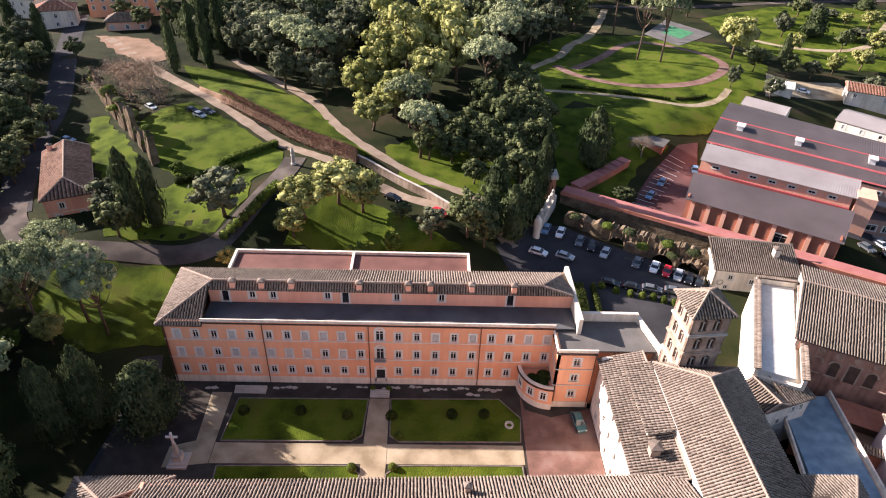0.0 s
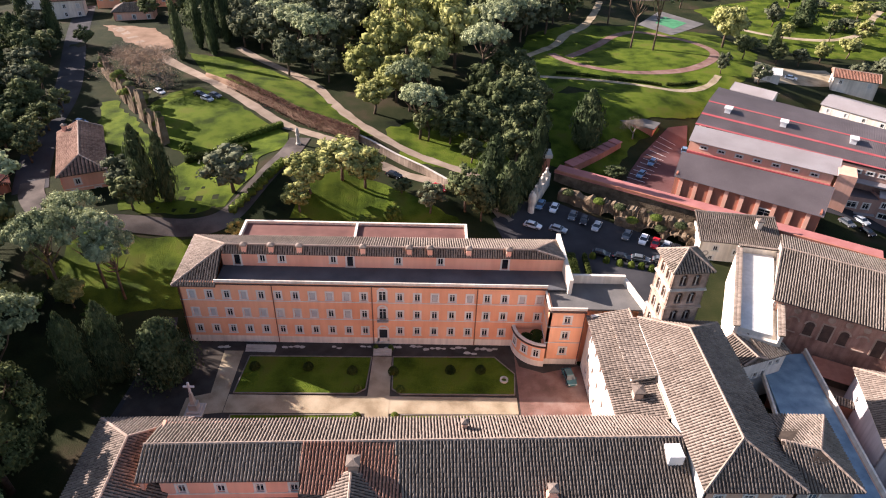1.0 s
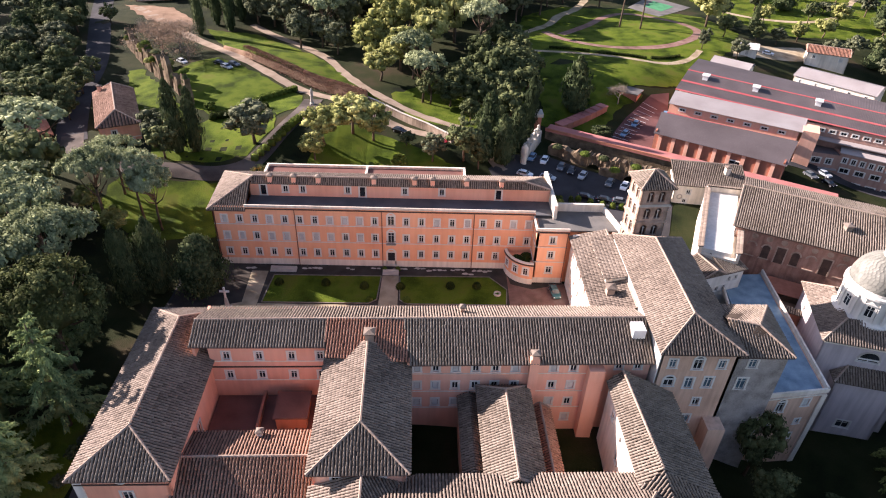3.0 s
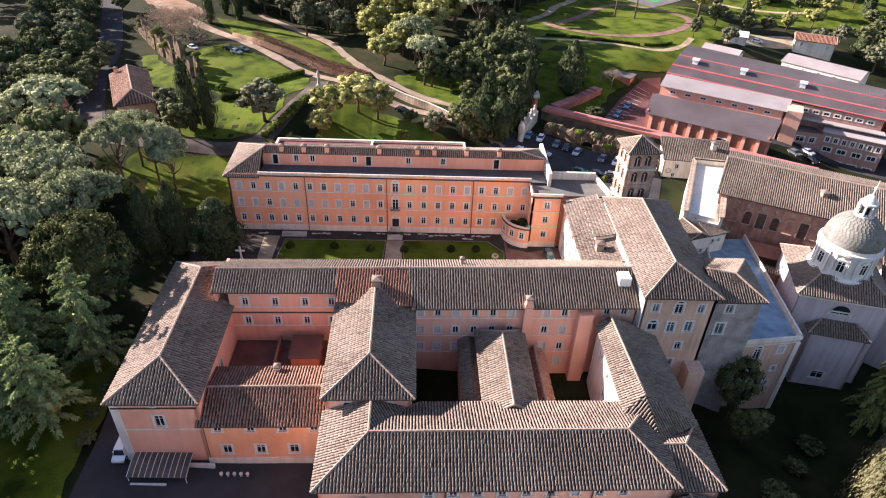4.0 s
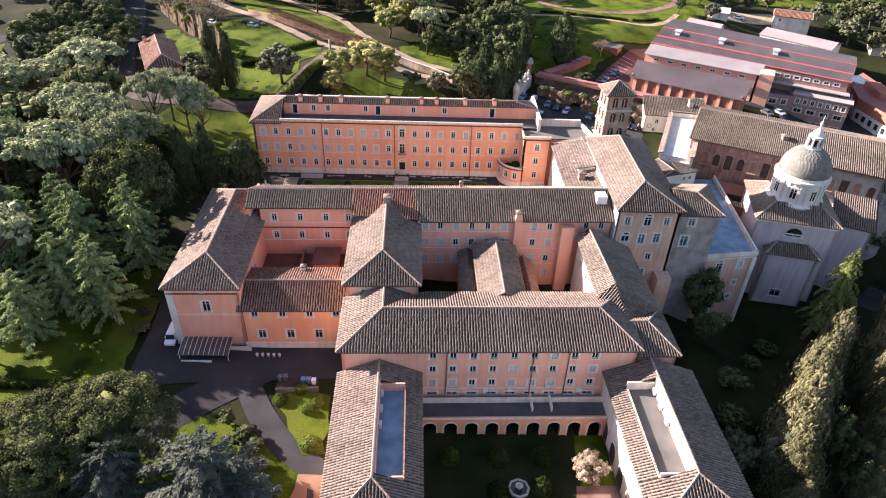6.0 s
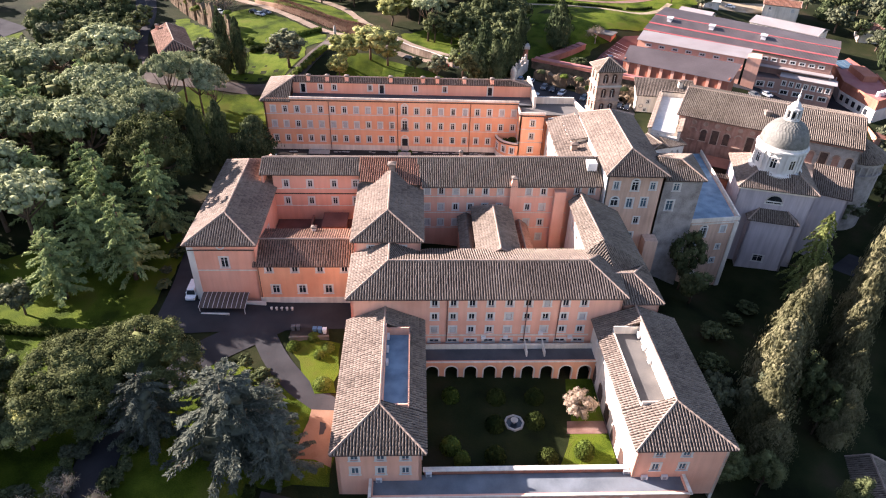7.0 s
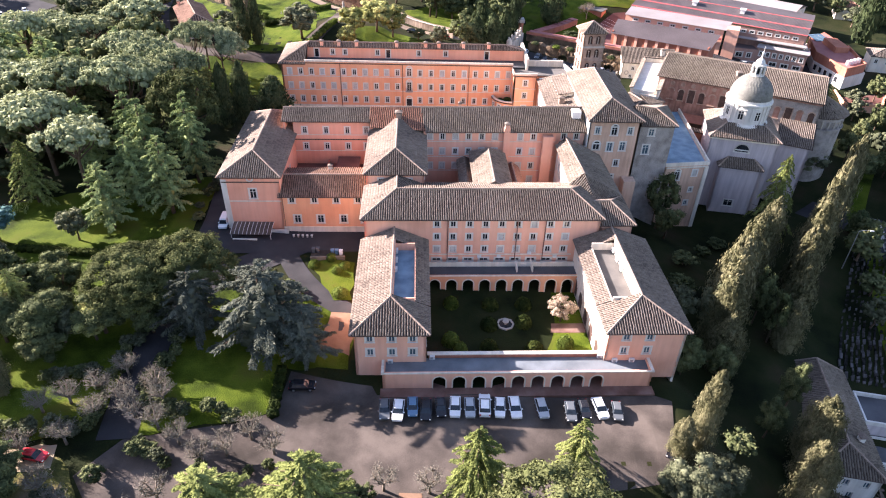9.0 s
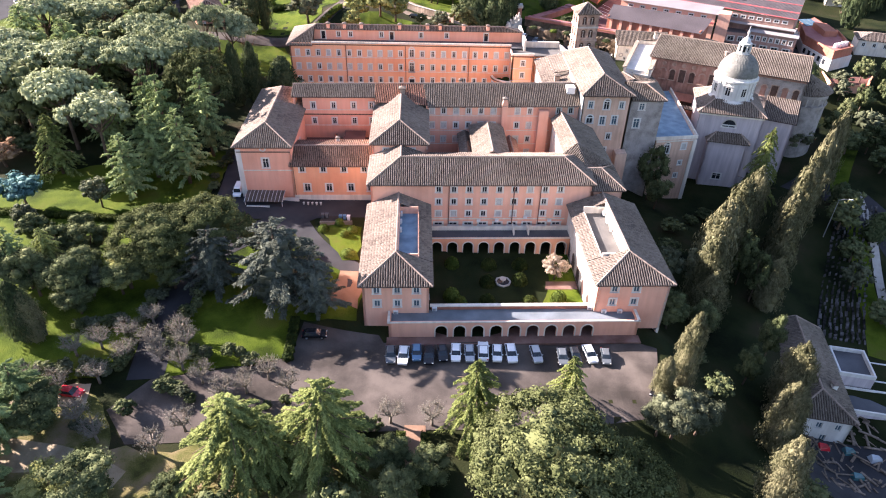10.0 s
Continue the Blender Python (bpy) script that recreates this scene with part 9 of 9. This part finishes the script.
hedge([(-53, 265), (-40.5, 276.5)], 1.6, 1.6, "bright clipped hedge beside the lawn", L_MID)
hedge([(-62, 258), (-46, 262)], 2.2, 1.8, "dark clipped hedge beside the lawn")
hedge([(-45, 236), (-39, 243), (-35, 252)], 1.8, 1.6, "clipped hedge along the drive", L_MID)
hedge([(32.5, 226), (32.2, 215.5)], 2.4, 1.6, "dark hedge at the end of the building")
hedge([(36, 226.5), (35.6, 216)], .9, 1.4, "dark narrow hedge at the end of the building")
hedge([(-25.5, 99), (-25.2, 88.5)], 1.6, 1.2, "low hedge at the edge of the car park")
hedge([(-1, 74), (-1.2, 56)], 1.4, 1.4, "dark hedge beside the earth path")
hedge([(-4.8, 74), (-5, 56)], 1.4, 1.4, "dark hedge beside the earth path")
hedge([(-60, 128), (-110, 132)], 1.5, 1.3, "long clipped hedge across the lawn")
for a, b in (((60, 318.5), (78, 316)), ((44, 325), (58, 320)), ((80, 317), (92, 321))):
    hedge([a, b], 1.2, .8, "low clipped hedge beside the park path")
hedge([(-62, 303.0), (-50, 291.6), (-38, 281.6), (-24, 270.8), (-18.4, 267)], 1.8, 4.2, "red-brown overgrown growth hanging on the bank", TWIG_RED, 3, False)

# fountain, cross monument, blossom tree
fo = thing("fountain", (14.2, 112.2, .1), "octagonal stone basin fountain in the cloister garden", "fountain")
part("basin", MB().lathe(14.2, 112.2, [(0.05, .35), (1.35, .35), (1.35, .75), (1.7, .75), (1.7, .12), (1.85, .12)], 8), STONE, fo)
part("pedestal", MB().lathe(14.2, 112.2, [(.35, .35), (.2, .6), (.18, 1.1), (.6, 1.25), (.62, 1.35), (.05, 1.3)], 12), STONE, fo)
part("water", MB().lathe(14.2, 112.2, [(1.34, .6), (.02, .6)], 16), CARGLASS, fo)
cr = thing("cross_monument", (-37.6, 182.2, 7.0), "stone crucifix on a stepped plinth", "monument")
part("plinth", MB().box(-39.1, -36.1, 180.7, 183.7, 7, 7.35).box(-38.7, -36.5, 181.1, 183.3, 7.35, 7.7).box(-38.3, -36.9, 181.5, 182.9, 7.7, 9.0), STONE, cr)
part("shaft", MB().hexa([(-38.0, 181.8, 9.0), (-37.2, 181.8, 9.0), (-37.2, 182.6, 9.0), (-38.0, 182.6, 9.0)], [(-37.8, 182.0, 11.4), (-37.4, 182.0, 11.4), (-37.4, 182.4, 11.4), (-37.8, 182.4, 11.4)]), STONE, cr)
part("cross", MB().box(-37.75, -37.45, 182.05, 182.35, 11.4, 13.8).box(-38.5, -37.75, 182.07, 182.33, 12.7, 13.0).box(-37.45, -36.7, 182.07, 182.33, 12.7, 13.0), WHITE, cr)
bt = new("blossom_tree")
bt.matrix_basis = Matrix.Translation((25.0, 113.8, .1)) @ Matrix.Diagonal((.62, .62, .6, 1))
tagged(bt, "pale pink blossoming tree in the cloister garden", "tree")
tmesh, cmesh = tree_meshes("broad", 77, .6)
part("trunk", tmesh, BARK, bt)
part("crown", cmesh, L_BLOSSOM, bt)
sx = thing("garden_statue", (-33.6, 263, ground(-33.6, 263)), "pale stone statue on a pillar beside the drive", "statue")
zb = ground(-33.6, 263)
part("pillar", MB().lathe(-33.6, 263, [(.7, zb - .2), (.7, zb + .5), (.45, zb + .6), (.4, zb + 2.6), (.6, zb + 2.8), (.4, zb + 2.9), (.45, zb + 3.8), (.25, zb + 4.6), (.05, zb + 4.9)], 12), STONE, sx)

# porch canopy below the west block, with a yard wall and bins
cp = thing("porch_canopy", (-39, 136, 3.5), "curved ribbed sheet porch canopy on thin posts", "canopy")
sheet, N = MB(), 8
arc = [(138.5 - 3.9 * k / N, 5.35 + .75 * math.cos(k / N * math.pi / 2)) for k in range(N + 1)]
sheet.v = [(x, y, z + d) for d in (0, .06) for y, z in arc for x in (-43.4, -34.6)]
M = 2 * (N + 1)
sheet.f = [f for k in range(N) for i in [2 * k] for f in ((i, i + 1, i + 3, i + 2), (M + i, M + i + 2, M + i + 3, M + i + 1), (i, i + 2, M + i + 2, M + i), (i + 1, M + i + 1, M + i + 3, i + 3))]
sheet.f += [(0, M, M + 1, 1), (M - 2, M - 1, 2 * M - 1, 2 * M - 2)]
part("sheet", sheet, CANOPY, cp)
for i in range(11):
    u = -43.35 + 8.7 * i / 10
    part("rib", MB().tube([(u, y, z + .09) for y, z in arc], [.05] * (N + 1), 4), PLANTMETAL, cp)
for u in (-43.2, -34.8):
    part("post", MB().tube([(u, 134.7, 3.2), (u, 134.7, 5.4)], [.06, .06], 6), PLANTMETAL, cp)
part("low_wall", MB().box(-42.8, -37.6, 134.0, 134.3, 3.2, 4.55), WHITE, cp)
part("yard_kerb", MB().tube([(-36, 133.7, 3.95), (-42.6, 133.6, 3.95), (-44.4, 134.6, 3.95), (-44.8, 136.6, 4.0), (-44.2, 139, 4.1)], [.14] * 5, 6), STONE, cp)
yw = thing("low_wall", (-33.3, 137.5, 3.4), "white plastered low wall beside the porch", "wall")
part("wall", MB().box(-35.2, -31.5, 137.4, 137.8, 3.3, 4.7), WHITE, yw)
for i in range(5):
    x = -30.2 + .98 * i
    bo = thing("stone_bollard", (x, 136.3, 3.6), "short round stone bollard with pale top in the yard", "bollard", "bollards in the yard")
    part("shaft", MB().lathe(x, 136.3, [(.22, 3.4), (.2, 4.2)], 10), STONE, bo)
    part("cap", MB().lathe(x, 136.3, [(.27, 4.2), (.27, 4.34), (.02, 4.42)], 10), WHITE, bo)
bay = thing("bin_bay", (-22, 129.8, 3.6), "concrete bin platform with low kerb walls", "bin bay")
part("slab", MB().prism([(-25.4, 128.2), (-18.3, 128.7), (-18.7, 131.2), (-25.4, 131.1)], 3.2, 3.95), PAVING, bay)
part("kerb_wall", MB().prism([(-25.3, 127.9), (-18.2, 128.4), (-18.2, 128.75), (-25.3, 128.25)], 3.2, 4.4), KERB, bay)
for x, y, m, c in ((-24.9, 130.4, PAINT["grey"], "grey"), (-24.0, 130.5, PAINT["grey"], "grey"), (-20.9, 129.9, PAINT["blue"], "blue"), (-20.0, 129.9, PAINT["blue"], "blue"), (-19.1, 129.7, PAINT["white"], "white")):
    bn = thing("wheelie_bin", (x, y, 3.95), f"{c} plastic waste bin on the platform", "bin", "bins on the platform")
    part("body", MB().hexa([(x - .28, y - .28, 3.97), (x + .28, y - .28, 3.97), (x + .28, y + .28, 3.97), (x - .28, y + .28, 3.97)], [(x - .35, y - .36, 4.95), (x + .35, y - .36, 4.95), (x + .35, y + .36, 4.95), (x - .35, y + .36, 4.95)]), m, bn)
    part("lid", MB().box(x - .38, x + .38, y - .4, y + .4, 4.95, 5.05), m, bn)
# masonry wall holding the upper track, with red-brown hanging growth further along
rt = [(-24, 272.8), (-15.3, 265.8), (-7.8, 259.8), (-.6, 253.2), (6.2, 245.6)]
bk = thing("earth_bank", (-40, 287, ground(-40, 287)), "steep cut earth bank above the track", "bank")
bl = [(-73, 316), (-62, 304.5), (-50, 293), (-38, 283), (-24, 272), (-18, 268)]
bt = [(-79, 331), (-66, 326), (-48, 312), (-35, 299), (-22, 281.5), (-16.5, 275)]
for i, (p, q, u, v) in enumerate(zip(bl, bl[1:], bt, bt[1:])):
    d = (Vector(q) - Vector(p)).normalized() * 1.1
    zl, zr, hl, hr = ground(*p), ground(*q), 1.2 + .55 * i, 1.2 + .55 * (i + 1)
    foot = [(p[0] + d.y, p[1] - d.x, zl - 1), (q[0] + d.y, q[1] - d.x, zr - 1), (*q, zr - 1), (*p, zl - 1)]
    head = [(p[0] + d.y * .4, p[1] - d.x * .4, zl + hl - .2), (q[0] + d.y * .4, q[1] - d.x * .4, zr + hr - .2), (*q, zr + hr), (*p, zl + hl)]
    part("bank_section", MB().hexa(foot, head), EARTH, bk)
    zu, zv = ground(*u), ground(*v)
    part("grass_slope", MB().hexa([(*p, zl - 1), (*q, zr - 1), (*v, zv - 1), (*u, zu - 1)], [(*p, zl + hl + .02), (*q, zr + hr + .02), (*v, zv + .14), (*u, zu + .14)]), GRASS, bk)
rw = thing("retaining_wall", (-8, 260, ground(-8, 260)), "stained beige masonry wall holding the earth track", "wall")
for p, q in zip(rt, rt[1:]):
    d = (Vector(q) - Vector(p)).normalized() * .35
    zl, zr = ground(*p), ground(*q)
    foot = [(p[0], p[1]), (q[0], q[1]), (q[0] - d.y, q[1] + d.x), (p[0] - d.y, p[1] + d.x)]
    part("wall_section", MB().hexa([(*c, z - 1) for c, z in zip(foot, (zl, zr, zr, zl))], [(*c, z + 2.3) for c, z in zip(foot, (zl, zr, zr, zl))]), RUBBLE_PALE, rw)
    part("coping", MB().bar((*p, zl + 2.36), (*q, zr + 2.36), .55, .14), STONE, rw)
# rooftop and terrace fittings
for u, v, z in ((-8.2, 99.2, 3.4), (-1.0, 100.0, 3.4), (28.2, 100.0, 3.4), (30.6, 99.0, 3.4), (33.6, 99.0, 3.4)):
    x, y = W(u, v)
    ac = thing("air_conditioner", (x, y, z - .15), "white air conditioner unit on the arcade terrace", "air conditioner", "air conditioners")
    part("casing", MB().prism([W(u, v - .2), W(u + .9, v - .2), W(u + .9, v + .2), W(u, v + .2)], z - .15, z + .55), PLANTMETAL, ac)
    part("fan_grille", MB().prism([W(u + .12, v - .24), W(u + .62, v - .24), W(u + .62, v - .2), W(u + .12, v - .2)], z - .05, z + .45), METAL, ac)
for u, z in ((19.4, 6.5), (24.8, 5.6), (9.2, 5.6), (13.2, 5.6)):
    x, y = W(u, 126.6)
    ac = thing("air_conditioner", (x, y, z), "white air conditioner unit fixed below a window", "air conditioner", "air conditioners")
    part("casing", MB().prism([W(u, 126.5), W(u + .8, 126.5), W(u + .8, 126.85), W(u, 126.85)], z, z + .6), PLANTMETAL, ac)
# light shaft with white rails on the cloister terrace
for u in (17.0, 20.2):
    O.part("stair_wall", MB().prism([W(u, 123.6), W(u + .25, 123.6), W(u + .25, 126.9), W(u, 126.9)], 4.1, 5.2), CREAM)
# white bay lines on the red car park
lines = thing("parking_lines", (64, 268, ground(64, 268)), "white painted bay lines on red asphalt", "road marking")
for i in range(12):
    x, y = 57.5 + 1.45 * i, 258.5 + 2.1 * i
    a, b = (x, y, ground(x, y) + .15), (x - 4.2, y + 2.9, ground(x - 4.2, y + 2.9) + .15)
    part("line", MB().bar(a, b, .14, .02), PLANTMETAL, lines)
# ivy and grass on the ruined arches
for i, (x, y, z) in enumerate(((36, 249.5, 12), (43, 245.5, 12), (47.5, 243, 12), (55, 238, 12.2), (60, 235, 12), (50, 239.5, 10.4), (56, 236.2, 10.3), (-70.5, 267.8, 24.0), (-87, 290, 22), (-93.4, 299, 22))):
    shrub(x, y, .9, 1.5, "ivy and grass tufts on a ruined wall", L_MID if i % 2 else L_DARK, z, "tufts on the ruins", "ivy")

# ivy over the aqueduct piers
irng = random.Random(12)
for x, y, z in ((-70.5, 267.8, 23), (-75.6, 274.6, 20), (-80.6, 281.3, 22.4), (-82.6, 284, 21), (-87, 290, 21), (-89, 293, 20.4), (-93.4, 299, 21.6), (-95.5, 302, 21), (-99.5, 307.5, 19.4), (-106, 317, 20)):
    for _ in range(3):
        shrub(x + irng.uniform(-1.6, 1.6), y + irng.uniform(-1.6, 1.6), irng.uniform(.8, 1.6), irng.uniform(.7, 1.3), "ivy and grass tufts on a ruined wall", irng.choice((L_DARK, L_MID, L_LIGHT)), z - irng.uniform(.4, 3.5), "tufts on the ruins", "ivy")
# far houses beyond the aqueduct
for x, y, w, d, h, deg, m, rf, lab in ((-128, 402, 30, 12, 9, 4, ORANGE, TILE_RED, "far orange house with tiled roof"), (-119, 377, 15, 8, 3.4, 12, SALMON, TILE_OLD, "low house with brown tiled roof"), (-150, 384, 14, 10, 7, 20, CREAM, TILE_RED, "far cream house with red roof"), (-172, 402, 16, 10, 8, -10, WHITE, TILE_OLD, "far white house with tiled roof")):
    S = turned(x, y, deg)
    G = Building("house", (x, y), lab)
    zg = ground(x, y)
    G.wall(S(-w / 2, -d / 2), S(w / 2, -d / 2), zg - 3, zg + h, m, rows_of(spaced(2, w - 2, int(w / 4)), (zg + h - 2.2,) if h < 5 else (zg + h - 2.2, zg + h - 5.4), 1, 1.5))
    for p, q in (((w / 2, -d / 2), (w / 2, d / 2)), ((w / 2, d / 2), (-w / 2, d / 2)), ((-w / 2, d / 2), (-w / 2, -d / 2))):
        G.wall(S(*p), S(*q), zg - 3, zg + h, m)
    f, c, g = hip(-w / 2, w / 2, -d / 2, d / 2, zg + h, zg + h + 2.4, S, "x", None, None, .5)
    G.roof(f, rf, c)
# planted rows and builders' yard at the foot of the slope
drng = random.Random(5)
heap = MB()
for _ in range(150):
    x, y = drng.uniform(70, 94), drng.uniform(76, 94)
    a, l, w = drng.uniform(0, 3.14), drng.uniform(.3, 1.8), drng.uniform(.12, .5)
    z = ground(x, y) + drng.uniform(.05, .5)
    heap.bar((x - math.cos(a) * l, y - math.sin(a) * l, z), (x + math.cos(a) * l, y + math.sin(a) * l, z + drng.uniform(-.2, .3)), w, w * .6)
plots = MB()
for k in range(9):
    q = 0.0
    while q < 1:
        x, y = 86.4 + 1.25 * k + 24.5 * q + drng.uniform(-.25, .25), 114.4 - .2 * k + 45 * q
        l, w, z = drng.uniform(.5, 1.9), drng.uniform(.18, .42), ground(x, y)
        plots.hexa([(x - w, y - .1, z - .3), (x + w, y, z - .3), (x + w + .54 * l, y + l, z - .3), (x - w + .54 * l, y + l, z - .3)],
                   [(x - w, y - .1, z + drng.uniform(.15, .5)), (x + w, y, z + drng.uniform(.15, .5)), (x + w + .54 * l, y + l, z + drng.uniform(.15, .5)), (x - w + .54 * l, y + l, z + drng.uniform(.15, .5))])
        q += (l + drng.uniform(.1, .8)) / 50
lx, ly, lz = 100.8, 145.6, ground(100.8, 145.6)
lane_lamp = thing("street_lamp", (lx, ly, lz), "tall thin grey street lamp beside the lane", "street lamp")
part("pole", MB().tube([(lx, ly, lz - .2), (lx, ly, lz + 5), (lx, ly, lz + 11)], [.13, .10, .07], 8), METAL, lane_lamp)
part("arm", MB().tube([(lx, ly, lz + 10.9), (lx + 1.1, ly - .3, lz + 11.4), (lx + 2.2, ly - .6, lz + 11.5)], [.06, .05, .05], 6), METAL, lane_lamp)
part("lamp_head", MB().hexa([(lx + 2.1, ly - .8, lz + 11.4), (lx + 2.9, ly - .95, lz + 11.45), (lx + 2.9, ly - .6, lz + 11.45), (lx + 2.1, ly - .45, lz + 11.4)], [(lx + 2.1, ly - .75, lz + 11.6), (lx + 2.85, ly - .9, lz + 11.55), (lx + 2.85, ly - .65, lz + 11.55), (lx + 2.1, ly - .5, lz + 11.6)]), PLANTMETAL, lane_lamp)
tagged(part("garden_plots", plots, PLOTS), "rows of dark cluttered garden plots", "garden plots", kind="stuff")
tagged(part("building_rubble", heap, RUBBLE_PALE), "scattered planks, blocks and rubble in the builders' yard", "rubble", kind="stuff")
for x, y, c, lab in ((74.6, 86.4, "red", "red plastic tarpaulin heap in the builders' yard"), (79.2, 85.6, "teal", "teal plastic sheet heap in the builders' yard"), (77.4, 79.6, "teal", "teal plastic sheet heap in the builders' yard"), (83.2, 83.8, "silver", "grey metal skip in the builders' yard")):
    z = ground(x, y)
    tp = thing("tarpaulin" if c != "silver" else "skip", (x, y, z), lab, "tarpaulin" if c != "silver" else "skip")
    part("body", MB().hexa([(x - 1.2, y - .9, z - .1), (x + 1.2, y - .8, z - .1), (x + 1.1, y + .9, z - .1), (x - 1.1, y + .8, z - .1)], [(x - .9, y - .5, z + .8), (x + .7, y - .6, z + 1.1), (x + .9, y + .5, z + .7), (x - .6, y + .6, z + 1.0)]), PAINT[c], tp)
